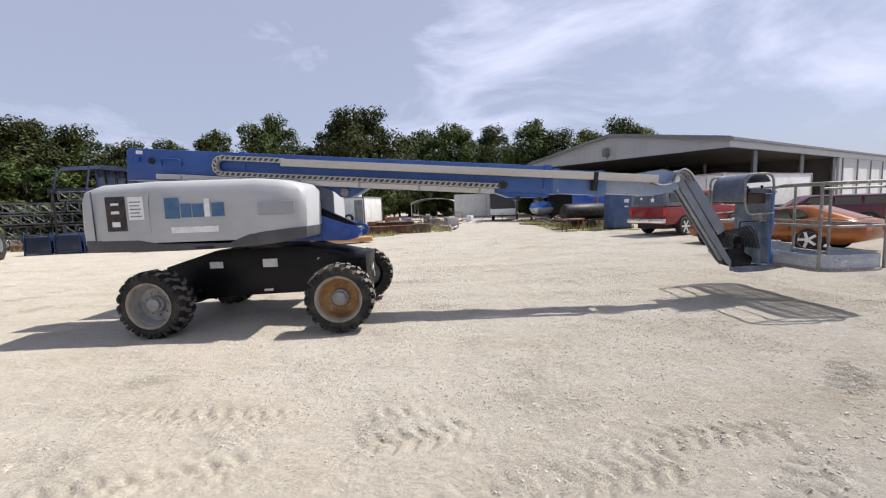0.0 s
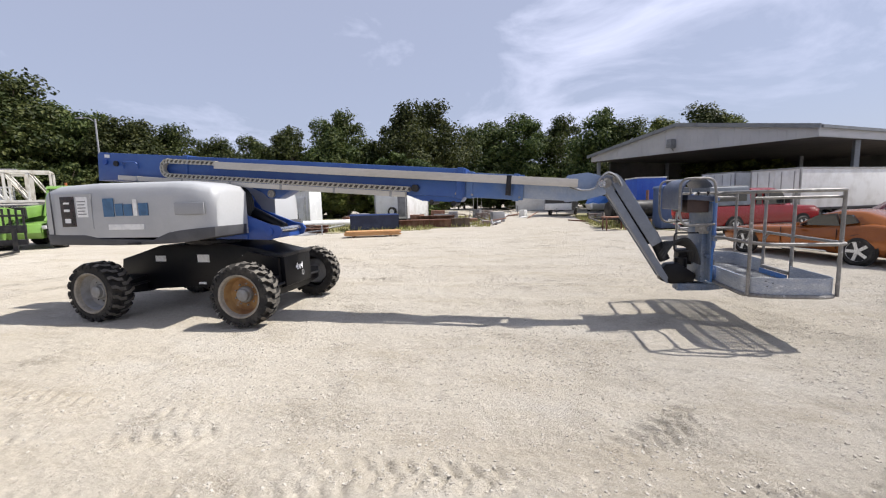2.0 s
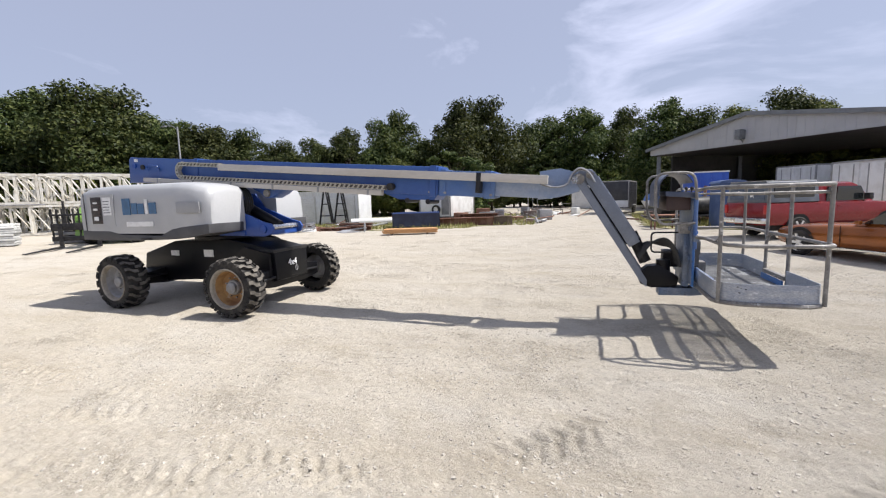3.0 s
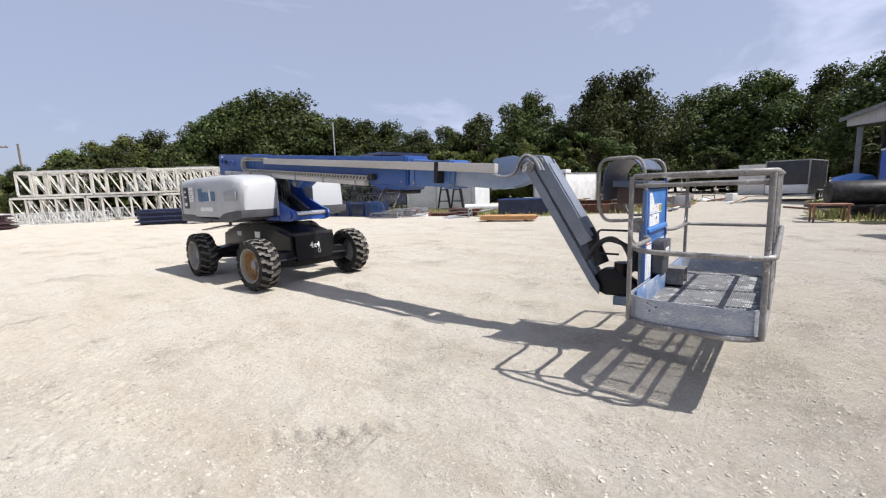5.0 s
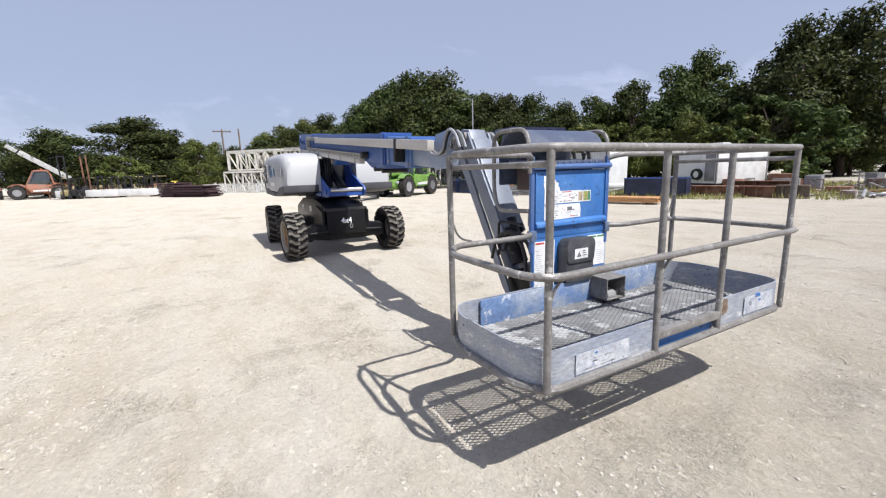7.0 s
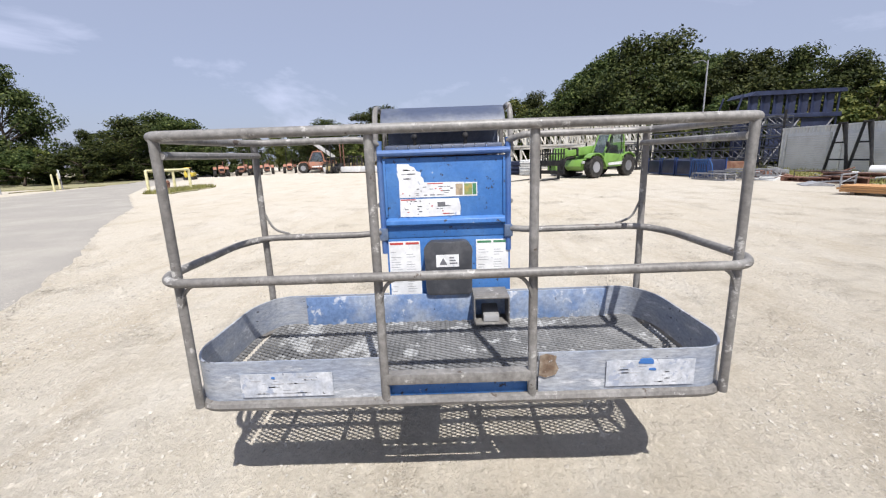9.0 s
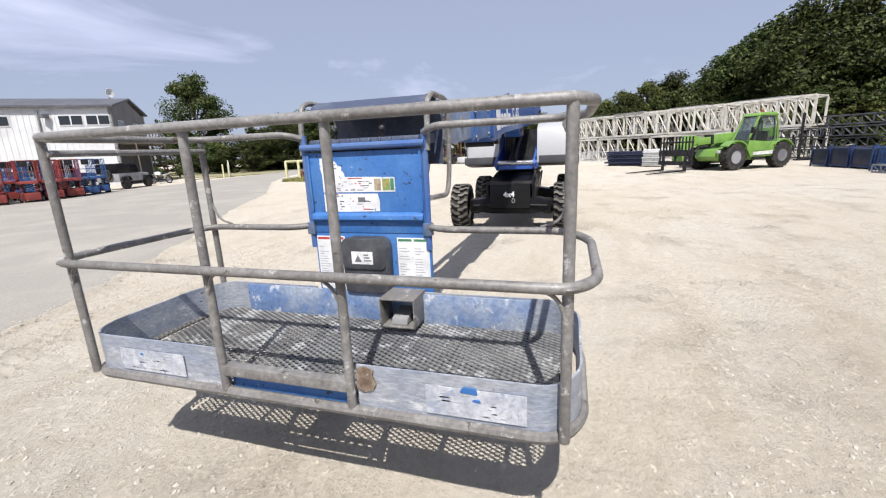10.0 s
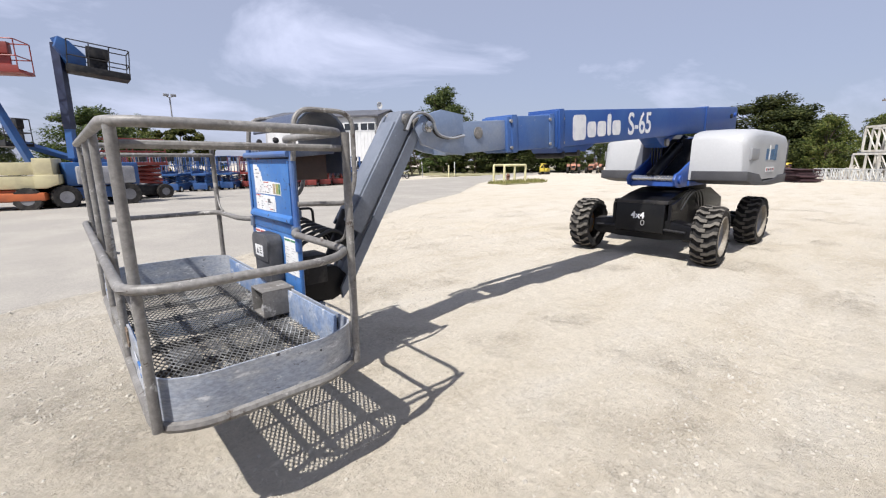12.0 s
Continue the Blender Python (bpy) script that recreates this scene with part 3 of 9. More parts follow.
quads = np.stack([np.stack([k0 + j, k0 + (j + 1) % 5, k0 + 5 + (j + 1) % 5, k0 + 5 + j], 1) for j in range(5)], 1).reshape(-1, 4)
caps = np.stack([k0 + 5 + j for j in range(5)], 1)
sv += cloud.tolist()
sf += quads.tolist() + caps.tolist()
me = bpy.data.meshes.new("loose_stones")
me.from_pydata(sv, [], sf)
me.materials.append(M["stone"])
tagged(new("loose_stones", me), "loose limestone chips scattered over the yard", "gravel", kind="stuff")


# ---- boom lift ----
lift = thing("boom_lift", "blue and gray telescopic boom lift parked with its basket low", "boom lift", at(-1.9, 7.58, 0))
lift_inv = Matrix.Translation((1.9, -7.58, 0))


def lpart(name, bm, material, parent=None, label="", smooth=35):
    """A part of the lift, modelled in world places."""
    bmesh.ops.transform(bm, matrix=lift_inv, verts=bm.verts)
    return part(name, bm, material, parent or lift, label, smooth)


bm = prism(B(), [(-3.42, 0.60), (-3.36, 0.92), (-2.55, 1.16), (-1.25, 1.19), (-0.75, 1.12), (-0.21, 1.00), (-0.19, 0.47), (-0.36, 0.42), (-1.2, 0.45), (-2.1, 0.43), (-2.9, 0.38), (-3.3, 0.42)], 7.16, 8.0, bevel=0.015)
chassis = lpart("chassis", bm, "black_paint", label="glossy black chassis frame")
for x0, x1, z0, z1 in ((-2.67, -2.46, 0.88, 0.98), (-1.83, -1.60, 0.87, 1.00), (-0.97, -0.77, 0.89, 0.99), (-1.84, -1.70, 0.49, 0.525)):
    lpart("sticker", box(B(), x0, x1, 7.152, 7.158, z0, z1), "paper", chassis)
lpart("tie_ring", tube(B(), [(-0.17, 7.66 + 0.03 * math.cos(k), 0.63 + 0.045 * math.sin(k)) for k in np.linspace(0, 6.28, 12, endpoint=False)], 0.008, 6, True), "gray_rim", chassis)
lettering("4x4", 0.155, lift_inv @ Matrix.Translation((-0.176, 7.45, 0.705)) @ Matrix(((0, 0, 1, 0), (1, 0, 0, 0), (0, 1, 0, 0), (0, 0, 0, 1))), "mark_white", chassis, "marking", 0.004)
# front apron with an open pocket, hoses at the side
lpart("apron", box(B(), -0.7, -0.20, 7.12, 8.04, 0.96, 1.02, 0.012), "black_steel", chassis)
for y in (7.10, 8.06):
    lpart("gusset", prism(B(), [(-1.05, 0.5), (-0.26, 0.5), (-0.26, 0.95), (-0.8, 1.06), (-1.05, 0.9)], y - 0.025, y + 0.025), "black_paint", chassis)
for k, y in enumerate((8.02, 8.07, 8.12)):
    lpart("hose", tube(B(), fillet([(-0.6, y, 0.85), (-0.9, y + 0.03, 1.12), (-1.3, y + 0.05, 1.2), (-1.7, y, 1.0), (-1.9, y - 0.04, 0.8)], 0.25), 0.014, 6), "hose", chassis)
for x, z0, z1 in ((-0.48, 0.36, 0.66), (-3.1, 0.36, 0.62)):
    bm = prism(B(), [(6.72, z0 + 0.04), (7.2, z0 - 0.02), (7.96, z0 - 0.02), (8.42, z0 + 0.04), (8.42, z1 - 0.04), (7.96, z1 + 0.03), (7.2, z1 + 0.03), (6.72, z1 - 0.04)], x - 0.21, x + 0.21, "x", bevel=0.02)
    axle = lpart("axle", bm, "black_paint")
    for y in (6.80, 8.34):
        lpart("knuckle", lathe(B(), [(0.15, -0.1), (0.17, -0.05), (0.17, 0.05), (0.15, 0.1)], 14, at(x, y, 0.485)), "black_steel", axle)
        lpart("steer_rod", tube(B(), [(x + 0.25, y, 0.52), (x + 0.25, 7.57, 0.55)], 0.022, 8), "black_steel", axle)

TYRE_R, TYRE_W = 0.487, 0.355


def tyre_mesh():
    bm = B()
    w = TYRE_W / 2
    lathe(bm, [(0.305, -w + 0.02), (0.36, -w), (0.41, -w + 0.004), (0.432, -w + 0.03), (0.436, 0), (0.432, w - 0.03), (0.41, w - 0.004), (0.36, w), (0.305, w - 0.02)], 48, None, True)
    # zigzag lugs, two staggered rows
    n = 19
    for row in (0, 1):
        sgn = -1 if row == 0 else 1
        for i in range(n):
            a0 = 2 * math.pi * (i + 0.5 * row) / n
            prof = [(w + 0.006, 0.075), (w * 0.74, 0.068), (w * 0.40, -0.035), (w * -0.10, -0.05)]
            half = 0.058
            lo_ring, hi_ring = [], []
            for d, da in prof + [(d, da + 2 * half) for d, da in prof[::-1]]:
                ang = a0 + (da - half)
                rr = TYRE_R - (0.028 if d > w * 0.95 else 0.0)
                for r, ring in ((0.422, lo_ring), (rr, hi_ring)):
                    rr2 = r if r < 0.44 else rr
                    ring.append(bm.verts.new((rr2 * math.cos(ang), sgn * d, rr2 * math.sin(ang))))
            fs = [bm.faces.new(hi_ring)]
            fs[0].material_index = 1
            k = len(hi_ring)
            for j in range(k):
                fs.append(bm.faces.new((lo_ring[j], lo_ring[(j + 1) % k], hi_ring[(j + 1) % k], hi_ring[j])))
            bmesh.ops.recalc_face_normals(bm, faces=fs)
    for i in range(34):
        a0 = 2 * math.pi * i / 34
        for sgn in (-1, 1):
            m = Matrix.Rotation(-a0, 4, "Y") @ Matrix.Translation((0.425, sgn * (w - 0.004), 0))
            box(bm, -0.03, 0.02, -0.012, 0.012, -0.022, 0.022, 0, m)
    return bm


def wheel(x, y, out, rim_mat, label, turn=0.0):
    """out: +1 where the open side looks along +y."""
    m = lift_inv @ Matrix.Translation((x, y, TYRE_R)) @ rz(turn) @ Matrix.Diagonal((1, out, 1, 1))
    bm = tyre_mesh()
    bmesh.ops.transform(bm, matrix=m, verts=bm.verts)
    if out < 0:
        bmesh.ops.reverse_faces(bm, faces=bm.faces)
    ty = part("tyre", bm, "rubber", lift, "dusty black lugged rubber tyre")
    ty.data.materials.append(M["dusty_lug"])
    bm = lathe(B(), [(0.315, 0.165), (0.328, 0.178), (0.318, 0.182), (0.300, 0.168), (0.285, 0.12), (0.268, 0.04), (0.24, 0.0), (0.10, -0.012), (0.0, -0.012)], 36, m, False, False)
    rim = part("rim", bm, rim_mat, ty, label)
    part("rim_flange", lathe(B(), [(0.314, 0.160), (0.330, 0.180), (0.318, 0.186), (0.298, 0.170), (0.282, 0.115)], 36, m, False, False), "dusty_rim", ty)
    bm = lathe(B(), [(0.125, -0.02), (0.125, 0.03), (0.112, 0.05), (0.095, 0.052), (0.09, 0.095), (0.075, 0.105), (0.0, 0.107)], 24, m)
    for k in range(9):
        a = 2 * math.pi * k / 9
        lathe(bm, [(0.012, -0.02), (0.012, 0.02), (0.0, 0.022)], 6, m @ Matrix.Translation((0.165 * math.cos(a), 0, 0.165 * math.sin(a))))
    part("hub", bm, "gray_rim", ty)
    return ty


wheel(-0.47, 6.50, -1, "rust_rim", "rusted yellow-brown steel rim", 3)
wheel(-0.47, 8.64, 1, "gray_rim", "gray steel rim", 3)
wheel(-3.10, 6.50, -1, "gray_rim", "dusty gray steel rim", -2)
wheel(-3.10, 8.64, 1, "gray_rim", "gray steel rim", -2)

# turntable and turret
lpart("turntable", lathe(B(), [(0.50, -0.05), (0.52, -0.03), (0.52, 0.02), (0.44, 0.03), (0.44, 0.06)], 36, Matrix.Translation((-1.75, 7.6, 1.22)) @ Matrix.Rotation(radians(90), 4, "X")), "black_steel")
side = [(-3.75, 1.30), (-0.50, 1.235), (-0.33, 1.28), (-0.28, 1.38), (-0.34, 1.46), (-0.52, 1.50), (-1.15, 1.74), (-1.35, 2.02), (-2.4, 2.08), (-3.5, 2.22), (-3.9, 2.25), (-3.95, 2.0)]
turret = lpart("turret_frame", prism(B(), [(-3.7, 1.25), (-0.9, 1.25), (-0.9, 1.34), (-3.7, 1.34)], 7.24, 8.1, bevel=0.01), "turret_blue", label="dark blue steel turret frame")
for y in (7.285, 8.055):
    pl = lpart("turret_plate", prism(B(), side, y - 0.02, y + 0.02, bevel=0.006), "turret_blue", turret, "blue painted steel plate")
for y in (7.255, 8.085):
    lpart("pin_boss", lathe(B(), [(0.075, -0.02), (0.075, 0.02), (0.03, 0.03), (0.0, 0.03)], 18, at(-0.50, y, 1.37) @ Matrix.Diagonal((1, -1 if y < 7.6 else 1, 1, 1))), "turret_blue", turret)
lpart("pivot_tube", tube(B(), [(-0.42, 7.30, 1.39), (-0.42, 8.04, 1.39)], 0.05, 14), "chrome", turret)
lpart("cross_plate", prism(B(), [(7.3, 1.26), (8.04, 1.26), (8.04, 1.34), (7.3, 1.34)], -0.75, -0.4, "x"), "turret_blue", turret)
lpart("lift_cylinder", tube(B(), [(-0.45, 7.62, 1.40), (-1.55, 7.62, 1.95)], 0.10, 16), "black_paint", turret, "black lift cylinder")
lpart("cylinder_rod", tube(B(), [(-1.5, 7.62, 1.93), (-1.9, 7.62, 2.13)], 0.06, 12), "chrome", turret)
for k in range(4):
    y = 7.40 + 0.05 * k
    lpart("hose", tube(B(), fillet([(-1.2, y, 1.35), (-0.95, y, 1.75), (-1.0, y, 2.05), (-1.3, y, 2.2)], 0.25), 0.017, 6), "hose", turret)
lpart("bulkhead", box(B(), -1.75, -1.7, 7.3, 8.04, 1.34, 2.1), "black_steel", turret)


def hood(y_in, y_out, label):
    """Moulded engine or tank cover with a dark skirt; y_out is the outer face."""
    sg = 1 if y_out > y_in else -1
    bm = B()
    w = abs(y_out - y_in)
    xs = (-4.04, -3.98, -3.75, -3.0, -1.6, -1.25, -0.98, -0.89)
    top = (2.06, 2.14, 2.205, 2.235, 2.225, 2.19, 2.13, 2.03)
    inset = (0.06, 0.015, 0.0, 0.0, 0.0, 0.01, 0.035, 0.085)
    rings = []
    for x, t, ins in zip(xs, top, inset):
        o = w - ins
        pts = [(0.0, 1.36), (0.0, t), (o * 0.45, t + 0.004), (o - 0.12, t - 0.015), (o - 0.05, t - 0.045), (o - 0.012, t - 0.12), (o, t - 0.28), (o + 0.012, 1.60), (o, 1.36)]
        rings.append([bm.verts.new((x, y_in + sg * d, z)) for d, z in pts])
    fs = []
    for a, b in zip(rings, rings[1:]):
        for j in range(len(a) - 1):
            fs.append(bm.faces.new((a[j], a[j + 1], b[j + 1], b[j])))
        fs.append(bm.faces.new((a[-1], a[0], b[0], b[-1])))
    fs += [bm.faces.new(rings[0]), bm.faces.new(rings[-1])]
    bmesh.ops.recalc_face_normals(bm, faces=fs)
    hd = lpart("hood", bm, "hood", lift, label, 50)
    ya, yb = sorted((y_in + sg * 0.01, y_out + sg * 0.004))
    lower = [(-3.97, 1.25), (-3.99, 1.42), (-3.24, 1.41), (-2.95, 1.345), (-1.98, 1.32), (-1.66, 1.455), (-0.872, 1.515), (-0.88, 1.36), (-1.25, 1.30), (-1.6, 1.265), (-2.2, 1.245), (-2.7, 1.235)]
    sk = lpart("skirt", prism(B(), lower, ya + (0.03 if sg > 0 else 0), yb - (0.0 if sg > 0 else 0.03) + 0.014 * sg, bevel=0.012), "skirt", hd, "dark gray plastic skirt")
    f = y_out + sg * 0.014
    lpart("seam", box(B(), -3.835, -3.825, f - 0.012, f + 0.004, 1.42, 2.1), "skirt", hd)
    lpart("side_recess", box(B(), -1.53, -1.02, f - 0.03 - 0.018 * sg, f + 0.0 - 0.018 * sg + 0.012 * sg, 1.70, 1.88, 0.01), "hood_patch", hd)
    for k, (dx, dw, z0, z1) in enumerate(((0, 0.20, 1.69, 1.975), (0.225, 0.14, 1.70, 1.89), (0.385, 0.15, 1.70, 1.88), (0.555, 0.075, 1.70, 1.95), (0.655, 0.17, 1.70, 1.89))):
        bx = box(B(), -2.83 + dx, -2.83 + dx + dw, f - 0.004, f + 0.003, z0, z1, 0.0)
        lpart("brand_mark", bx, "paper" if k == 3 else "mark_blue", hd)
    lpart("sticker", box(B(), -2.76, -2.10, f - 0.006, f + 0.002, 1.485, 1.57), "paper", hd)
    for k in range(7):
        lpart("print", box(B(), -2.73 + 0.09 * k, -2.66 + 0.09 * k, f - 0.002, f + 0.0035, 1.505 + 0.012 * (k % 2), 1.545), "ink" if k % 3 else "ink_red", hd)
    if sg < 0:
        bm = box(B(), -3.74, -3.05, f - 0.002, f + 0.006, 1.50, 2.06, 0.0)
        lpart("recess_panel", bm, "hood", hd)
        bm = box(B(), -3.645, -3.37, f - 0.01, f + 0.004, 1.54, 2.02, 0.004)
        lpart("control_panel", bm, "grille", hd, "black ground control panel")
        for k in range(7):
            lpart("panel_slat", box(B(), -3.62, -3.40, f - 0.022, f - 0.006, 1.57 + 0.063 * k, 1.595 + 0.063 * k, 0.004), "grille", hd)
        for z0, z1 in ((1.60, 1.67), (1.78, 1.82), (1.90, 1.93)):
            lpart("panel_print", box(B(), -3.56, -3.45, f - 0.026, f - 0.018, z0, z1), "paper", hd)
        st = box(B(), -3.33, -3.12, f - 0.008, f + 0.002, 1.69, 2.01)
        lpart("sticker", st, "paper", hd)
        for k in range(5):
            lpart("print", box(B(), -3.31, -3.15 - 0.02 * (k % 2), f - 0.011, f - 0.006, 1.73 + 0.05 * k, 1.745 + 0.05 * k), "ink", hd)
    lpart("latch", box(B(), -2.45, -2.2, f - 0.01, f + 0.006, 1.245, 1.285, 0.008), "black_steel", hd)
    return hd


hood(7.26, 6.475, "light gray moulded engine cover with dark blue marks")
hood(8.08, 8.93, "light gray moulded tank cover with dark blue marks")

# boom: s along, v across, w up
BM = Matrix.Translation((-4.03, 7.71, 2.85)) @ rz(-1.35) @ Matrix.Rotation(radians(4.75), 4, "Y")


def bpart(name, bm, material, parent=None, label="", smooth=35):
    bmesh.ops.transform(bm, matrix=BM, verts=bm.verts)
    return lpart(name, bm, material, parent, label, smooth)


bm = prism(B(), [(0.0, -0.52), (0.0, -0.04), (0.05, 0.0), (6.86, 0.0), (6.86, -0.43), (0.9, -0.47)], -0.215, 0.215, bevel=0.012)
boom = bpart("boom_tube", bm, "boom_blue", label="blue main boom tube")
for s in (1.9, 6.78):
    bpart("collar", box(B(), s - 0.05, s + 0.05, -0.232, 0.232, -0.45, 0.016, 0.008), "boom_blue", boom)
for s, w in ((0.18, -0.17), (0.42, -0.19)):
    bpart("pivot_boss", lathe(B(), [(0.05, -0.24), (0.05, 0.24), (0.02, 0.25), (0.0, 0.25)], 16, Matrix.Translation((s, 0, w))), "turret_blue" if s < 0.3 else "black_steel", boom)
bpart("handle", tube(B(), fillet([(0.58, -0.215, -0.26), (0.58, -0.26, -0.15), (0.90, -0.26, -0.15), (0.90, -0.215, -0.26)], 0.05), 0.012, 6), "boom_blue", boom)
bpart("sticker", box(B(), 0.16, 0.27, -0.2185, -0.214, -0.09, -0.035), "paper", boom)
mid = bpart("boom_tube_middle", box(B(), 6.86, 7.73, -0.185, 0.185, -0.42, -0.05, 0.01), "tube_bluegray", boom, "blue-gray middle boom tube")
for s in (7.62, 6.93):
    bpart("collar", box(B(), s - 0.045, s + 0.045, -0.198, 0.198, -0.435, -0.035, 0.006), "tube_bluegray", boom)
for s in (6.97, 7.68, 6.73):
    for w in (-0.10, -0.38):
        for v in (-0.2, 0.2):
            bpart("bolt", lathe(B(), [(0.02, -0.012), (0.02, 0.008), (0.0, 0.01)], 6, Matrix.Translation((s, v * (1.1 if s < 6.8 else 1.0), w)) @ Matrix.Diagonal((1, 1 if v > 0 else -1, 1, 1))), "gray_rim", boom)
bpart("boom_tube_inner", box(B(), 7.73, 8.52, -0.155, 0.155, -0.39, -0.085, 0.01), "fly_gray", boom, "gray-blue inner boom tube")
bpart("wear_disc", lathe(B(), [(0.06, 0.15), (0.06, 0.166), (0.03, 0.17), (0.0, 0.17)], 18, Matrix.Translation((8.15, 0, -0.2))), "rail_gray", boom)
for v in (-0.14, 0.14):
    bm = prism(B(), [(8.35, -0.41), (8.35, -0.02), (8.62, 0.03), (8.86, -0.02), (8.95, -0.13), (8.88, -0.27), (8.62, -0.36)], v - 0.016, v + 0.016, bevel=0.005)
    bpart("head_plate", bm, "fly_gray", boom)
bpart("head_pin", lathe(B(), [(0.05, -0.20), (0.05, 0.20), (0.0, 0.205)], 16, Matrix.Translation((8.82, 0, -0.12))), "chrome", boom)
# cable track on one flank
bpart("cable_tray", box(B(), 2.55, 8.48, -0.315, -0.232, -0.19, -0.075, 0.006), "tray", boom, "beige steel cable tray")
bpart("tray_clamp", box(B(), 7.48, 7.55, -0.322, -0.18, -0.36, -0.07, 0.004), "black_steel", boom)
bpart("lower_tray", box(B(), 0.55, 5.95, -0.315, -0.222, -0.475, -0.395, 0.006), "tray", boom, "beige steel lower tray")
for k in range(6):
    bpart("tray_bracket", box(B(), 0.95 + 0.95 * k, 0.985 + 0.95 * k, -0.325, -0.215, -0.48, -0.39), "gray_rim", boom)


def track_link(s, w, ang, data=[None]):
    if data[0] is None:
        bm = B()
        box(bm, -0.040, 0.040, -0.316, -0.238, -0.038, -0.022, 0)
        box(bm, -0.040, 0.040, -0.316, -0.238, 0.022, 0.038, 0)
        box(bm, -0.014, 0.014, -0.310, -0.244, -0.03, 0.03, 0, Matrix.Rotation(0.6, 4, "Y"))
        me = bpy.data.meshes.new("track_link")
        bm.to_mesh(me)
        bm.free()
        me.materials.append(M["link"])
        data[0] = me
    ob = new("track_link", data[0])
    ob.parent = boom
    ob.matrix_local = lift_inv @ BM @ Matrix.Translation((s, 0, w)) @ Matrix.Rotation(ang, 4, "Y")


for k in range(11):
    track_link(1.66 + 0.088 * k, -0.10, 0)
for k in range(6):
    a = math.pi / 2 + math.pi * (k + 0.5) / 6
    track_link(1.62 + 0.125 * math.cos(a), -0.225 + 0.125 * math.sin(a), -(a + math.pi / 2))
for k in range(50):
    track_link(1.66 + 0.088 * k, -0.35, 0)
bpart("track_end", lathe(B(), [(0.055, -0.325), (0.055, -0.225), (0.02, -0.22)], 14, Matrix.Translation((6.10, 0, -0.33))), "black_steel", boom)
bpart("track_core", box(B(), 1.62, 6.08, -0.30, -0.25, -0.372, -0.328), "link_dark", boom)
bpart("lift_bracket", prism(B(), [(3.05, -0.44), (3.95, -0.44), (3.78, -0.56), (3.62, -0.64), (3.48, -0.64), (3.38, -0.56)], -0.15, 0.15, bevel=0.01), "boom_blue", boom)
bpart("bracket_ring", lathe(B(), [(0.065, -0.19), (0.065, 0.19), (0.03, 0.192), (0.0, 0.17)], 18, Matrix.Translation((3.55, 0, -0.56))), "rail_gray", boom)
bpart("underside_guard", prism(B(), [(5.9, -0.43), (6.85, -0.43), (6.8, -0.50), (6.2, -0.52)], -0.19, 0.19), "boom_blue", boom)
for k in range(2):
    bpart("roller", lathe(B(), [(0.04, -0.2), (0.04, 0.2), (0.0, 0.205)], 12, Matrix.Translation((6.35 + 0.35 * k, 0, -0.53))), "black_steel", boom)
# marks on the other flank: brand as plain blocks, model number lettered
FL = Matrix(((-1, 0, 0, 0), (0, 0, 1, 0), (0, 1, 0, 0), (0, 0, 0, 1)))
for k, (dx, dw, z0, z1) in enumerate(((0, 0.30, -0.37, -0.06), (0.34, 0.21, -0.35, -0.15), (0.59, 0.22, -0.35, -0.15), (0.85, 0.10, -0.35, -0.06), (0.99, 0.23, -0.35, -0.15))):
    bpart("brand_mark", prism(B(), fillet([(6.52 - dx, 0, z0), (6.52 - dx - dw, 0, z0), (6.52 - dx - dw, 0, z1), (6.52 - dx, 0, z1)], 0.05, 4, True) and [(p.x, p.z) for p in fillet([(6.52 - dx, 0, z0), (6.52 - dx - dw, 0, z0), (6.52 - dx - dw, 0, z1), (6.52 - dx, 0, z1)], 0.06, 4, True)], 0.214, 0.218), "mark_white", boom)
lettering("S-65", 0.44, lift_inv @ BM @ Matrix.Translation((5.08, 0.217, -0.36)) @ FL, "mark_white", boom, "model_number", 0.006)

# jib
J0, J1 = Vector((4.79, 7.47, 2.03)), Vector((5.66, 7.47, 0.62))
JM = axis_m(J0, J1 - J0)


def jpart(name, bm, material, parent=None, label="", smooth=35):
    bmesh.ops.transform(bm, matrix=JM, verts=bm.verts)
    return lpart(name, bm, material, parent, label, smooth)


bm = box(B(), -0.02, 1.60, -0.05, 0.05, -0.055, 0.045, 0.008)
for v in (-0.13, 0.13):
    prism(bm, [(-0.06, -0.06), (1.58, -0.06), (1.70, -0.035), (1.62, 0.02), (0.9, 0.03), (-0.05, 0.04)], v - 0.012, v + 0.012)
jib = jpart("jib_arm", bm, "jib_gray", label="gray jib arm sloping down to the basket")
bm = box(B(), 0.12, 1.10, -0.105, 0.105, 0.075, 0.225, 0.012)
for v in (-0.12, 0.12):
    box(bm, 0.04, 1.14, v - 0.012, v + 0.012, 0.06, 0.21, 0.006)
jpart("jib_cover", bm, "jib_gray", jib)
jpart("jib_cylinder", tube(B(), [(1.0, 0, 0.18), (1.42, 0, 0.13)], 0.075, 14), "black_steel", jib)
jpart("jib_rod", tube(B(), [(0.2, 0, 0.05), (1.1, 0, 0.06)], 0.04, 10), "black_steel", jib)
bm = prism(B(), [(-0.07, -0.07), (0.1, -0.08), (0.16, 0.08), (0.12, 0.20), (0.0, 0.20), (-0.08, 0.1)], -0.10, 0.10, bevel=0.015)
jpart("jib_knuckle", bm, "jib_gray", jib)
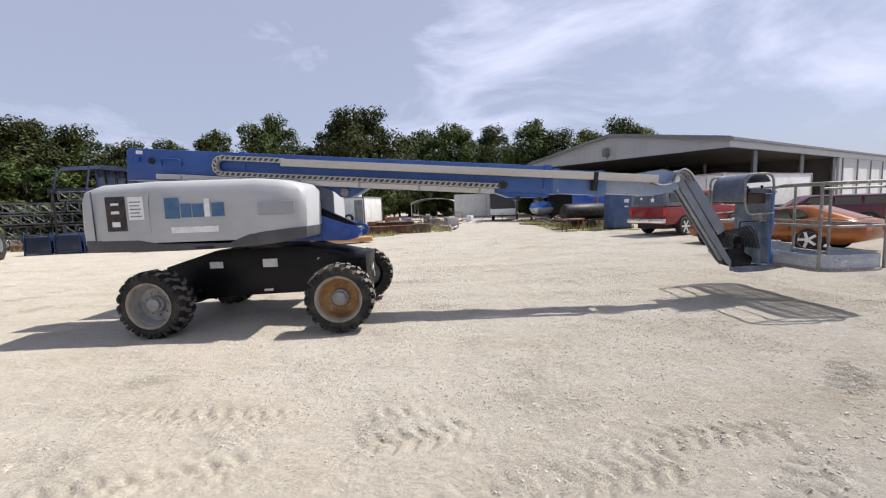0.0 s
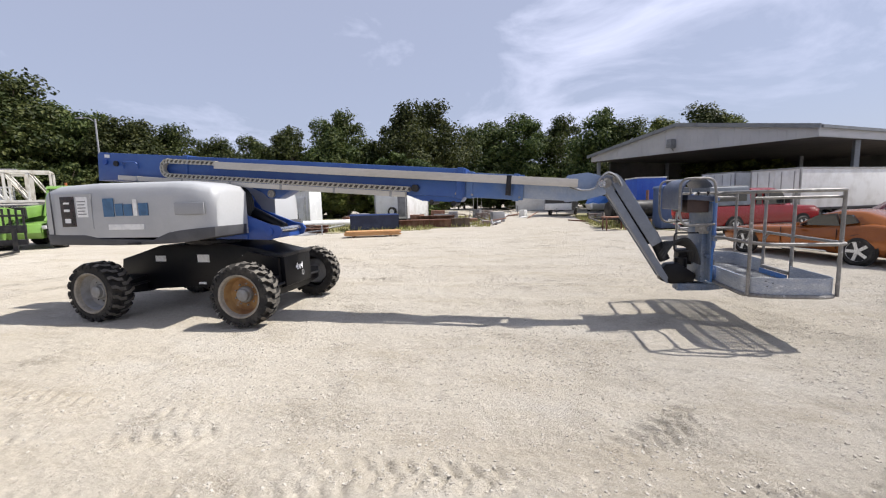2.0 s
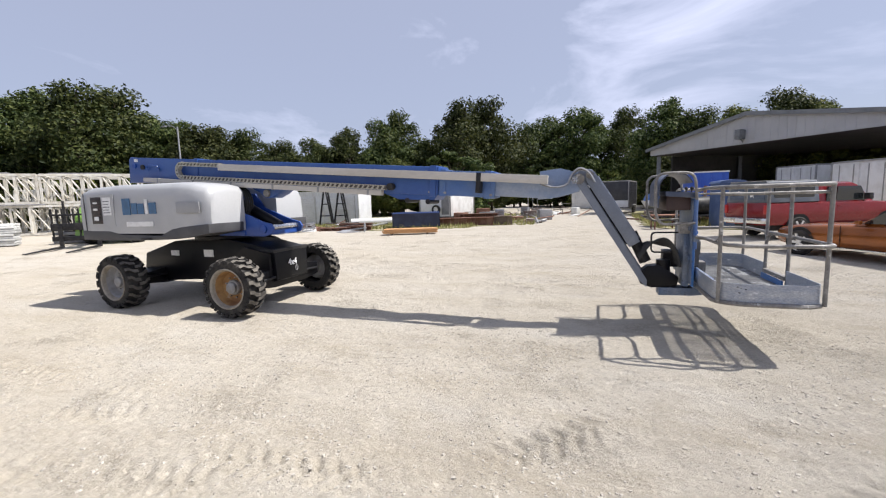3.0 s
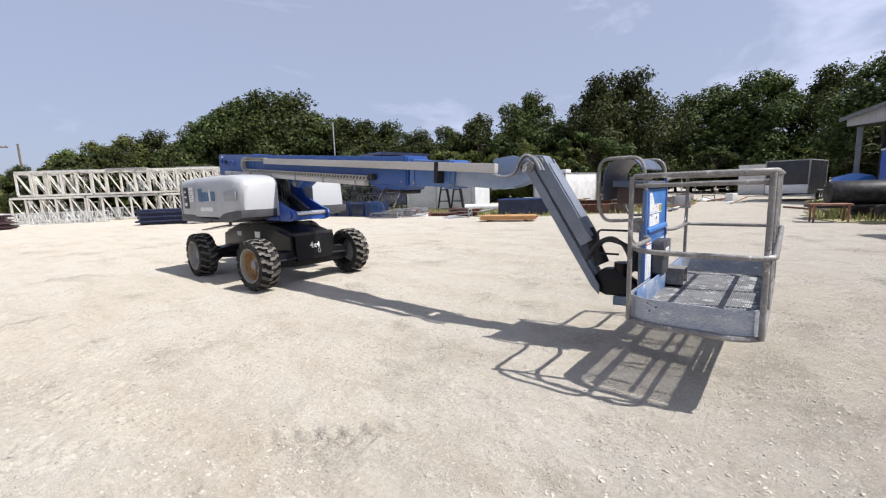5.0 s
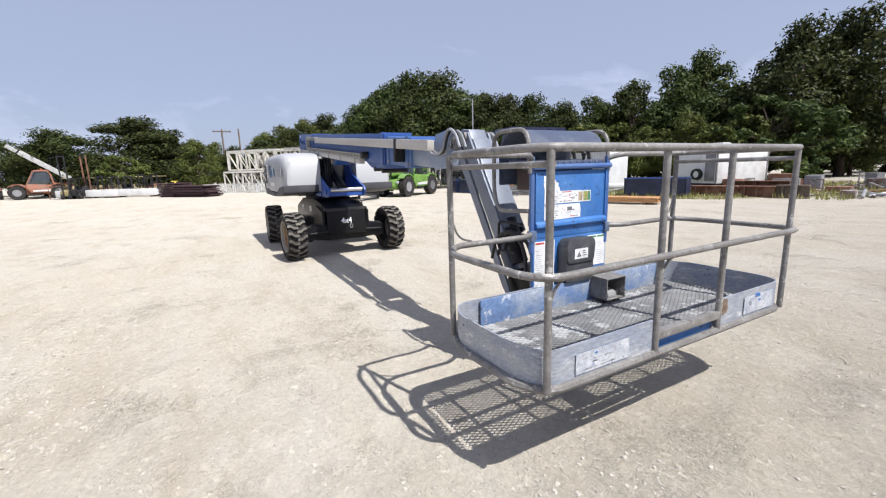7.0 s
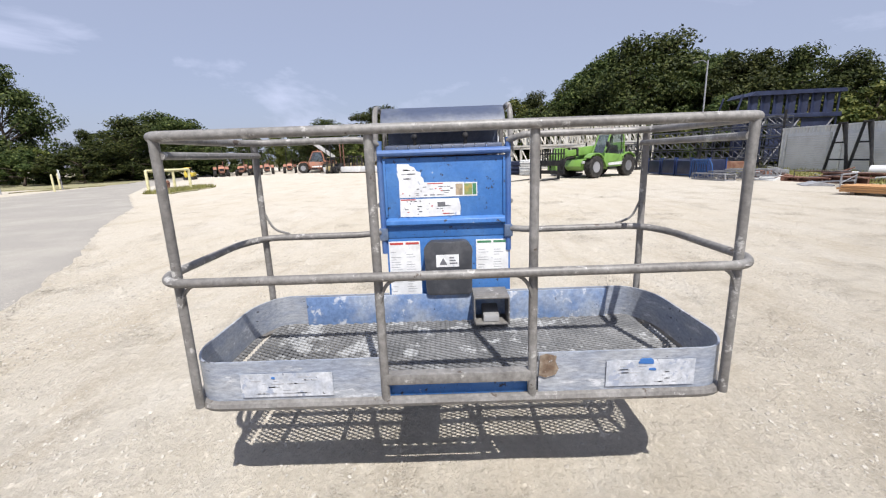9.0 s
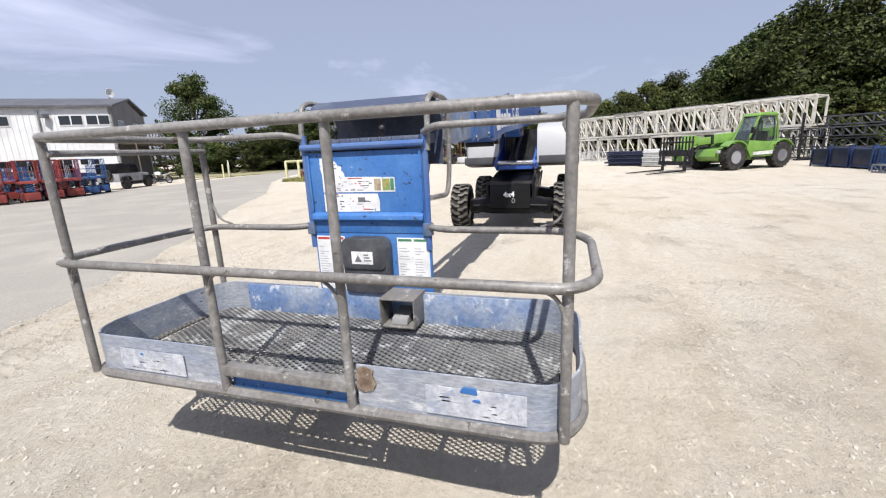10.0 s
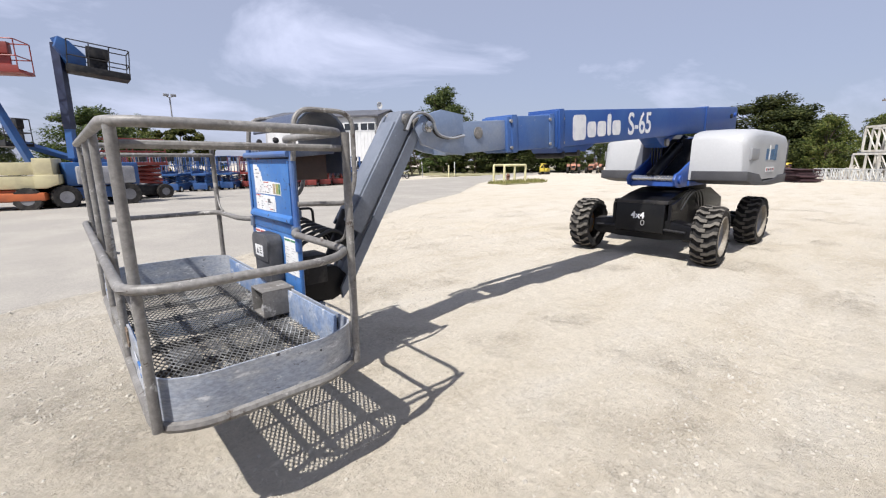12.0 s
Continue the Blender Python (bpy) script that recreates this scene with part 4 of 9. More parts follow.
for v in (-0.18, 0.18):
    jpart("knuckle_boss", lathe(B(), [(0.07, -0.02), (0.07, 0.02), (0.0, 0.024)], 16, Matrix.Translation((0.02, v * 0.8, 0.0))), "rail_gray", jib)
    jpart("knuckle_boss", lathe(B(), [(0.05, -0.02), (0.05, 0.02), (0.0, 0.024)], 14, Matrix.Translation((0.05, v * 0.75, 0.14))), "rail_gray", jib)
for k, (y, mt) in enumerate(((7.24, "hose_gray"), (7.27, "hose"), (7.31, "hose_gray"), (7.66, "hose"), (7.70, "hose_gray"))):
    lpart("hose", tube(B(), fillet([(4.3, y, 1.98 - 0.01 * k), (4.48, y, 1.90), (4.66, y, 1.94), (4.70, y, 2.07), (4.80, y, 2.17 - 0.012 * k), (4.93, y, 2.10), (5.00, y, 1.96)], 0.12), 0.014, 6), mt, jib)
# rotator and basket support
bm = prism(B(), [(5.58, 0.60), (5.72, 0.55), (6.02, 0.58), (6.04, 0.70), (5.92, 0.78), (5.80, 0.86), (5.66, 0.84), (5.56, 0.74)], 7.38, 7.56, bevel=0.02)
tube(bm, [(5.86, 7.47, 0.56), (5.86, 7.47, 0.92)], 0.085, 18)
rot = lpart("rotator", bm, "black_paint", label="black basket rotator")
for k in range(6):
    y0 = 7.22 + 0.07 * k
    lpart("hose", tube(B(), fillet([(5.55, y0, 0.95 + 0.02 * k), (5.66, y0 - 0.03, 1.16), (5.84, y0, 1.25 - 0.03 * k), (5.98, y0 + 0.02, 1.08), (6.02, y0, 0.86)], 0.12), 0.015, 6), "hose", rot)
lpart("guard_loop", tube(B(), fillet([(5.9, 7.2, 1.05), (5.68, 7.2, 1.05), (5.68, 7.2, 1.30), (5.98, 7.2, 1.30)], 0.05), 0.012, 6), "black_steel", rot)
lpart("valve_block", box(B(), 5.88, 6.06, 7.62, 7.82, 0.80, 1.02, 0.01), "black_steel", rot)

# basket
X0, X1, Y0, Y1, ZF = 6.20, 7.14, 6.395, 8.800, 0.628
BOW = 0.065
ring_pts = fillet([(X0, Y0 + 0.05, ZF), (X0 + 0.2, Y0 - BOW, ZF), (X1 - 0.15, Y0 - BOW, ZF), (X1, Y0 + 0.03, ZF), (X1, Y1 - 0.03, ZF), (X1 - 0.15, Y1 + BOW, ZF), (X0 + 0.2, Y1 + BOW, ZF), (X0, Y1 - 0.05, ZF)], 0.09, 5, True)
basket = lpart("basket", tube(B(), ring_pts, 0.024, 8, True), "rail_gray", label="scuffed steel work basket")


def toe(points, h0, h1):
    bm = B()
    t = 0.005
    prev = None
    n = len(points)
    cols = []
    for i, p in enumerate(points):
        d = (points[min(i + 1, n - 1)] - points[max(i - 1, 0)]).normalized()
        s = Vector((-d.y, d.x, 0)) * t
        cols.append([bm.verts.new(p + s + Vector((0, 0, h0))), bm.verts.new(p + s + Vector((0, 0, h1))), bm.verts.new(p - s + Vector((0, 0, h1))), bm.verts.new(p - s + Vector((0, 0, h0)))])
    for a, b in zip(cols, cols[1:]):
        for j in range(4):
            bm.faces.new((a[j], a[(j + 1) % 4], b[(j + 1) % 4], b[j]))
    bm.faces.new(cols[0])
    bm.faces.new(cols[-1][::-1])
    bmesh.ops.recalc_face_normals(bm, faces=bm.faces)
    return bm


def seg_path(pts, r=0.13):
    out = fillet(pts, r, 7)
    dense = []
    for a, b in zip(out, out[1:]):
        k = max(1, int((b - a).length / 0.12))
        dense += [a.lerp(b, j / k) for j in range(k)]
    return dense + [out[-1]]


e = 0.012
lpart("toe_board", toe(seg_path([(X1 - e, 7.25, ZF), (X1 - e, Y0 + 0.03, ZF), (X1 - 0.155, Y0 - BOW + e, ZF), (X0 + 0.205, Y0 - BOW + e, ZF), (X0 + e, Y0 + 0.055, ZF), (X0 + e, 7.17, ZF)], 0.09), 0.0, 0.212), "scuffed_toe", basket, "dented blue-gray toe board with bare metal")
lpart("toe_board", toe(seg_path([(X1 - e, 7.955, ZF), (X1 - e, Y1 - 0.03, ZF), (X1 - 0.155, Y1 + BOW - e, ZF), (X0 + 0.205, Y1 + BOW - e, ZF), (X0 + e, Y1 - 0.055, ZF), (X0 + e, 7.93, ZF)], 0.09), 0.0, 0.212), "scuffed_toe", basket, "dented blue-gray toe board with bare metal")
lpart("toe_board_blue", box(B(), X0 + 0.03, X0 + 0.042, 6.62, 8.6, ZF + 0.005, ZF + 0.206, 0.003), "worn_toe", basket, "chipped blue toe board worn to bare metal")
lpart("entry_sill", box(B(), X1 - 0.05, X1 - 0.03, 7.27, 7.91, ZF + 0.005, ZF + 0.085, 0.004), "worn_blue", basket, "blue painted entry sill")
lpart("entry_bar", box(B(), X1 - 0.035, X1 + 0.018, 7.26, 7.92, ZF + 0.088, ZF + 0.138, 0.006), "rail_gray", basket)
for y0, y1, zz in ((6.60, 7.02, 0.115), (8.26, 8.66, 0.125)):
    lpart("sticker", box(B(), X1 - 0.002, X1 + 0.0005, y0, y1, ZF + 0.04, ZF + 0.04 + zz), "faded_label", basket, "faded scraped label")
rk_pts = [(7.955, 0.735), (7.985, 0.722), (8.03, 0.735), (8.045, 0.765), (8.03, 0.80), (8.035, 0.825), (7.99, 0.838), (7.96, 0.828)]
lpart("rust_patch", prism(B(), rk_pts, X1 - 0.004, X1 + 0.0015, "x"), "rust_spot", basket, "rusted bare patch on the toe board")
for y0, z0, w, h in ((8.40, 0.778, 0.075, 0.022), (8.45, 0.745, 0.035, 0.009), (6.74, 0.76, 0.02, 0.008)):
    lpart("label_remnant", prism(B(), [(p.y, p.z) for p in fillet([(0, y0, z0), (0, y0 + w, z0 - 0.004), (0, y0 + w * 0.9, z0 + h), (0, y0 + w * 0.2, z0 + h)], h * 0.4, 3, True)], X1 - 0.004, X1 + 0.003, "x"), "worn_blue", basket, "blue scrap of a torn label")
rl = random.Random(8)
for y0, y1 in ((6.63, 6.99), (8.29, 8.63)):
    for k in range(26):
        ya, za = rl.uniform(y0, y1 - 0.05), ZF + 0.055 + 0.016 * rl.randrange(6)
        lpart("print", box(B(), X1 - 0.001, X1 + 0.0018, ya, ya + rl.uniform(0.01, 0.05), za, za + 0.004), "ink_pale", basket)
for y in (6.52, 8.70):
    for x in (6.45, 6.8):
        lpart("slot", box(B(), x, x + 0.045, y - 0.004 + (-0.178 if y < 7 else 0.152), y + 0.004 + (-0.178 if y < 7 else 0.152), ZF + 0.15, ZF + 0.162, 0.002), "black_steel", basket)
# floor frame and expanded metal
bm = B()
for y in (6.60, 6.98, 7.35, 7.85, 8.22, 8.60):
    box(bm, X0 + 0.03, X1 - 0.03, y - 0.012, y + 0.012, ZF - 0.03, ZF + 0.004)
for x in (6.36, 6.67, 6.98):
    box(bm, x - 0.012, x + 0.012, Y0 + 0.03, Y1 - 0.03, ZF - 0.028, ZF + 0.006)
lpart("floor_frame", bm, "black_steel", basket)


def expanded_metal(x0, x1, y0, y1, z, dx=0.0325, dy=0.0600):
    """Diamond mesh of slanting strands; long way of the diamond along y."""
    bm = B()
    t, h = 0.0036, 0.0035
    nx, ny = int((x1 - x0) / dx), int((y1 - y0) / dy)
    for i in range(nx):
        for j in range(ny):
            cx, cy = x0 + dx * (i + 0.5), y0 + dy * (j + 0.5)
            for sx, sy in ((1, 1), (1, -1)):
                # strand from the middle of one side to the other: crossing pattern
                ax, ay, bx, by = cx - sx * dx / 2, cy - sy * dy / 2, cx + sx * dx / 2, cy + sy * dy / 2
                nxv, nyv = -(by - ay), (bx - ax)
                ln = math.hypot(nxv, nyv)
                ox, oy = nxv / ln * t, nyv / ln * t
                tilt = 0.003 * sx
                v = [bm.verts.new(p) for p in ((ax + ox, ay + oy, z + tilt + h), (ax - ox, ay - oy, z - tilt + h), (bx - ox, by - oy, z - tilt + h), (bx + ox, by + oy, z + tilt + h),
                                               (ax - ox, ay - oy, z - tilt - h), (bx - ox, by - oy, z - tilt - h), (ax + ox, ay + oy, z + tilt - h), (bx + ox, by + oy, z + tilt - h))]
                bm.faces.new((v[0], v[1], v[2], v[3]))
                bm.faces.new((v[1], v[4], v[5], v[2]))
                bm.faces.new((v[3], v[7], v[6], v[0]))
                bm.faces.new((v[4], v[6], v[7], v[5]))
    return bm


lpart("floor_grating", expanded_metal(X0 + 0.03, X1 - 0.03, Y0 + 0.03, Y1 - 0.03, ZF + 0.014), "floor_mesh", basket, "worn expanded metal floor, partly rusted", 0)
for ya, yb in ((Y0 - BOW + 0.02, Y0 + 0.03), (Y1 - 0.03, Y1 + BOW - 0.02)):
    lpart("end_grating", expanded_metal(X0 + 0.2, X1 - 0.15, ya, yb, ZF + 0.014, dy=0.05), "floor_mesh", basket, "", 0)

# posts and rails
CX = 6.165
ZT, ZM = 1.832, 1.234
for x, y in ((X1, 6.40), (X1, 7.258), (X1, 7.925), (X1, 8.795), (X0 + 0.03, 6.40), (X0 + 0.03, 8.80)):
    post = lpart("post", tube(B(), [(x, y, ZF), (x, y, ZT)], 0.020, 12), "rail_gray", basket)
lpart("top_rail", tube(B(), fillet([(CX - 0.01, 7.15, ZT - 0.03), (X0 + 0.03, 7.06, ZT), (X0 + 0.03, Y0 + 0.04, ZT), (X0 + 0.2, Y0 - 0.065, ZT), (X1 - 0.10, Y0 - 0.065, ZT), (X1 + 0.02, Y0 + 0.0, ZT), (X1 + 0.02, Y1 - 0.0, ZT), (X1 - 0.10, Y1 + 0.065, ZT), (X0 + 0.2, Y1 + 0.065, ZT), (X0 + 0.03, Y1 - 0.04, ZT), (X0 + 0.03, 8.05, ZT), (CX - 0.01, 7.965, ZT - 0.03)], 0.09, 6), 0.0205, 12), "rail_gray", basket, "scratched gray tubular top rail")
for y in (6.42, 8.78):
    lpart("end_rail", tube(B(), [(X0 + 0.03, y, ZT - 0.075), (X1, y, ZT - 0.075)], 0.017, 10), "rail_gray", basket)
lpart("mid_rail", tube(B(), fillet([(CX - 0.01, 7.15, ZM + 0.01), (X0 + 0.035, 7.03, ZM + 0.01), (X0 + 0.035, Y0 + 0.02, ZM + 0.01), (X0 + 0.2, Y0 - 0.095, ZM), (X1 - 0.08, Y0 - 0.095, ZM), (X1 + 0.045, Y0 - 0.01, ZM), (X1 + 0.045, Y1 + 0.01, ZM), (X1 - 0.08, Y1 + 0.095, ZM), (X0 + 0.2, Y1 + 0.095, ZM), (X0 + 0.035, Y1 - 0.02, ZM + 0.01), (X0 + 0.035, 8.09, ZM + 0.01), (CX - 0.01, 7.965, ZM + 0.01)], 0.10, 6), 0.0205, 12), "rail_gray", basket, "scratched gray tubular middle rail")
for y in (6.40, 7.258, 7.925, 8.795):
    lpart("clip", tube(B(), fillet([(X1 + 0.03, y + 0.03, ZM), (X1 + 0.06, y + 0.0, ZM), (X1 + 0.03, y - 0.03, ZM), (X1 - 0.03, y, ZM - 0.01)], 0.03), 0.008, 6), "rail_gray", basket)
    sg = 1 if y < 7.6 else -1
    lpart("brace", tube(B(), fillet([(X1 + 0.01, y, ZM - 0.14), (X1 + 0.02, y + sg * 0.03, ZM - 0.04), (X1 + 0.035, y + sg * 0.11, ZM)], 0.05), 0.008, 6), "rail_gray", basket)
for y in (6.40, 8.80):
    sg = 1 if y < 7.6 else -1
    lpart("brace", tube(B(), fillet([(X0 + 0.03, y, ZM + 0.2), (X0 + 0.03, y + sg * 0.06, ZM + 0.06), (X0 + 0.03, y + sg * 0.16, ZM + 0.03)], 0.06), 0.008, 6), "rail_gray", basket)

# console wall
CY0, CY1 = 7.165, 7.955
con = lpart("console_wall", box(B(), CX - 0.03, CX, CY0, CY1, 1.20, 1.715, 0.008), "worn_blue", basket, "chipped bright blue console panel")
lpart("console_ledge", prism(B(), [(CX - 0.03, 1.275), (CX + 0.012, 1.275), (CX + 0.030, 1.292), (CX + 0.024, 1.318), (CX - 0.0, 1.335), (CX - 0.03, 1.335)], CY0 + 0.01, CY1 - 0.01, bevel=0.004), "worn_blue", con, "folded blue lip across the panel")
lpart("console_lower", box(B(), CX - 0.03, CX - 0.004, CY0, CY1 + 0.025, ZF + 0.0, 1.20, 0.006), "worn_blue", con)
for y in (CY0 - 0.012, CY1 + 0.012):
    lpart("console_post", tube(B(), [(CX - 0.01, y, 1.10), (CX - 0.01, y, ZT - 0.01)], 0.02, 10), "tube_bluegray", con)
    lpart("post_foot", box(B(), CX - 0.03, CX + 0.02, y - 0.028, y + 0.028, 1.19, 1.27, 0.008), "mast_gray", con)
    lpart("edge_strip", box(B(), CX + 0.001, CX + 0.012, y + (0.02 if y < 7.5 else -0.035), y + (0.035 if y < 7.5 else -0.02), 1.34, 1.70, 0.003), "worn_blue", con)
lpart("console_bar", tube(B(), [(CX + 0.015, CY0 - 0.02, 1.745), (CX + 0.015, CY1 + 0.02, 1.745)], 0.021, 10), "tube_bluegray", con)
lpart("console_tray", prism(B(), [(CX - 0.34, 1.75), (CX - 0.015, 1.72), (CX - 0.01, 1.765), (CX - 0.015, 1.79), (CX - 0.34, 1.81)], 7.19, 7.93, bevel=0.006), "cover_blue", con)
lpart("console_back", box(B(), CX - 0.046, CX - 0.0305, CY0 + 0.004, CY1 - 0.004, ZF + 0.02, 1.70, 0.004), "mast_gray", con, "dusty gray-blue back plate")
for z in (0.95, 1.32):
    lpart("back_rib", box(B(), CX - 0.07, CX - 0.046, CY0 + 0.03, CY1 - 0.03, z, z + 0.05, 0.004), "mast_gray", con)
# labels
lpart("label_sheet", prism(B(), [(7.268, 1.34), (7.44, 1.338), (7.655, 1.342), (7.66, 1.40), (7.648, 1.452), (7.27, 1.455)], CX, CX + 0.002, "x"), "worn_label", con, "peeling white instruction label")
torn = [(7.268, 1.463), (7.768, 1.463), (7.768, 1.55), (7.60, 1.556), (7.43, 1.558), (7.424, 1.585), (7.408, 1.60), (7.412, 1.622), (7.385, 1.63), (7.37, 1.655), (7.345, 1.662), (7.335, 1.676), (7.262, 1.678), (7.258, 1.62), (7.27, 1.57)]
lpart("label_sheet", prism(B(), torn, CX, CX + 0.002, "x"), "worn_label", con, "torn white warning label")
for y0, y1, tone in ((7.685, 7.735, "ink_green"), (7.738, 7.762, "ink_leaf"), (7.63, 7.675, "ink_tan")):
    lpart("print", box(B(), CX + 0.0005, CX + 0.0028, y0, y1, 1.472, 1.543), tone, con, "faded coloured picture on the label")
rl = random.Random(3)
for k in range(60):
    z0 = rl.choice((1.352, 1.368, 1.385, 1.402, 1.42, 1.436, 1.474, 1.487, 1.50, 1.513, 1.526, 1.58, 1.61, 1.635))
    y0 = rl.uniform(7.28, 7.36 if z0 > 1.56 else 7.60)
    lpart("print", box(B(), CX + 0.0015, CX + 0.003, y0, y0 + rl.uniform(0.006, 0.032), z0, z0 + rl.uniform(0.003, 0.008)), "ink" if k % 7 else "ink_red", con)
lpart("print", box(B(), CX + 0.0015, CX + 0.003, 7.51, 7.56, 1.40, 1.43), "ink", con)
lpart("print", box(B(), CX + 0.0015, CX + 0.003, 7.275, 7.37, 1.446, 1.453), "ink_red", con)
lpart("print", box(B(), CX + 0.0015, CX + 0.003, 7.45, 7.55, 1.546, 1.552), "ink_red", con)
for y0, y1, z0, z1, top in ((7.178, 7.385, 0.812, 1.178, "ink_red"), (7.755, 7.968, 0.914, 1.174, "ink_leaf")):
    lpart("label_sheet", box(B(), CX - 0.004, CX - 0.001, y0, y1, z0, z1), "paper", con, "white warning label")
    for k in range(2):
        ym = 0.5 * (y0 + y1)
        lpart("print", box(B(), CX - 0.002, CX + 0.0005, (y0 + 0.008, ym + 0.008)[k], (ym - 0.008, y1 - 0.008)[k], z1 - 0.022, z1 - 0.008), top, con)
        for j in range(int((z1 - z0 - 0.06) / 0.017)):
            zz = z0 + 0.02 + 0.017 * j
            if rl.random() < 0.82:
                ya = (y0 + 0.012, ym + 0.010)[k]
                lpart("print", box(B(), CX - 0.002, CX + 0.0003, ya, ya + rl.uniform(0.03, 0.075), zz, zz + 0.0035), "ink_pale", con)
bm = prism(B(), [(p.y, p.z) for p in fillet([(0, 7.42, 0.83), (0, 7.415, 1.14), (0, 7.45, 1.185), (0, 7.69, 1.185), (0, 7.722, 1.14), (0, 7.718, 0.83)], 0.03, 4, True)], CX, CX + 0.10, "x", bevel=0.01)
lpart("manual_box", bm, "console_box", con, "scuffed dark gray document box")
lpart("box_lid", prism(B(), [(p.y, p.z) for p in fillet([(0, 7.425, 0.99), (0, 7.41, 1.15), (0, 7.455, 1.195), (0, 7.52, 1.185), (0, 7.61, 1.185), (0, 7.68, 1.195), (0, 7.727, 1.15), (0, 7.712, 0.99)], 0.03, 4, True)], CX + 0.088, CX + 0.112, "x", bevel=0.008), "console_box", con, "dark gray hinged box lid")
lpart("label_sheet", box(B(), CX + 0.112, CX + 0.115, 7.49, 7.635, 1.025, 1.105), "paper", con)
lpart("print", prism(B(), [(7.51, 1.04), (7.56, 1.04), (7.535, 1.085)], CX + 0.1145, CX + 0.1165, "x"), "ink", con)
for k in range(3):
    lpart("print", box(B(), CX + 0.1145, CX + 0.116, 7.575, 7.625 - 0.01 * k, 1.045 + 0.018 * k, 1.053 + 0.018 * k), "ink", con)
bm = B()
fx0, fx1, fy0, fy1, fz = CX + 0.03, CX + 0.245, 7.718, 7.94, ZF + 0.045
box(bm, fx0, fx1, fy0, fy1, fz + 0.172, fz + 0.182, 0.003)
box(bm, fx0, fx1, fy0, fy0 + 0.008, fz, fz + 0.175, 0.002)
box(bm, fx0, fx1, fy1 - 0.008, fy1, fz, fz + 0.175, 0.002)
box(bm, fx0, fx1, fy0, fy1, fz, fz + 0.008, 0.002)
lpart("pedal_guard", bm, "rail_gray", con, "gray steel foot pedal guard")
lpart("pedal", prism(B(), [(fx0 + 0.03, fz + 0.01), (fx1 - 0.03, fz + 0.01), (fx1 - 0.04, fz + 0.05), (fx0 + 0.03, fz + 0.09)], fy0 + 0.06, fy1 - 0.06, bevel=0.008), "gray_rim", con)
# control hood over the console, between two hoops
out = [(CX - 0.43, 1.62), (CX - 0.43, 1.85)] + [(CX - 0.235 + 0.195 * math.cos(a), 1.85 + 0.19 * math.sin(a)) for a in np.linspace(math.pi * 0.92, 0.35, 9)]
arc = out + [(x + 0.012 * (1 if x < CX - 0.3 else (-0.6 if x > CX - 0.1 else 0)), z - 0.012) for x, z in out[::-1]]
lpart("control_hood", prism(B(), arc, 7.165, 7.955), "cover_blue", con, "dark blue-gray curved control cover")
lpart("control_back", box(B(), CX - 0.32, CX - 0.05, 7.26, 7.84, 1.57, 1.75, 0.01), "maroon_panel", con)
for y in (7.135, 7.985):
    lpart("hoop", tube(B(), fillet([(CX - 0.02, y, 1.42), (CX - 0.40, y, 1.40), (CX - 0.46, y, 1.55), (CX - 0.46, y, 2.03), (CX - 0.04, y, 2.03), (CX - 0.01, y, 1.70)], 0.12, 6), 0.017, 9), "rail_gray", con)
for y in (7.38, 7.70):
    lpart("joystick", tube(B(), [(CX - 0.03, y, 1.76), (CX - 0.02, y, 1.83)], 0.01, 8), "black_steel", con)
    lpart("knob", lathe(B(), [(0.0, -0.022), (0.018, -0.012), (0.022, 0.0), (0.018, 0.012), (0.0, 0.02)], 12, Matrix.Translation((CX - 0.02, y, 1.84))), "black_steel", con)
for k in range(9):
    lpart("switch", tube(B(), [(CX - 0.005, 7.27 + 0.07 * k, 1.77), (CX + 0.003, 7.27 + 0.07 * k, 1.79)], 0.006, 6), "chrome", con)
lpart("junction_box", box(B(), CX - 0.16, CX - 0.04, 7.24, 7.40, 1.28, 1.42, 0.012), "rail_gray", con)
lpart("support_mast", box(B(), 6.06, CX - 0.034, 7.30, 7.80, 0.60, 1.34, 0.012), "mast_gray", con, "blue-gray basket support mast")
lpart("support_beam", prism(B(), [(5.80, 0.56), (6.3, 0.57), (6.95, 0.60), (6.95, 0.58), (6.2, 0.47), (5.80, 0.46)], 7.36, 7.58, bevel=0.006), "mast_gray", con)


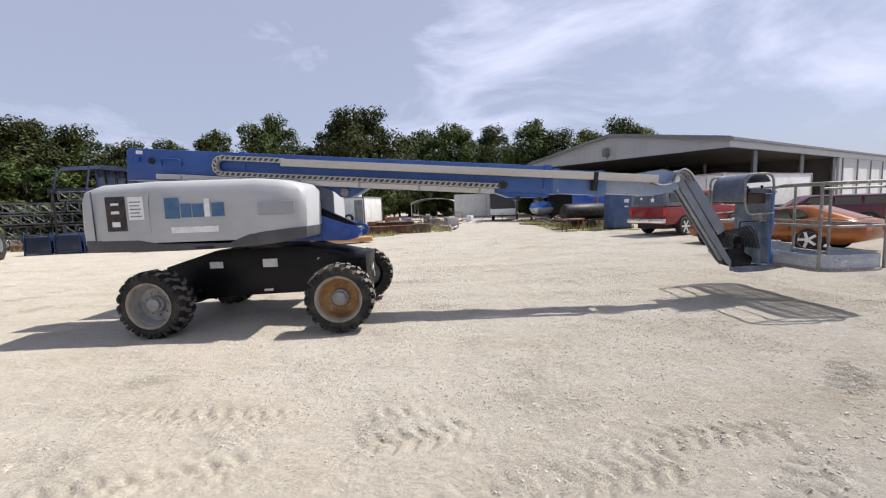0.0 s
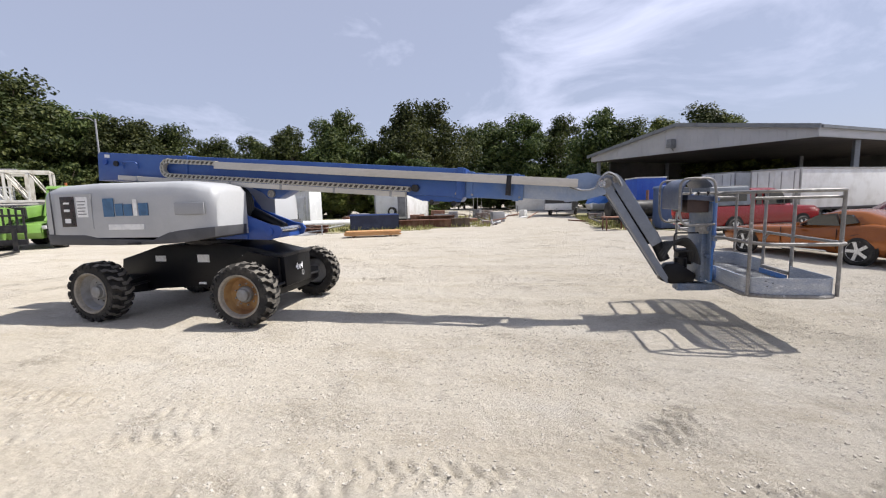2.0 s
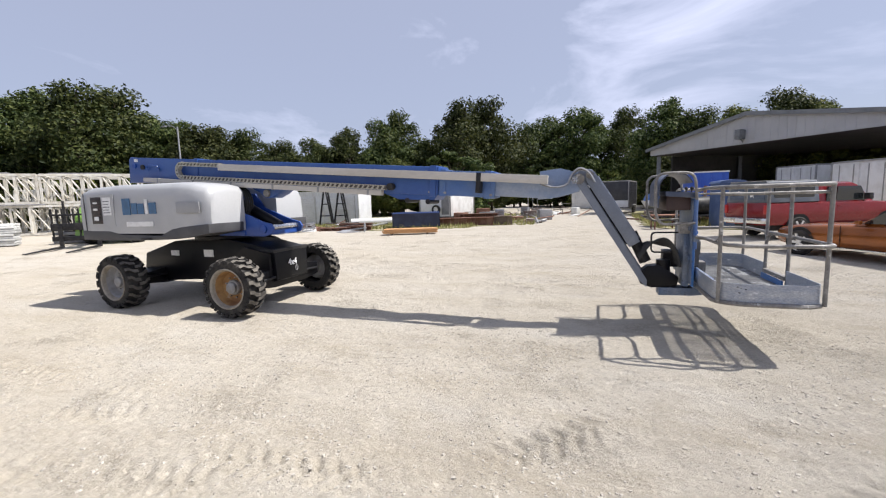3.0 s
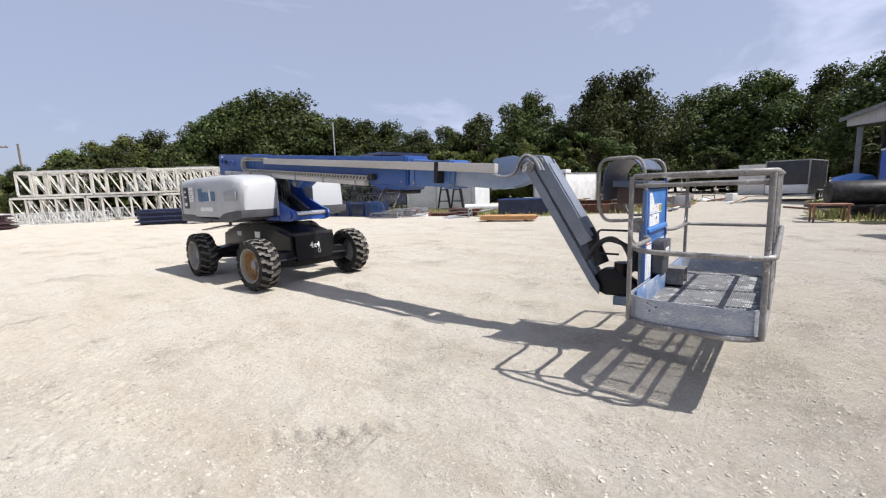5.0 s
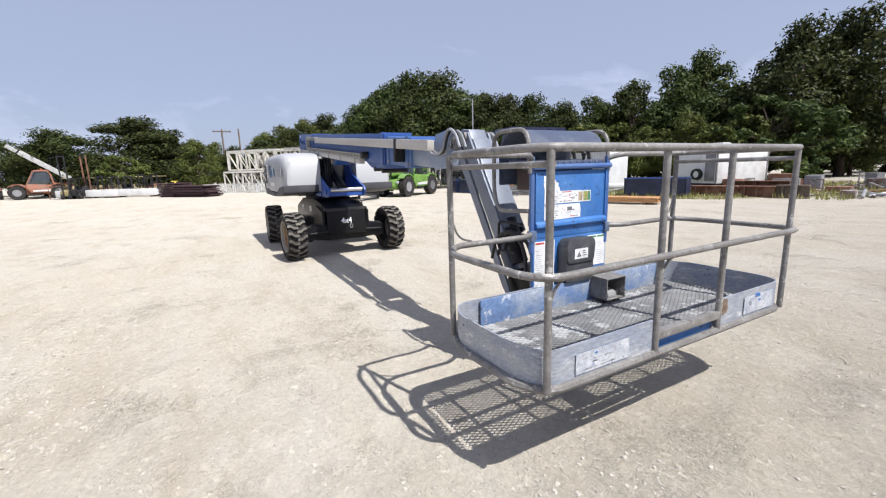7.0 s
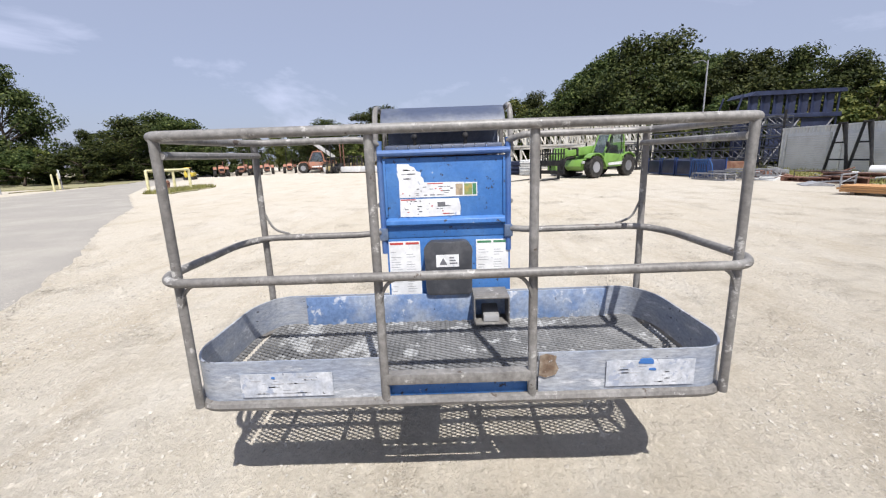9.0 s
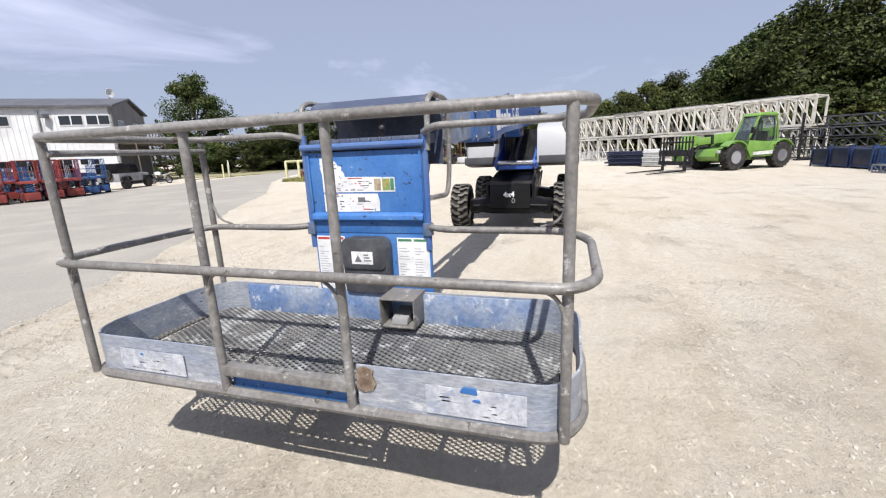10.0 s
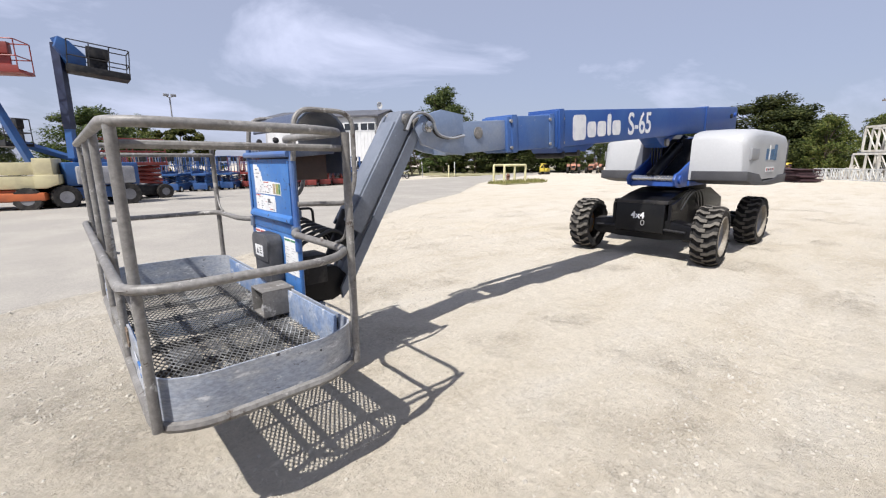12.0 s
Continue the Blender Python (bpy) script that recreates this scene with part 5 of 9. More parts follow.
# ---- more materials ----
def leaf_material(name, c1, c2, c3):
    m = bpy.data.materials.new(name)
    m.use_nodes = True
    n, l = m.node_tree.nodes, m.node_tree.links
    b = n["Principled BSDF"]
    geo, oi, ramp = n.new("ShaderNodeNewGeometry"), n.new("ShaderNodeObjectInfo"), n.new("ShaderNodeValToRGB")
    e = ramp.color_ramp.elements
    e[0].color, e[1].color = (*c1, 1), (*c3, 1)
    e.new(0.55).color = (*c2, 1)
    l.new(geo.outputs["Random Per Island"], ramp.inputs["Fac"])
    hs = n.new("ShaderNodeHueSaturation")
    for k, (a, z, key) in enumerate(((0.485, 0.515, "Hue"), (0.7, 1.25, "Value"))):
        r = n.new("ShaderNodeMapRange")
        r.inputs["To Min"].default_value, r.inputs["To Max"].default_value = a, z
        l.new(oi.outputs["Random"], r.inputs["Value"])
        l.new(r.outputs["Result"], hs.inputs[key])
    l.new(ramp.outputs["Color"], hs.inputs["Color"])
    l.new(hs.outputs["Color"], b.inputs["Base Color"])
    b.inputs["Roughness"].default_value = 0.55
    b.inputs["Specular IOR Level"].default_value = 0.18
    tr = n.new("ShaderNodeBsdfTranslucent")
    l.new(hs.outputs["Color"], tr.inputs["Color"])
    mix = n.new("ShaderNodeMixShader")
    mix.inputs[0].default_value = 0.18
    l.new(b.outputs["BSDF"], mix.inputs[1])
    l.new(tr.outputs["BSDF"], mix.inputs[2])
    l.new(mix.outputs["Shader"], n["Material Output"].inputs["Surface"])
    return m


def clear_glass(name):
    """Thin clear cab glazing: mostly see-through, with a sharp reflection."""
    m = bpy.data.materials.new(name)
    m.use_nodes = True
    n, l = m.node_tree.nodes, m.node_tree.links
    tr, gl, mix = n.new("ShaderNodeBsdfTransparent"), n.new("ShaderNodeBsdfGlossy"), n.new("ShaderNodeMixShader")
    tr.inputs["Color"].default_value = (0.72, 0.78, 0.76, 1)
    gl.inputs["Roughness"].default_value = 0.05
    mix.inputs[0].default_value = 0.14
    l.new(tr.outputs["BSDF"], mix.inputs[1])
    l.new(gl.outputs["BSDF"], mix.inputs[2])
    l.new(mix.outputs["Shader"], n["Material Output"].inputs["Surface"])
    return m


def glass_material(name, tint):
    m = bpy.data.materials.new(name)
    m.use_nodes = True
    b = m.node_tree.nodes["Principled BSDF"]
    b.inputs["Base Color"].default_value = (*tint, 1)
    b.inputs["Roughness"].default_value = 0.06
    b.inputs["Specular IOR Level"].default_value = 0.7
    return m


M.update({
    "leaf": leaf_material("leaf", (0.018, 0.030, 0.008), (0.048, 0.066, 0.017), (0.125, 0.140, 0.042)),
    "leaf_light": leaf_material("leaf_light", (0.035, 0.054, 0.012), (0.090, 0.112, 0.026), (0.205, 0.205, 0.055)),
    "bark": mat("bark", (0.10, 0.075, 0.055), (0.06, 0.045, 0.035), 0.95, 0, 3, bump=0.6, stretch=(1, 1, 0.2)),
    "dark_glass": glass_material("dark_glass", (0.015, 0.018, 0.02)),
    # gray wall tone halved: the end wall's shade is in this colour
    "end_wall_shade": mat("end_wall_shade", (0.21, 0.20, 0.195), (0.17, 0.16, 0.155), 0.6, 0.1, 0.6, bump=0.08, grain=0.1),
    "gray_wall": mat("gray_wall", (0.40, 0.40, 0.41), (0.36, 0.36, 0.37), 0.5, 0.1, 0.6, bump=0.05, grain=0.06),
    "white_wall": mat("white_wall", (0.68, 0.68, 0.67), (0.60, 0.60, 0.59), 0.5, 0.05, 0.5, bump=0.05, grain=0.06),
    "roof_dark": mat("roof_dark", (0.10, 0.10, 0.11), (0.14, 0.14, 0.15), 0.5, 0.3, 1, bump=0.05),
    # near-black tones: the shade under roofs is put into these two colours
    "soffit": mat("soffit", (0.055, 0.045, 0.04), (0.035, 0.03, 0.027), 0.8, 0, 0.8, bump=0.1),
    "interior_shade": mat("interior_shade", (0.06, 0.055, 0.05), (0.04, 0.038, 0.035), 0.8, 0, 0.8, bump=0.1),
    "trim_gray": mat("trim_gray", (0.18, 0.19, 0.20), None, 0.5, 0.2, 2, bump=0.05),
    "white_metal": mat("white_metal", (0.70, 0.70, 0.69), (0.58, 0.57, 0.55), 0.45, 0.05, 1.2, bump=0.05, grain=0.08, vary=0.06),
    "truss_white": mat("truss_white", (0.66, 0.64, 0.58), (0.50, 0.46, 0.38), 0.6, 0, 1.5, bump=0.1, grain=0.15, chip=(0.30, 0.18, 0.10), chip_scale=5, chip_lo=0.64, chip_hi=0.70, vary=0.1),
    "truss_dark": mat("truss_dark", (0.115, 0.12, 0.13), (0.05, 0.05, 0.06), 0.5, 0.4, 2, bump=0.1, vary=0.25),
    "trailer_black": mat("trailer_black", (0.018, 0.019, 0.024), (0.03, 0.03, 0.035), 0.4, 0, 2, bump=0.03),
    "old_tan": mat("old_tan", (0.33, 0.27, 0.13), (0.22, 0.17, 0.09), 0.7, 0, 2, bump=0.1, vary=0.3),
    "cab_glass": clear_glass("cab_glass"),
    "container_gray": mat("container_gray", (0.66, 0.67, 0.68), (0.58, 0.59, 0.60), 0.6, 0, 1.5, bump=0.08),
    "body_blue": mat("body_blue", (0.02, 0.075, 0.42), (0.03, 0.10, 0.46), 0.45, 0, 2, bump=0.05),
    "topper_gray": mat("topper_gray", (0.085, 0.10, 0.125), (0.13, 0.145, 0.165), 0.6, 0, 2, bump=0.08),
    "topper_glass": mat("topper_glass", (0.07, 0.09, 0.13), (0.10, 0.12, 0.16), 0.25, 0, 3, bump=0.02),
    "red_car": mat("red_car", (0.20, 0.012, 0.014), (0.16, 0.010, 0.012), 0.25, 0, 1, bump=0.0, grain=0.05),
    "orange_car": mat("orange_car", (0.27, 0.085, 0.018), (0.19, 0.058, 0.014), 0.2, 0.3, 1, bump=0.0, grain=0.05),
    "maroon_car": mat("maroon_car", (0.07, 0.012, 0.02), (0.055, 0.01, 0.017), 0.2, 0, 1, bump=0.0, grain=0.05),
    "lime": mat("lime", (0.19, 0.34, 0.075), (0.15, 0.27, 0.06), 0.3, 0, 2, bump=0.03, grain=0.1, chip=(0.12, 0.14, 0.08), chip_scale=8, chip_lo=0.68, chip_hi=0.73),
    "dusty_orange": mat("dusty_orange", (0.36, 0.145, 0.085), (0.30, 0.17, 0.12), 0.7, 0, 2, bump=0.1, grain=0.2, vary=0.15),
    "lift_orange": mat("lift_orange", (0.44, 0.12, 0.04), (0.33, 0.09, 0.035), 0.45, 0, 2, bump=0.05, grain=0.12, vary=0.15),
    "lift_red": mat("lift_red", (0.26, 0.042, 0.032), (0.19, 0.035, 0.028), 0.45, 0, 2, bump=0.05, grain=0.12, vary=0.15),
    "lift_blue": mat("lift_blue", (0.025, 0.085, 0.24), (0.03, 0.07, 0.19), 0.45, 0, 2, bump=0.05, grain=0.12, vary=0.15),
    "lift_cream": mat("lift_cream", (0.52, 0.47, 0.28), (0.42, 0.37, 0.23), 0.5, 0, 2, bump=0.05, grain=0.1),
    "yellow": mat("yellow", (0.62, 0.48, 0.06), (0.50, 0.38, 0.05), 0.5, 0, 2, bump=0.05),
    "pale_yellow": mat("pale_yellow", (0.66, 0.62, 0.36), (0.55, 0.50, 0.28), 0.6, 0, 3, bump=0.08),
    "tarp_blue": mat("tarp_blue", (0.012, 0.017, 0.045), (0.022, 0.03, 0.07), 0.5, 0, 2, bump=0.15, grain=0.2),
    "rack_blue": mat("rack_blue", (0.018, 0.038, 0.13), (0.028, 0.055, 0.16), 0.5, 0.05, 2, bump=0.1, vary=0.2),
    "hut_blue": mat("hut_blue", (0.05, 0.085, 0.19), (0.07, 0.11, 0.22), 0.55, 0, 2, bump=0.05),
    "sky_blue": mat("sky_blue", (0.05, 0.18, 0.55), (0.07, 0.20, 0.5), 0.5, 0, 2, bump=0.1),
    "rusty": mat("rusty", (0.16, 0.075, 0.05), (0.23, 0.13, 0.09), 0.9, 0, 3, bump=0.3, vary=0.25),
    "purple_pipe": mat("purple_pipe", (0.075, 0.035, 0.04), (0.05, 0.03, 0.035), 0.7, 0, 3, bump=0.15, vary=0.25),
    "timber": mat("timber", (0.50, 0.27, 0.11), (0.38, 0.20, 0.09), 0.75, 0, 4, bump=0.2, stretch=(0.4, 2, 2), vary=0.15),
    "wood_pole": mat("wood_pole", (0.17, 0.13, 0.10), (0.11, 0.085, 0.065), 0.9, 0, 4, bump=0.4, stretch=(1, 1, 0.2)),
    "scrap_mix": mat("scrap_mix", (0.13, 0.09, 0.075), (0.30, 0.29, 0.28), 0.75, 0.1, 2.5, bump=0.3, vary=0.5),
    "scrap_white": mat("scrap_white", (0.62, 0.62, 0.60), (0.48, 0.48, 0.46), 0.6, 0, 4, bump=0.1, vary=0.25),
    "dry_grass": leaf_material("dry_grass", (0.16, 0.17, 0.05), (0.26, 0.25, 0.09), (0.38, 0.33, 0.16)),
    "lamp_red": mat("lamp_red", (0.45, 0.02, 0.02), None, 0.3, 0, 3, bump=0),
    "lens": glass_material("lens", (0.6, 0.6, 0.6)),
    "plain_gray": mat("plain_gray", (0.28, 0.28, 0.29), (0.20, 0.20, 0.21), 0.6, 0.1, 2, bump=0.1, vary=0.25),
})


# ---- trees ----
def leaf_cloud(blobs, count, size, seed):
    """Leaves set on and in a crown of lumps; every leaf is a bent rhomb."""
    r = np.random.RandomState(seed)
    vs, fs = [], []
    vol = np.array([b[3] * b[4] for b in blobs])
    vol = vol / vol.sum()
    for i in range(count):
        cx, cy, cz, rx, rzv = blobs[r.choice(len(blobs), p=vol)]
        d = r.normal(size=3)
        d /= np.linalg.norm(d)
        rad = 1.0 - 0.42 * r.rand() ** 1.5 + 0.16 * r.normal()
        p = np.array([cx + d[0] * rx * rad, cy + d[1] * rx * rad, cz + d[2] * rzv * rad])
        nrm = d + 0.55 * r.normal(size=3) + np.array([0, 0, 0.3])
        nrm /= np.linalg.norm(nrm)
        t = np.cross(nrm, r.normal(size=3))
        t /= np.linalg.norm(t)
        u = np.cross(nrm, t)
        s = size * r.uniform(0.6, 1.45)
        k = len(vs)
        vs += [(p - t * s).tolist(), (p + u * s * 0.5 + nrm * s * 0.15).tolist(), (p + t * s).tolist(), (p - u * s * 0.5 + nrm * s * 0.15).tolist()]
        fs += [(k, k + 1, k + 2), (k, k + 2, k + 3)]
    return vs, fs


def tree_meshes(seed, height, spread_r, low, lumps, leaves, size=0.21, cone=0.0):
    """Trunk with limbs and a crown of many leaves, as two meshes at true size."""
    r = random.Random(seed)
    bm = B()
    top = height * 0.72
    lean = [(0, 0, -0.2), (r.uniform(-.2, .2), r.uniform(-.2, .2), top * 0.35), (r.uniform(-.5, .5), r.uniform(-.5, .5), top)]
    for k in range(2):
        a, b = Vector(lean[k]), Vector(lean[k + 1])
        d0, d1 = 0.028 * height * (1 - 0.45 * k), 0.028 * height * (1 - 0.45 * (k + 1))
        ringa = [bm.verts.new(a + Vector((d0 * math.cos(j * 0.785), d0 * math.sin(j * 0.785), 0))) for j in range(8)]
        ringb = [bm.verts.new(b + Vector((d1 * math.cos(j * 0.785), d1 * math.sin(j * 0.785), 0))) for j in range(8)]
        for j in range(8):
            bm.faces.new((ringa[j], ringa[(j + 1) % 8], ringb[(j + 1) % 8], ringb[j]))
    blobs = []
    for k in range(lumps):
        a = r.uniform(0, 6.283)
        f = (k + 0.5) / lumps
        z = height * (low + (0.93 - low) * f)
        reach = spread_r * (math.sin(math.pi * min(1, 0.28 + 0.66 * f)) if not cone else (1.05 - f * cone)) * r.uniform(0.35, 1.0)
        rad = height * r.choice((0.04, 0.05, 0.065, 0.08, 0.105)) * (1.15 - 0.35 * f)
        x, y = reach * math.cos(a), reach * math.sin(a)
        z += height * r.uniform(-0.05, 0.05)
        blobs.append((x, y, max(rad * 0.5, min(z, height - rad * 0.8)), rad * r.uniform(0.9, 1.5), rad * r.uniform(0.7, 1.1)))
        if k % 3 == 0:
            blobs.append((x * 1.12 + r.uniform(-.5, .5), y * 1.12 + r.uniform(-.5, .5), min(z + rad * r.uniform(0.2, 1.1), height), rad * 0.4, rad * 0.5))
        if k % 2 == 0:
            base_pt = Vector(lean[1]).lerp(Vector(lean[2]), max(0.0, min(1.0, f - 0.25)))
            tube(bm, [base_pt, base_pt.lerp(Vector((x, y, z)), 0.55) + Vector((0, 0, height * 0.02)), (x, y, z)], 0.0045 * height, 5)
    me1 = bpy.data.meshes.new("trunk")
    bm.to_mesh(me1)
    bm.free()
    me1.materials.append(M["bark"])
    vs, fs = leaf_cloud(blobs, leaves, size, seed)
    me2 = bpy.data.meshes.new("crown")
    me2.from_pydata(vs, [], fs)
    return me1, me2


KINDS = [
    (tree_meshes(11, 13.0, 4.6, 0.16, 88, 19000, 0.165), "leaf", 13.0),
    (tree_meshes(12, 13.0, 5.4, 0.14, 100, 21000, 0.165), "leaf", 13.0),
    (tree_meshes(13, 11.0, 4.2, 0.12, 80, 17000, 0.155), "leaf_light", 11.0),
    (tree_meshes(14, 14.0, 4.0, 0.15, 90, 19000, 0.165, 0.75), "leaf", 14.0),
    (tree_meshes(15, 6.0, 4.0, 0.06, 60, 12000, 0.14), "leaf", 6.0),
    (tree_meshes(16, 5.0, 3.6, 0.06, 54, 11000, 0.135), "leaf_light", 5.0),
]
LABELS = ["dark green broadleaf tree at the yard's edge", "wide dark green oak at the yard's edge", "bright green leafy tree at the yard's edge", "tall dark green tree with an uneven top",
          "dense dark green brush below the trees", "bright green bushy sapling below the trees"]


def plant(kind, x, y, top, rnd, wide=1.0):
    (me, leaf, h) = KINDS[kind]
    s = top / h
    m = at(x, y, 0, rnd.uniform(0, 360)) @ Matrix.Diagonal((s * wide * rnd.uniform(0.95, 1.2), s * wide * rnd.uniform(0.95, 1.2), s, 1))
    t = thing("tree" if kind < 4 else "bush", LABELS[kind], "tree" if kind < 4 else "bush", None, "trees round the yard" if kind < 4 else "brush round the yard")
    t.matrix_basis = m
    for nm, k in (("trunk", 0), ("crown", 1)):
        if nm == "crown" and not me[1].materials:
            me[1].materials.append(M[leaf])
        o = new(nm, me[k])
        o.parent = t
    return t


rt = random.Random(77)
# (azimuth, top's elevation) seen from the first stand, and from the second
for az, el in ((140, 9.0), (135.8, 9.7), (130.7, 9.3), (126.7, 7.9), (122.5, 8.4), (118, 9.6), (113.5, 10.6), (111.2, 11.6), (107, 8.0), (102.5, 12.7), (99.6, 12.7), (94.6, 9.1), (91.5, 9.8), (88.5, 10.7),
               (83.2, 10.1), (78, 10.5), (75, 9.0), (71, 8.5), (66.8, 9.5), (64.3, 7.8)):
    d = 57 + rt.uniform(-3, 4) + (20 if 82 < az < 98 else 0)
    plant(rt.choice((0, 1, 3, 2) if el < 9.6 else (0, 1, 0)), 1.1 + d * math.cos(radians(az)), 0.6 + d * math.sin(radians(az)), (1.75 + d * math.tan(radians(el))) * 1.02, rt)
for az, el in ((174, 3.6), (170.6, 5.0), (168, 5.8), (165.5, 6.6), (162.8, 7.4), (159, 7.6), (157.4, 9.4), (154.2, 11.2), (151.4, 12.2), (148.6, 12.1), (145.8, 10.2), (142.7, 9.4), (139, 9.0)):
    d = 62 + rt.uniform(-2, 5)
    plant(rt.choice((0, 1, 1, 0)) if el > 7 else rt.choice((0, 2)), 6.8 + d * math.cos(radians(az)), 2.3 + d * math.sin(radians(az)), (1.8 + d * math.tan(radians(el))) * 1.02, rt)
# lower row in front of the tall ones
for k in range(44):
    az = 64 + 2.45 * k
    d = 50 + rt.uniform(-2.5, 3.0) + (3 if az > 150 else 0)
    x, y = 3 + d * math.cos(radians(az)), 1.5 + d * math.sin(radians(az))
    if -9 < x < 14 and y > 40:
        d += 22
        x, y = 3 + d * math.cos(radians(az)), 1.5 + d * math.sin(radians(az))
    if az > 168:
        continue
    plant(rt.choice((5, 5, 4, 2) if az < 140 else (4, 5, 0)), x, y, rt.uniform(5.0, 7.5), rt)
for k in range(30):
    az = 66 + 3.5 * k
    d = 60 + rt.uniform(-1, 6) + (16 if 82 < az < 98 else 0)
    plant(rt.choice((0, 1, 4)), 3 + d * math.cos(radians(az)), 1.5 + d * math.sin(radians(az)), rt.uniform(6.5, 9.0), rt)
# far side of the yard
for x, y, top, kind in ((-59, -2.3, 9.6, 1), (-56.5, -9.6, 7.6, 1), (-51.5, -3.0, 4.6, 5), (-54, 4.4, 6.4, 2), (-72, -14, 7.4, 1), (-68, -22, 7.0, 2), (-62, -31, 7.4, 0), (-76, 7, 7.6, 2), (-47.6, -49.4, 15.4, 1), (-51, -28.5, 8.2, 1), (-56, -35, 9.4, 1),
                        (-62, -24, 7.0, 0), (-66, -17, 7.2, 0), (-50, -36, 4.4, 4), (-47, -38, 4.0, 4), (-55, -40, 5.2, 4), (-44, -43, 4.6, 5), (-40, -46, 5.0, 4), (-60, -28, 4.6, 4),
                        (-72, -10, 4.5, 4), (-78, 0, 5, 5), (-70, 2.5, 4.2, 4), (-64, -12, 4.0, 5), (-36, -52, 6, 5), (0.5, -44, 6.5, 2), (-2.5, -40, 5.6, 5), (12, -52, 6, 0), (-56, -46, 7.5, 0), (4.6, -37, 6.5, 1), (-44.0, -31.0, 7.6, 1), (-39, -33, 3.8, 4), (-43, -37, 4.2, 4), (-46, -33, 3.6, 4), (-50, -31.5, 3.8, 4), (-53, -26, 4.0, 4), (-37, -38, 4.0, 4), (-58, 0.8, 8.2, 1)):
    plant(kind, x, y, top, rt, 0.78 if top > 12 else 1.5 if kind in (1, 4) else 1.1)


# ---- poles ----
def utility_pole(x, y, h, arms, label):
    p = thing("utility_pole", label, "pole", at(x, y))
    part("shaft", tube(B(), [(0, 0, -0.3), (0, 0, h)], {"twin": 0.07, "lamp": 0.075}.get(arms, 0.13), 10), "plain_gray" if arms in ("twin", "lamp") else "wood_pole", p)
    if arms == "lamp":
        part("lamp_arm", tube(B(), fillet([(0, 0, h - 0.3), (-0.5, -0.2, h + 0.1), (-1.1, -0.4, h + 0.1)], 0.2), 0.04, 6), "plain_gray", p)
        part("lamp_head", box(B(), -1.6, -1.0, -0.55, -0.3, h + 0.0, h + 0.14, 0.03), "plain_gray", p)
    elif arms == "cross":
        part("cross_arm", box(B(), -0.08, 0.08, -1.4, 1.4, h - 0.45, h - 0.27), "wood_pole", p)
        for k in (-1.2, -0.5, 0.5, 1.2):
            part("insulator", tube(B(), [(0, k, h - 0.28), (0, k, h - 0.1)], 0.06, 8), "plain_gray", p)
    elif arms == "twin":
        for sg in (-1, 1):
            part("lamp_arm", tube(B(), [(0, 0, h - 0.1), (0.35 * sg, 0.1, h + 0.1)], 0.04, 6), "plain_gray", p)
            part("lamp_head", box(B(), 0.35 * sg - 0.25, 0.35 * sg + 0.25, 0.0, 0.3, h + 0.05, h + 0.3, 0.03), "plain_gray", p)
    return p


utility_pole(-35.07, 33.9, 10.0, "lamp", "weathered wooden pole with a street lamp")
utility_pole(-72.3, 8.4, 9.5, "cross", "weathered wooden pole with a cross arm")
utility_pole(-80, 11.5, 10.4, "plain", "plain weathered wooden pole")
utility_pole(-3.0, -45, 8.8, "twin", "slim pole with twin floodlights")
utility_pole(6.0, -52, 7.0, "cross", "distant wooden pole with a cross arm")


# ---- open shed ----
SC, SG, SU = Vector((20.0, 28.7, 0)), Vector((-0.607, 0.795, 0)), Vector((0.84, 0.543, 0))
SW, SL = 16.7, 46.0


def sh(g, u, z):
    p = SC + SG * g + SU * u
    return (p.x, p.y, z)


def slab(bm, pts, off):
    """A polygon in space given thickness along off."""
    a = [bm.verts.new(p) for p in pts]
    b = [bm.verts.new(Vector(p) + Vector(off)) for p in pts]
    fs = [bm.faces.new(a), bm.faces.new(b[::-1])]
    for i in range(len(a)):
        fs.append(bm.faces.new((a[i], b[i], b[(i + 1) % len(a)], a[(i + 1) % len(a)])))
    bmesh.ops.recalc_face_normals(bm, faces=fs)
    return bm


shed = thing("open_shed", "gray metal shed with an open bay and low gable roof", "building", Matrix.Translation(SC))
s_inv = Matrix.Translation(-SC)


def spart(name, bm, material, parent=None, label=""):
    bmesh.ops.transform(bm, matrix=s_inv, verts=bm.verts)
    return part(name, bm, material, parent or shed, label, 30)


EZ, PZ = 5.42, 6.85
for a, b in (((-0.25, EZ - 0.04), (SW / 2, PZ)), ((SW / 2, PZ), (SW + 0.25, EZ - 0.04))):
    roof = spart("roof", slab(B(), [sh(a[0], -0.3, a[1]), sh(b[0], -0.3, b[1]), sh(b[0], SL, b[1]), sh(a[0], SL, a[1])], (0, 0, 0.12)), "roof_dark")
    spart("roof_edge", slab(B(), [sh(a[0], -0.38, a[1] - 0.1), sh(b[0], -0.38, b[1] - 0.1), sh(b[0], -0.38, b[1] + 0.16), sh(a[0], -0.38, a[1] + 0.16)], tuple(SU * 0.1)), "trim_gray", roof)
spart("gable_panel", slab(B(), [sh(0, -0.1, 4.86), sh(SW, -0.1, 4.95), sh(SW, -0.1, EZ), sh(SW / 2, -0.1, PZ - 0.03), sh(0, -0.1, EZ)], tuple(SU * 0.12)), "gray_wall", label="gray ribbed metal gable panel")
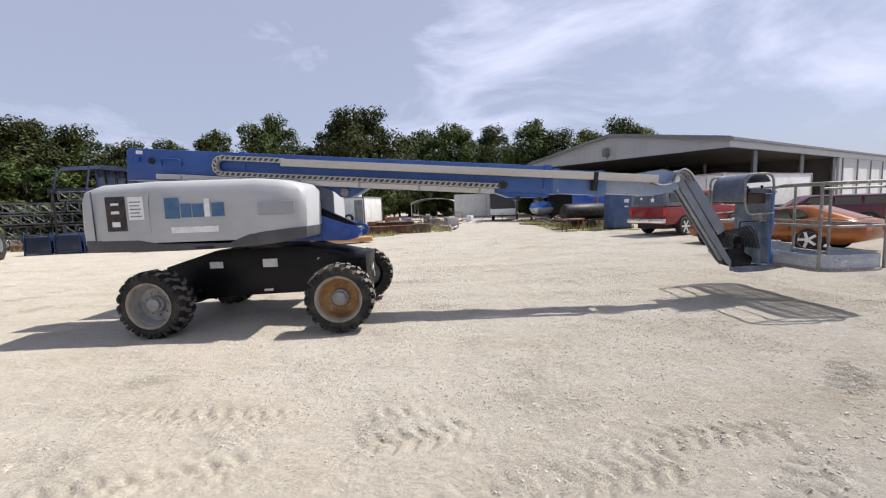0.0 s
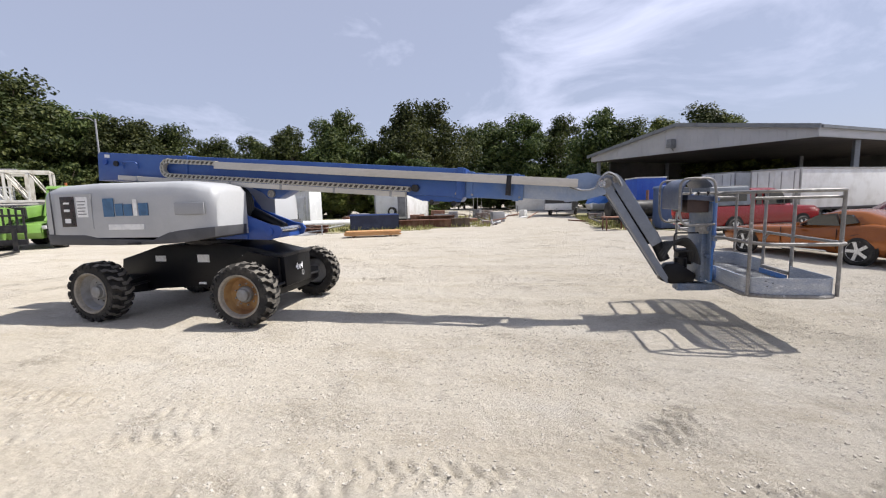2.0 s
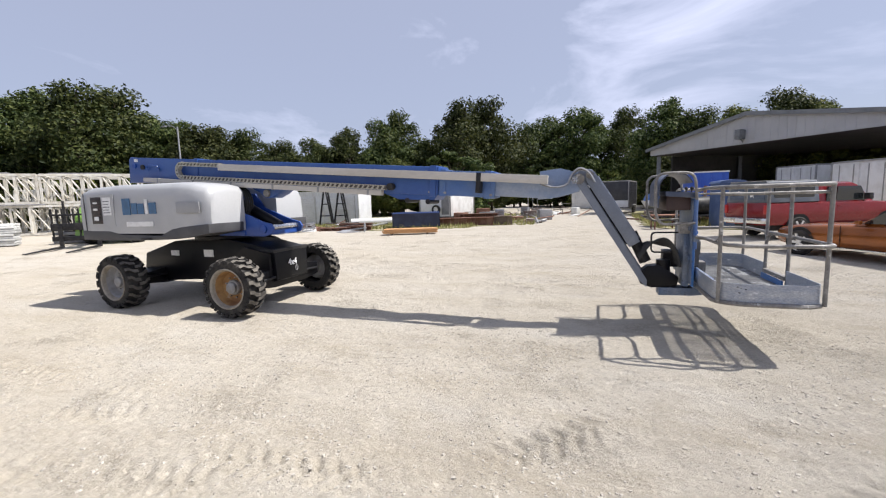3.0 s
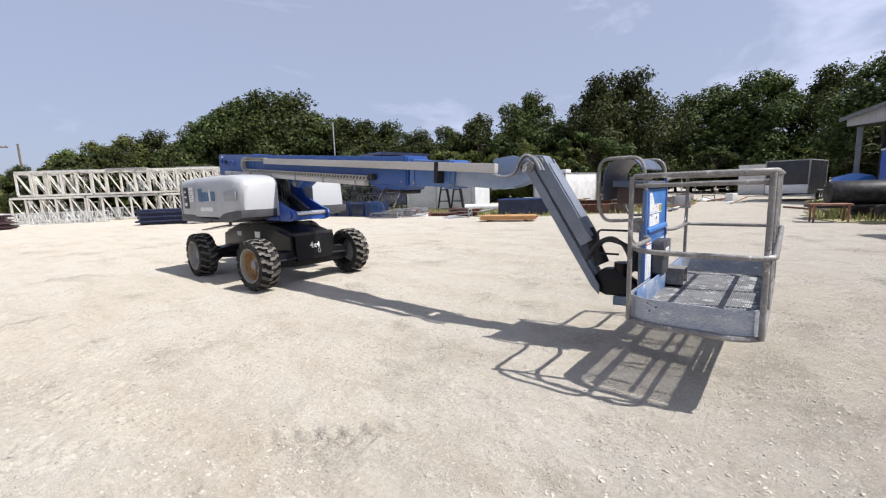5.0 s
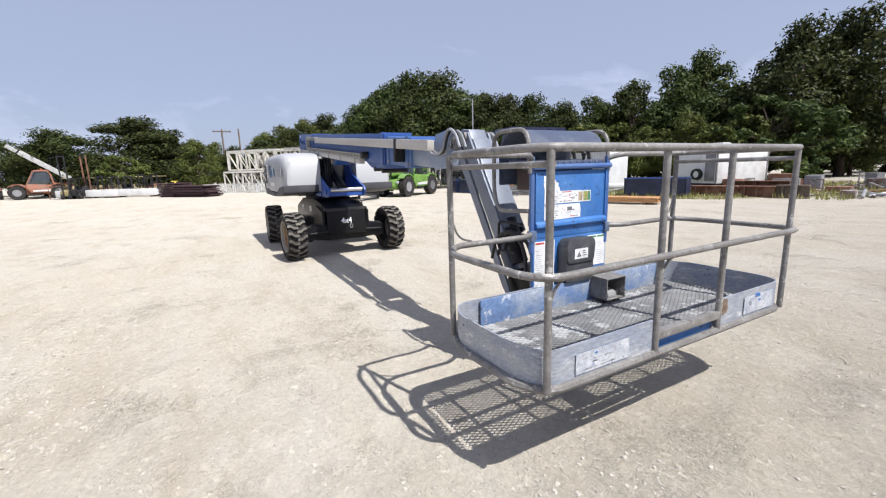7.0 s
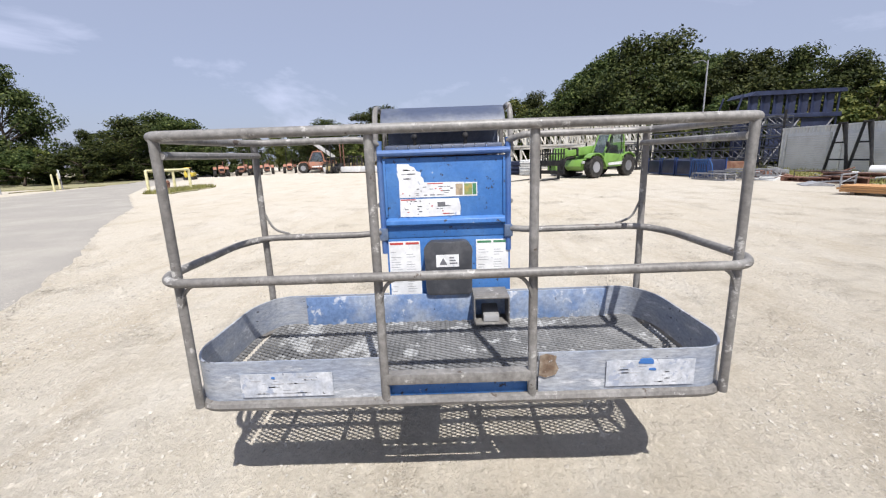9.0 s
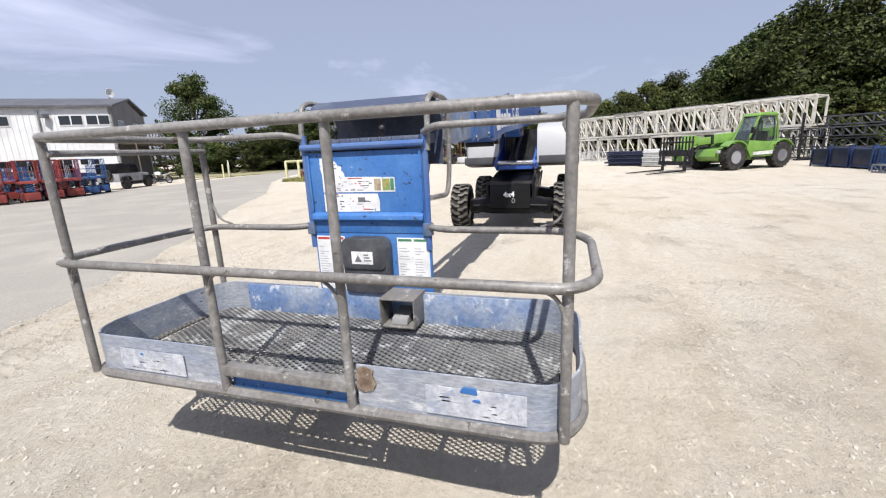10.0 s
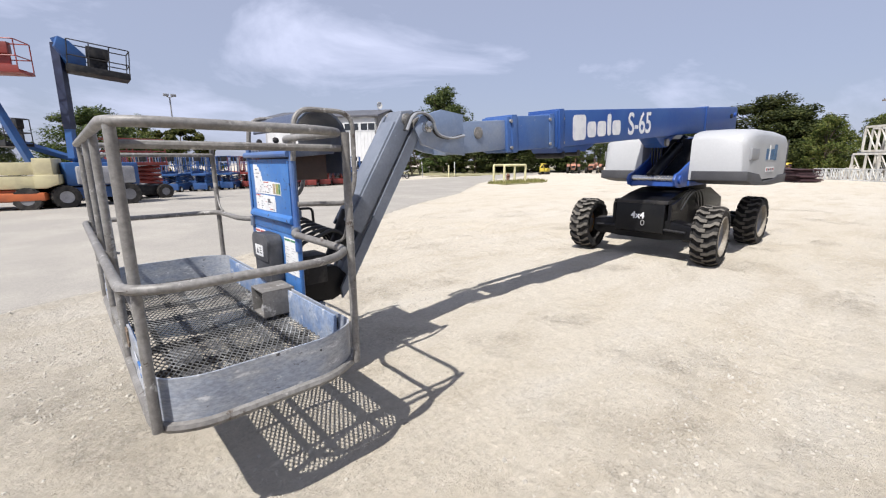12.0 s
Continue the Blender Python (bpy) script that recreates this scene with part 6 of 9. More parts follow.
for k in range(1, 34):
    g = SW * k / 34
    zt = EZ + (PZ - EZ) * (1 - abs(g - SW / 2) / (SW / 2)) - 0.06
    spart("rib", slab(B(), [sh(g, -0.115, 4.9), sh(g + 0.05, -0.115, 4.9), sh(g + 0.05, -0.115, zt), sh(g, -0.115, zt)], tuple(SU * 0.02)), "gray_wall")
# roof underside, its shade painted in as a near-black tone
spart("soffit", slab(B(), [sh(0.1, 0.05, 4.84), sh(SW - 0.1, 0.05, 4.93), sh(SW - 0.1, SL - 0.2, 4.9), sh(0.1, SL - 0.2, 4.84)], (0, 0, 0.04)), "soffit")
spart("eave_fascia", slab(B(), [sh(-0.12, -0.2, 4.86), sh(-0.12, SL, 4.86), sh(-0.12, SL, EZ + 0.05), sh(-0.12, -0.2, EZ + 0.05)], tuple(SG * 0.1)), "gray_wall")
spart("gutter", slab(B(), [sh(-0.3, -0.2, EZ - 0.1), sh(-0.3, SL, EZ - 0.1), sh(-0.3, SL, EZ + 0.06), sh(-0.3, -0.2, EZ + 0.06)], tuple(SG * 0.12)), "trim_gray")
for g, u in ((0.3, 4.6), (0.3, 13.5), (0.3, 21.5), (SW - 0.4, 0.4), (SW - 0.4, 9), (SW * 0.5, 15)):
    c = Vector(sh(g, u, 0))
    spart("column", box(B(), c.x - 0.14, c.x + 0.14, c.y - 0.14, c.y + 0.14, 0, 4.86, 0.01), "trim_gray")
# inner walls carry the dimness of the open bay in their colour
spart("back_wall", slab(B(), [sh(SW - 0.2, 2, 0), sh(SW - 0.2, SL, 0), sh(SW - 0.2, SL, 4.9), sh(SW - 0.2, 2, 4.9)], tuple(SG * 0.15)), "interior_shade")
spart("inner_wall", slab(B(), [sh(0.5, 22.0, 0), sh(SW - 0.3, 22.0, 0), sh(SW - 0.3, 22.0, 4.9), sh(0.5, 22.0, 4.9)], tuple(SU * 0.15)), "interior_shade")
dwall = spart("front_wall", slab(B(), [sh(0.0, 22, 0), sh(0.0, SL, 0), sh(0.0, SL, 4.9), sh(0.0, 22, 4.9)], tuple(SG * 0.2)), "gray_wall")
for k in range(5):
    u = 23.2 + 4.6 * k
    spart("roller_door", slab(B(), [sh(-0.05, u, 0.05), sh(-0.05, u + 2.9, 0.05), sh(-0.05, u + 2.9, 3.9), sh(-0.05, u, 3.9)], tuple(SG * 0.04)), "white_wall", dwall)
    spart("door_frame", slab(B(), [sh(-0.07, u - 0.35, 0), sh(-0.07, u - 0.1, 0), sh(-0.07, u - 0.1, 4.8), sh(-0.07, u - 0.35, 4.8)], tuple(SG * 0.06)), "trim_gray", dwall)
lm = Vector(sh(SW / 2 + 0.3, -0.3, 5.55))
lampbox = spart("floodlight", box(B(), -0.18, 0.18, -0.36, 0.36, -0.32, 0.32, 0.03, Matrix.Translation(lm) @ rz(-52)), "trim_gray")
spart("lamp_lens", box(B(), -0.20, -0.17, -0.28, 0.28, -0.24, 0.24, 0.0, Matrix.Translation(lm) @ rz(-52 + 0) @ rz(0)), "lens", lampbox)
spart("lamp_arm", tube(B(), [tuple(lm + Vector((0, 0, -0.3))), tuple(lm + SU * 0.25 + Vector((0, 0, -0.55)))], 0.04, 6), "trim_gray", lampbox)


# ---- white trailers, containers ----
def box_trailer(x, y, yaw, length, width, z0, z1, body, label, nose=False, axles=2, tongue=True, ribs=True):
    """Enclosed trailer: front at the origin, body running along +x."""
    t = thing("box_trailer", label, "trailer", at(x, y, 0, yaw))
    b = part("body", box(B(), 0, length, -width / 2, width / 2, z0, z1, 0.05), body, t)
    for xx in (0.0, length):
        for yy in (-width / 2, width / 2):
            part("corner_trim", box(B(), xx - 0.04, xx + 0.04, yy - 0.04, yy + 0.04, z0, z1, 0.01), "gray_rim", b)
    part("roof_trim", box(B(), -0.03, length + 0.03, -width / 2 - 0.03, width / 2 + 0.03, z1 - 0.05, z1 + 0.03, 0.01), "gray_rim", b)
    part("floor_rail", box(B(), -0.02, length + 0.02, -width / 2 - 0.02, width / 2 + 0.02, z0 - 0.1, z0 + 0.02, 0.01), "black_steel", b)
    if nose:
        part("stone_guard", box(B(), -0.05, 0.02, -width / 2 + 0.02, width / 2 - 0.02, z0 - 0.02, z0 + 0.6, 0.01), "white_metal", b, "white lower front guard")
    for k in range(int(length / 0.6) if ribs else 0):
        for sg in (-1, 1):
            part("side_rib", box(B(), 0.35 + 0.6 * k, 0.38 + 0.6 * k, sg * width / 2 - 0.012, sg * width / 2 + 0.012, z0 + 0.05, z1 - 0.08), body, b)
    for k in range(axles):
        for sg in (-1, 1):
            m = at(length * 0.58 + 0.8 * k, sg * (width / 2 + 0.02), 0.34)
            w = part("wheel", lathe(B(), [(0.2, -0.1), (0.33, -0.1), (0.34, -0.05), (0.34, 0.05), (0.33, 0.1), (0.2, 0.1)], 20, m, True), "rubber", t)
            part("rim", lathe(B(), [(0.2, -0.06), (0.2, 0.06), (0.0, 0.05)], 16, m), "white_metal", w)
            part("mudguard", box(B(), length * 0.58 + 0.8 * k - 0.42, length * 0.58 + 0.8 * k + 0.42, sg * width / 2 - 0.01, sg * (width / 2 + 0.16) + 0.0, 0.70, 0.76, 0.02), "gray_rim", t) if sg > 0 else part("mudguard", box(B(), length * 0.58 + 0.8 * k - 0.42, length * 0.58 + 0.8 * k + 0.42, -width / 2 - 0.16, -width / 2 + 0.01, 0.70, 0.76, 0.02), "gray_rim", t)
    if tongue:
        part("tongue", tube(B(), [(0.1, -0.6, z0 - 0.05), (-1.1, 0, z0 - 0.1), (0.1, 0.6, z0 - 0.05)], 0.05, 6), "black_steel", t)
        part("jack", tube(B(), [(-0.95, 0, 0.0), (-0.95, 0, 0.8)], 0.04, 8), "gray_rim", t)
    return t


box_trailer(6.9, 42.2, 78, 5.4, 2.5, 0.62, 2.95, "trailer_black", "black enclosed trailer with a white front guard", True)
wt = box_trailer(-5.7, 29.9, 82, 4.2, 2.5, 0.55, 2.55, "white_metal", "small white enclosed trailer with a spare wheel", False, 1, True, False)
part("roof_vent", box(B(), 1.5, 2.2, -0.4, 0.3, 2.57, 2.85, 0.06), "white_metal", wt)
m = at(-0.12, -0.15, 1.08) @ rz(90)
sw = part("spare_wheel", lathe(B(), [(0.19, -0.09), (0.32, -0.09), (0.33, 0.0), (0.32, 0.09), (0.19, 0.09)], 20, m, True), "rubber", wt)
part("rim", lathe(B(), [(0.19, -0.05), (0.19, 0.05), (0.0, 0.06)], 16, m), "white_metal", sw)
part("side_door", box(B(), -0.02, 0.02, -1.15, -0.55, 0.7, 2.35, 0.01), "plain_gray", wt)
for x, y, ln, tp in ((16.8, 26.44, 11.0, 3.0), (17.0, 33.6, 6.0, 3.2)):
    bt = box_trailer(x, y, 28, ln, 2.5, 0.95, tp, "white_metal", "white box truck body parked before the shed", False, 2, False, False)
    for k in range(4):
        part("door_bar", box(B(), -0.05, -0.02, -1.0 + 0.62 * k, -0.96 + 0.62 * k, 1.0, tp - 0.15), "gray_rim", bt)
    for sg in (-0.62, 0.62):
        part("rear_door", box(B(), -0.03, 0.0, sg - 0.58, sg + 0.58, 1.02, tp - 0.12, 0.01), "white_metal", bt)


def container(x, y, yaw, length, label, doors=2, h=2.7):
    c = thing("storage_container", label, "container", at(x, y, 0, yaw))
    body = part("body", box(B(), 0, length, 0, 2.44, 0.05, h, 0.02), "container_gray", c)
    part("roof_rail", box(B(), -0.02, length + 0.02, -0.06, 0.02, h - 0.08, h + 0.02, 0.01), "white_metal", body)
    n = int(length / 0.22)
    bm = B()
    for k in range(n):
        box(bm, 0.1 + 0.22 * k, 0.2 + 0.22 * k, -0.03, 0.01, h - 0.35, h - 0.08)
    part("corrugation", bm, "white_metal", body)
    for k in range(doors):
        x0 = length * (k + 0.12) / doors
        x1 = length * (k + 0.88) / doors
        d = part("roller_door", box(B(), x0, x1, -0.02, 0.01, 0.15, h - 0.45), "container_gray", body)
        bm = B()
        for j in range(15):
            z = 0.2 + (h - 0.68) * j / 15
            box(bm, x0 + 0.03, x1 - 0.03, -0.05, -0.018, z, z + 0.075)
        part("door_slats", bm, "white_metal", d)
        for xx in (x0 - 0.14, x1 + 0.05):
            part("door_post", box(B(), xx, xx + 0.09, -0.06, 0.01, 0.1, h - 0.4), "scrap_white", body)
    for xx in (0, length - 0.12):
        part("corner_post", box(B(), xx, xx + 0.12, -0.05, 0.05, 0.0, h, 0.01), "scrap_white", body)
    return c


container(-19.3, 29.8, 6, 7.0, "white storage container with two roller doors")
container(2.6, 60, -8, 5.0, "white storage container behind the carport", 1, 3.2)

carport = thing("carport", "open metal carport with a pale curved roof", "carport", at(-0.4, 66, 0, -6))
bm = B()
arcp = [(3.4 * math.cos(a), 2.2 + 0.75 * math.sin(a)) for a in np.linspace(math.pi, 0, 13)]
prism(bm, arcp + [(x * 0.985, z - 0.05) for x, z in arcp[::-1]], -1.5, 5.0)
part("roof", bm, "white_metal", carport)
for x in (-3.35, 3.35):
    for y in (-1.3, 1.7, 4.8):
        part("post", box(B(), x - 0.05, x + 0.05, y - 0.05, y + 0.05, 0, 2.25), "white_metal", carport)


# ---- vehicles ----
def car_wheel(parent, x, y, r, out, w=0.22, rim="chrome", spokes=5):
    m = at(x, y, r) @ Matrix.Diagonal((1, out, 1, 1))
    ri = r * 0.73
    ty = part("wheel", lathe(B(), [(ri, -w / 2), (r - 0.03, -w / 2), (r, -w / 2 + 0.04), (r, w / 2 - 0.04), (r - 0.03, w / 2), (ri, w / 2)], 28, m, True), "rubber", parent)
    bm = lathe(B(), [(ri, w / 2 - 0.01), (ri - 0.03, w / 2 - 0.015), (ri - 0.04, w / 2 - 0.09), (0.0, w / 2 - 0.1)], 28, m)
    part("rim", bm, "black_steel", ty)
    bm = B()
    for k in range(spokes):
        a = 2 * math.pi * k / spokes
        box(bm, 0.03, ri - 0.01, -0.02, 0.02, -0.036, 0.036, 0, m @ Matrix.Translation((0, w / 2 - 0.018, 0)) @ Matrix.Rotation(a, 4, "Y"))
    lathe(bm, [(0.07, w / 2 - 0.06), (0.07, w / 2 - 0.01), (0.0, w / 2)], 14, m)
    lathe(bm, [(ri - 0.02, w / 2 - 0.05), (ri, w / 2), (ri + 0.012, w / 2 - 0.01)], 28, m, caps=False)
    part("spokes", bm, "alloy" if rim == "chrome" else rim, ty)
    return ty


def loft(sections, material_name, parent, name, smooth=60):
    """Body from cross-sections: each is x and a list of (y, z) for one half, mirrored."""
    bm = B()
    rings = []
    for x, half in sections:
        pts = [(x, y, z) for y, z in half] + [(x, -y, z) for y, z in half[::-1]]
        rings.append([bm.verts.new(p) for p in pts])
    for a, b in zip(rings, rings[1:]):
        k = len(a)
        for j in range(k):
            bm.faces.new((a[j], a[(j + 1) % k], b[(j + 1) % k], b[j]))
    bm.faces.new(rings[0][::-1])
    bm.faces.new(rings[-1])
    bmesh.ops.recalc_face_normals(bm, faces=bm.faces)
    return part(name, bm, material_name, parent, smooth=smooth)


def coupe(x, y, yaw, paint, label):
    """Long-bonnet fastback; front axle at the origin, tail along -x."""
    c = thing("car", label, "car", at(x, y, 0, yaw))
    W = 0.90

    def sec(xx, top, w, low=0.22, waist=0.55):
        return (xx, [(0.0, low), (w * 0.86, low), (w * 0.97, low + 0.12), (w, waist), (w * 0.95, top - 0.07), (w * 0.80, top - 0.01), (0.0, top + 0.02)])
    body = loft([sec(0.86, 0.60, W * 0.80, 0.34, 0.5), sec(0.74, 0.72, W * 0.93, 0.28), sec(0.3, 0.80, W), sec(-0.6, 0.85, W), sec(-1.3, 0.88, W * 0.98), sec(-2.2, 0.91, W), sec(-2.75, 1.00, W * 1.02), sec(-3.1, 1.01, W * 1.03), sec(-3.6, 0.96, W * 0.98), sec(-4.0, 0.88, W * 0.90, 0.34, 0.6), sec(-4.06, 0.76, W * 0.85, 0.4, 0.6)], paint, c, "body")

    def cab(xx, top, w, base=0.86):
        return (xx, [(0.0, base), (w, base), (w * 0.80, top - 0.04), (w * 0.62, top), (0.0, top + 0.015)])
    cabin = loft([cab(-1.25, 0.88, W * 0.86), cab(-1.92, 1.24, W * 0.88), cab(-2.3, 1.31, W * 0.90), cab(-2.8, 1.29, W * 0.90), cab(-3.4, 1.08, W * 0.84), cab(-3.8, 0.94, W * 0.78)], paint, body, "roof")
    for sg in (-1, 1):
        part("side_window", prism(B(), [(-1.46, 0.91), (-1.96, 1.19), (-2.30, 1.24), (-2.42, 0.93)], sg * (W * 0.87) - 0.05, sg * (W * 0.87) + 0.03), "dark_glass", body)
        part("rear_side_window", prism(B(), [(-2.48, 0.95), (-2.37, 1.23), (-2.66, 1.21), (-2.80, 1.02)], sg * (W * 0.87) - 0.05, sg * (W * 0.87) + 0.03), "dark_glass", body)
        for xx in (0.0, -2.9):
            part("wheel_arch", lathe(B(), [(0.40, -0.02), (0.40, 0.004), (0.0, 0.006)], 26, at(xx, sg * (W - 0.005), 0.35) @ Matrix.Diagonal((1, sg, 1, 1))), "black_paint", body)
            car_wheel(c, xx, sg * (W - 0.07), 0.335, sg, 0.23)
        part("sill_trim", box(B(), -2.2, -0.5, sg * W * 0.96 - 0.02, sg * W * 0.96 + 0.02, 0.24, 0.29, 0.005), "chrome", body)
        part("door_seam", box(B(), -1.05, -1.04, sg * W - 0.012, sg * W + 0.004, 0.32, 0.84), "black_paint", body)
        part("door_seam", box(B(), -2.42, -2.41, sg * W - 0.012, sg * W + 0.006, 0.32, 0.86), "black_paint", body)
        part("tail_lamp", box(B(), -4.08, -4.04, sg * 0.55 - 0.17, sg * 0.55 + 0.17, 0.62, 0.76, 0.01), "lamp_red", body)
        part("mirror", box(B(), -1.55, -1.43, sg * (W + 0.06) - 0.05, sg * (W + 0.06) + 0.05, 0.90, 0.99, 0.02), paint, body)
    part("windscreen", prism(B(), [(-1.27, 0.90), (-1.88, 1.23), (-1.92, 1.22), (-1.34, 0.89)], -0.62, 0.62), "dark_glass", body)
    part("front_bumper", box(B(), 0.78, 0.90, -0.74, 0.74, 0.36, 0.48, 0.03), "chrome", body)
    return c


coupe(11.2, 15.8, 115.7, "orange_car", "bronze orange fastback coupe with chrome wheels")


def pickup(x, y, yaw, paint, label, suv=False):
    """Rear axle's right wheel contact at the origin; nose along +x, body to +y."""
    c = thing("hatchback_car" if suv else "pickup_truck", label, "car", at(x, y, 0, yaw) @ (Matrix.Diagonal((0.92, 0.92, 0.77, 1)) if suv else Matrix()))
    W, OY = 1.0, 0.88
    z0 = 0.52

    def sec(xx, top, w, low=z0):
        return (xx, [(0.0, low), (w * 0.92, low), (w * 0.985, low + 0.15), (w, low + 0.45), (w * 0.97, top - 0.04), (w * 0.90, top), (0.0, top + 0.01)])
    body = loft([sec(-1.22, 1.28, W * 0.95, 0.62), sec(-1.18, 1.32, W), sec(1.0, 1.32, W), sec(1.02, 1.30, W), sec(2.9, 1.30, W), sec(3.1, 1.28, W), sec(4.3, 1.22, W * 0.97), sec(4.55, 1.10, W * 0.92, 0.6)], paint, c, "body", 40)
    body.location = (0, OY, 0)
    end = -1.15 if suv else 0.85

    def cab(xx, top, w):
        return (xx, [(0.0, 1.26), (w, 1.26), (w * 0.86, top - 0.05), (w * 0.76, top), (0.0, top + 0.02)])
    loft([cab(end, 1.80 if not suv else 1.70, W * 0.94), cab(end + 0.12, 1.97, W * 0.95), cab(2.1, 2.0, W * 0.95), cab(2.4, 1.93, W * 0.95), cab(3.15, 1.28, W * 0.95)], paint, body, "cabin", 40)
    for sg in (-1, 1):
        spans = [(end + 0.22, 1.35), (1.45, 2.40)] if not suv else [(-0.85, 0.15), (0.25, 1.35), (1.45, 2.40)]
        for a, b in spans:
            part("side_window", prism(B(), [(a, 1.33), (b + (0.3 if b > 2 else 0), 1.33), (b, 1.84), (a + 0.06, 1.84)], sg * 0.905 - 0.05, sg * 0.905 + 0.02), "dark_glass", body)
        for xx in (0.0, 3.55):
            part("wheel_arch", lathe(B(), [(0.47, -0.02), (0.47, 0.006), (0.0, 0.008)], 26, at(xx, sg * (W - 0.01), 0.46) @ Matrix.Diagonal((1, sg, 1, 1))), "black_paint", body)
            w = car_wheel(body, xx, sg * (W - 0.085), 0.40, sg, 0.27, "chrome", 6)
        part("sill", box(B(), 0.5, 3.0, sg * 0.98 - 0.05, sg * 0.98 + 0.05, 0.48, 0.55, 0.02), "black_steel", body)
        part("tail_lamp", box(B(), -1.245, -1.19, sg * 0.90 - 0.07, sg * 0.90 + 0.07, 0.92, 1.24, 0.01), "lamp_red", body)
        part("door_handle", box(B(), 1.5, 1.68, sg * 1.0 - 0.01, sg * 1.0 + 0.02, 1.12, 1.16, 0.008), paint, body)
        part("mirror", box(B(), 2.45, 2.62, sg * 1.13 - 0.1, sg * 1.13 + 0.1, 1.36, 1.58, 0.03), "black_steel", body)
    part("rear_bumper", box(B(), -1.42, -1.2, -0.96, 0.96, 0.58, 0.78, 0.03), "chrome", body)
    part("number_plate", box(B(), -1.43, -1.415, -0.2, 0.2, 0.62, 0.74), "paper", body)
    part("rear_window", prism(B(), [(-0.78, 1.34), (0.78, 1.34), (0.7, 1.74), (-0.7, 1.74)], end - 0.03, end + 0.06, "x"), "dark_glass", body)
    part("windscreen", prism(B(), [(3.12, 1.31), (2.44, 1.82), (2.40, 1.80), (3.04, 1.30)], -0.80, 0.80), "dark_glass", body)
    if not suv:
        part("tailgate_seam", box(B(), -1.232, -1.20, -0.8, 0.8, 0.80, 0.815), "black_paint", body)
        top = part("bed_topper", prism(B(), [(-0.97, 1.325), (0.97, 1.325), (0.86, 2.04), (0.78, 2.09), (-0.78, 2.09), (-0.86, 2.04)], -1.17, 0.80, "x", bevel=0.03), "topper_gray", body, "weathered gray canopy over the truck bed")
        part("roof_strip", box(B(), -1.19, 0.81, -0.80, 0.80, 2.085, 2.11, 0.01), "gray_rim", top)
        part("canopy_window", prism(B(), [(-0.80, 1.42), (0.80, 1.42), (0.72, 1.95), (-0.72, 1.95)], -1.19, -1.165, "x"), "topper_glass", top)
        for sg in (-1, 1):
            part("canopy_window", prism(B(), [(-0.95, 1.44), (0.60, 1.44), (0.60, 1.90), (-0.95, 1.90)], sg * 0.91 - 0.035, sg * 0.91 + 0.03), "dark_glass", top)
        for yy, zz, r in ((-0.25, 1.62, 0.14), (0.35, 1.70, 0.09)):
            star = [((r if k % 2 == 0 else r * 0.45) * math.sin(k * math.pi / 5) + yy, (r if k % 2 == 0 else r * 0.45) * math.cos(k * math.pi / 5) + zz) for k in range(10)]
            part("sticker", prism(B(), star, -1.197, -1.192, "x"), "paper", top)
    part("underbody", box(B(), -1.0, 4.2, -0.7, 0.7, 0.30, 0.55), "black_steel", body)
    return c


pickup(11.9, 19.68, 25, "red_car", "red four-door pickup truck with chrome bumper")
pickup(21.6, 22.0, 160, "maroon_car", "dark maroon hatchback car beside the trucks", True)


def boat(x, y, yaw, label):
    b = thing("boat_trailer", label, "boat", at(x, y, 0, yaw))
    hull = loft([(0.0, [(0.0, 0.8), (0.05, 0.85), (0.1, 1.2), (0.0, 1.25)]), (1.0, [(0.0, 0.6), (0.5, 0.72), (0.8, 1.2), (0.0, 1.3)]), (3.0, [(0.0, 0.5), (0.8, 0.65), (1.05, 1.2), (0.0, 1.35)]), (5.2, [(0.0, 0.5), (0.8, 0.65), (1.0, 1.15), (0.0, 1.2)])], "white_metal", b, "hull")
    part("cover", loft_mesh([(0.5, 0.5, 1.45), (2.2, 0.95, 1.85), (3.6, 1.0, 1.9), (5.1, 0.9, 1.4)]), "sky_blue", b, "blue tarpaulin cover")
    part("frame", tube(B(), [(-1.0, 0, 0.5), (0.8, 0.6, 0.5), (5.0, 0.6, 0.5), (5.0, -0.6, 0.5), (0.8, -0.6, 0.5), (-1.0, 0, 0.5)], 0.06, 6), "gray_rim", b)
    for sg in (-1, 1):
        part("wheel", lathe(B(), [(0.0, -0.09), (0.3, -0.09), (0.3, 0.09), (0.0, 0.09)], 18, at(3.6, sg * 0.95, 0.3)), "rubber", b)
    return b


def loft_mesh(rows):
    bm = B()
    rings = []
    for x, w, top in rows:
        rings.append([bm.verts.new(p) for p in ((x, -w, 1.18), (x, -w * 0.8, top - 0.2), (x, 0, top), (x, w * 0.8, top - 0.2), (x, w, 1.18))])
    for a, b in zip(rings, rings[1:]):
        for j in range(4):
            bm.faces.new((a[j], a[j + 1], b[j + 1], b[j]))
    bm.faces.new(rings[0][::-1])
    bm.faces.new(rings[-1])
    return bm


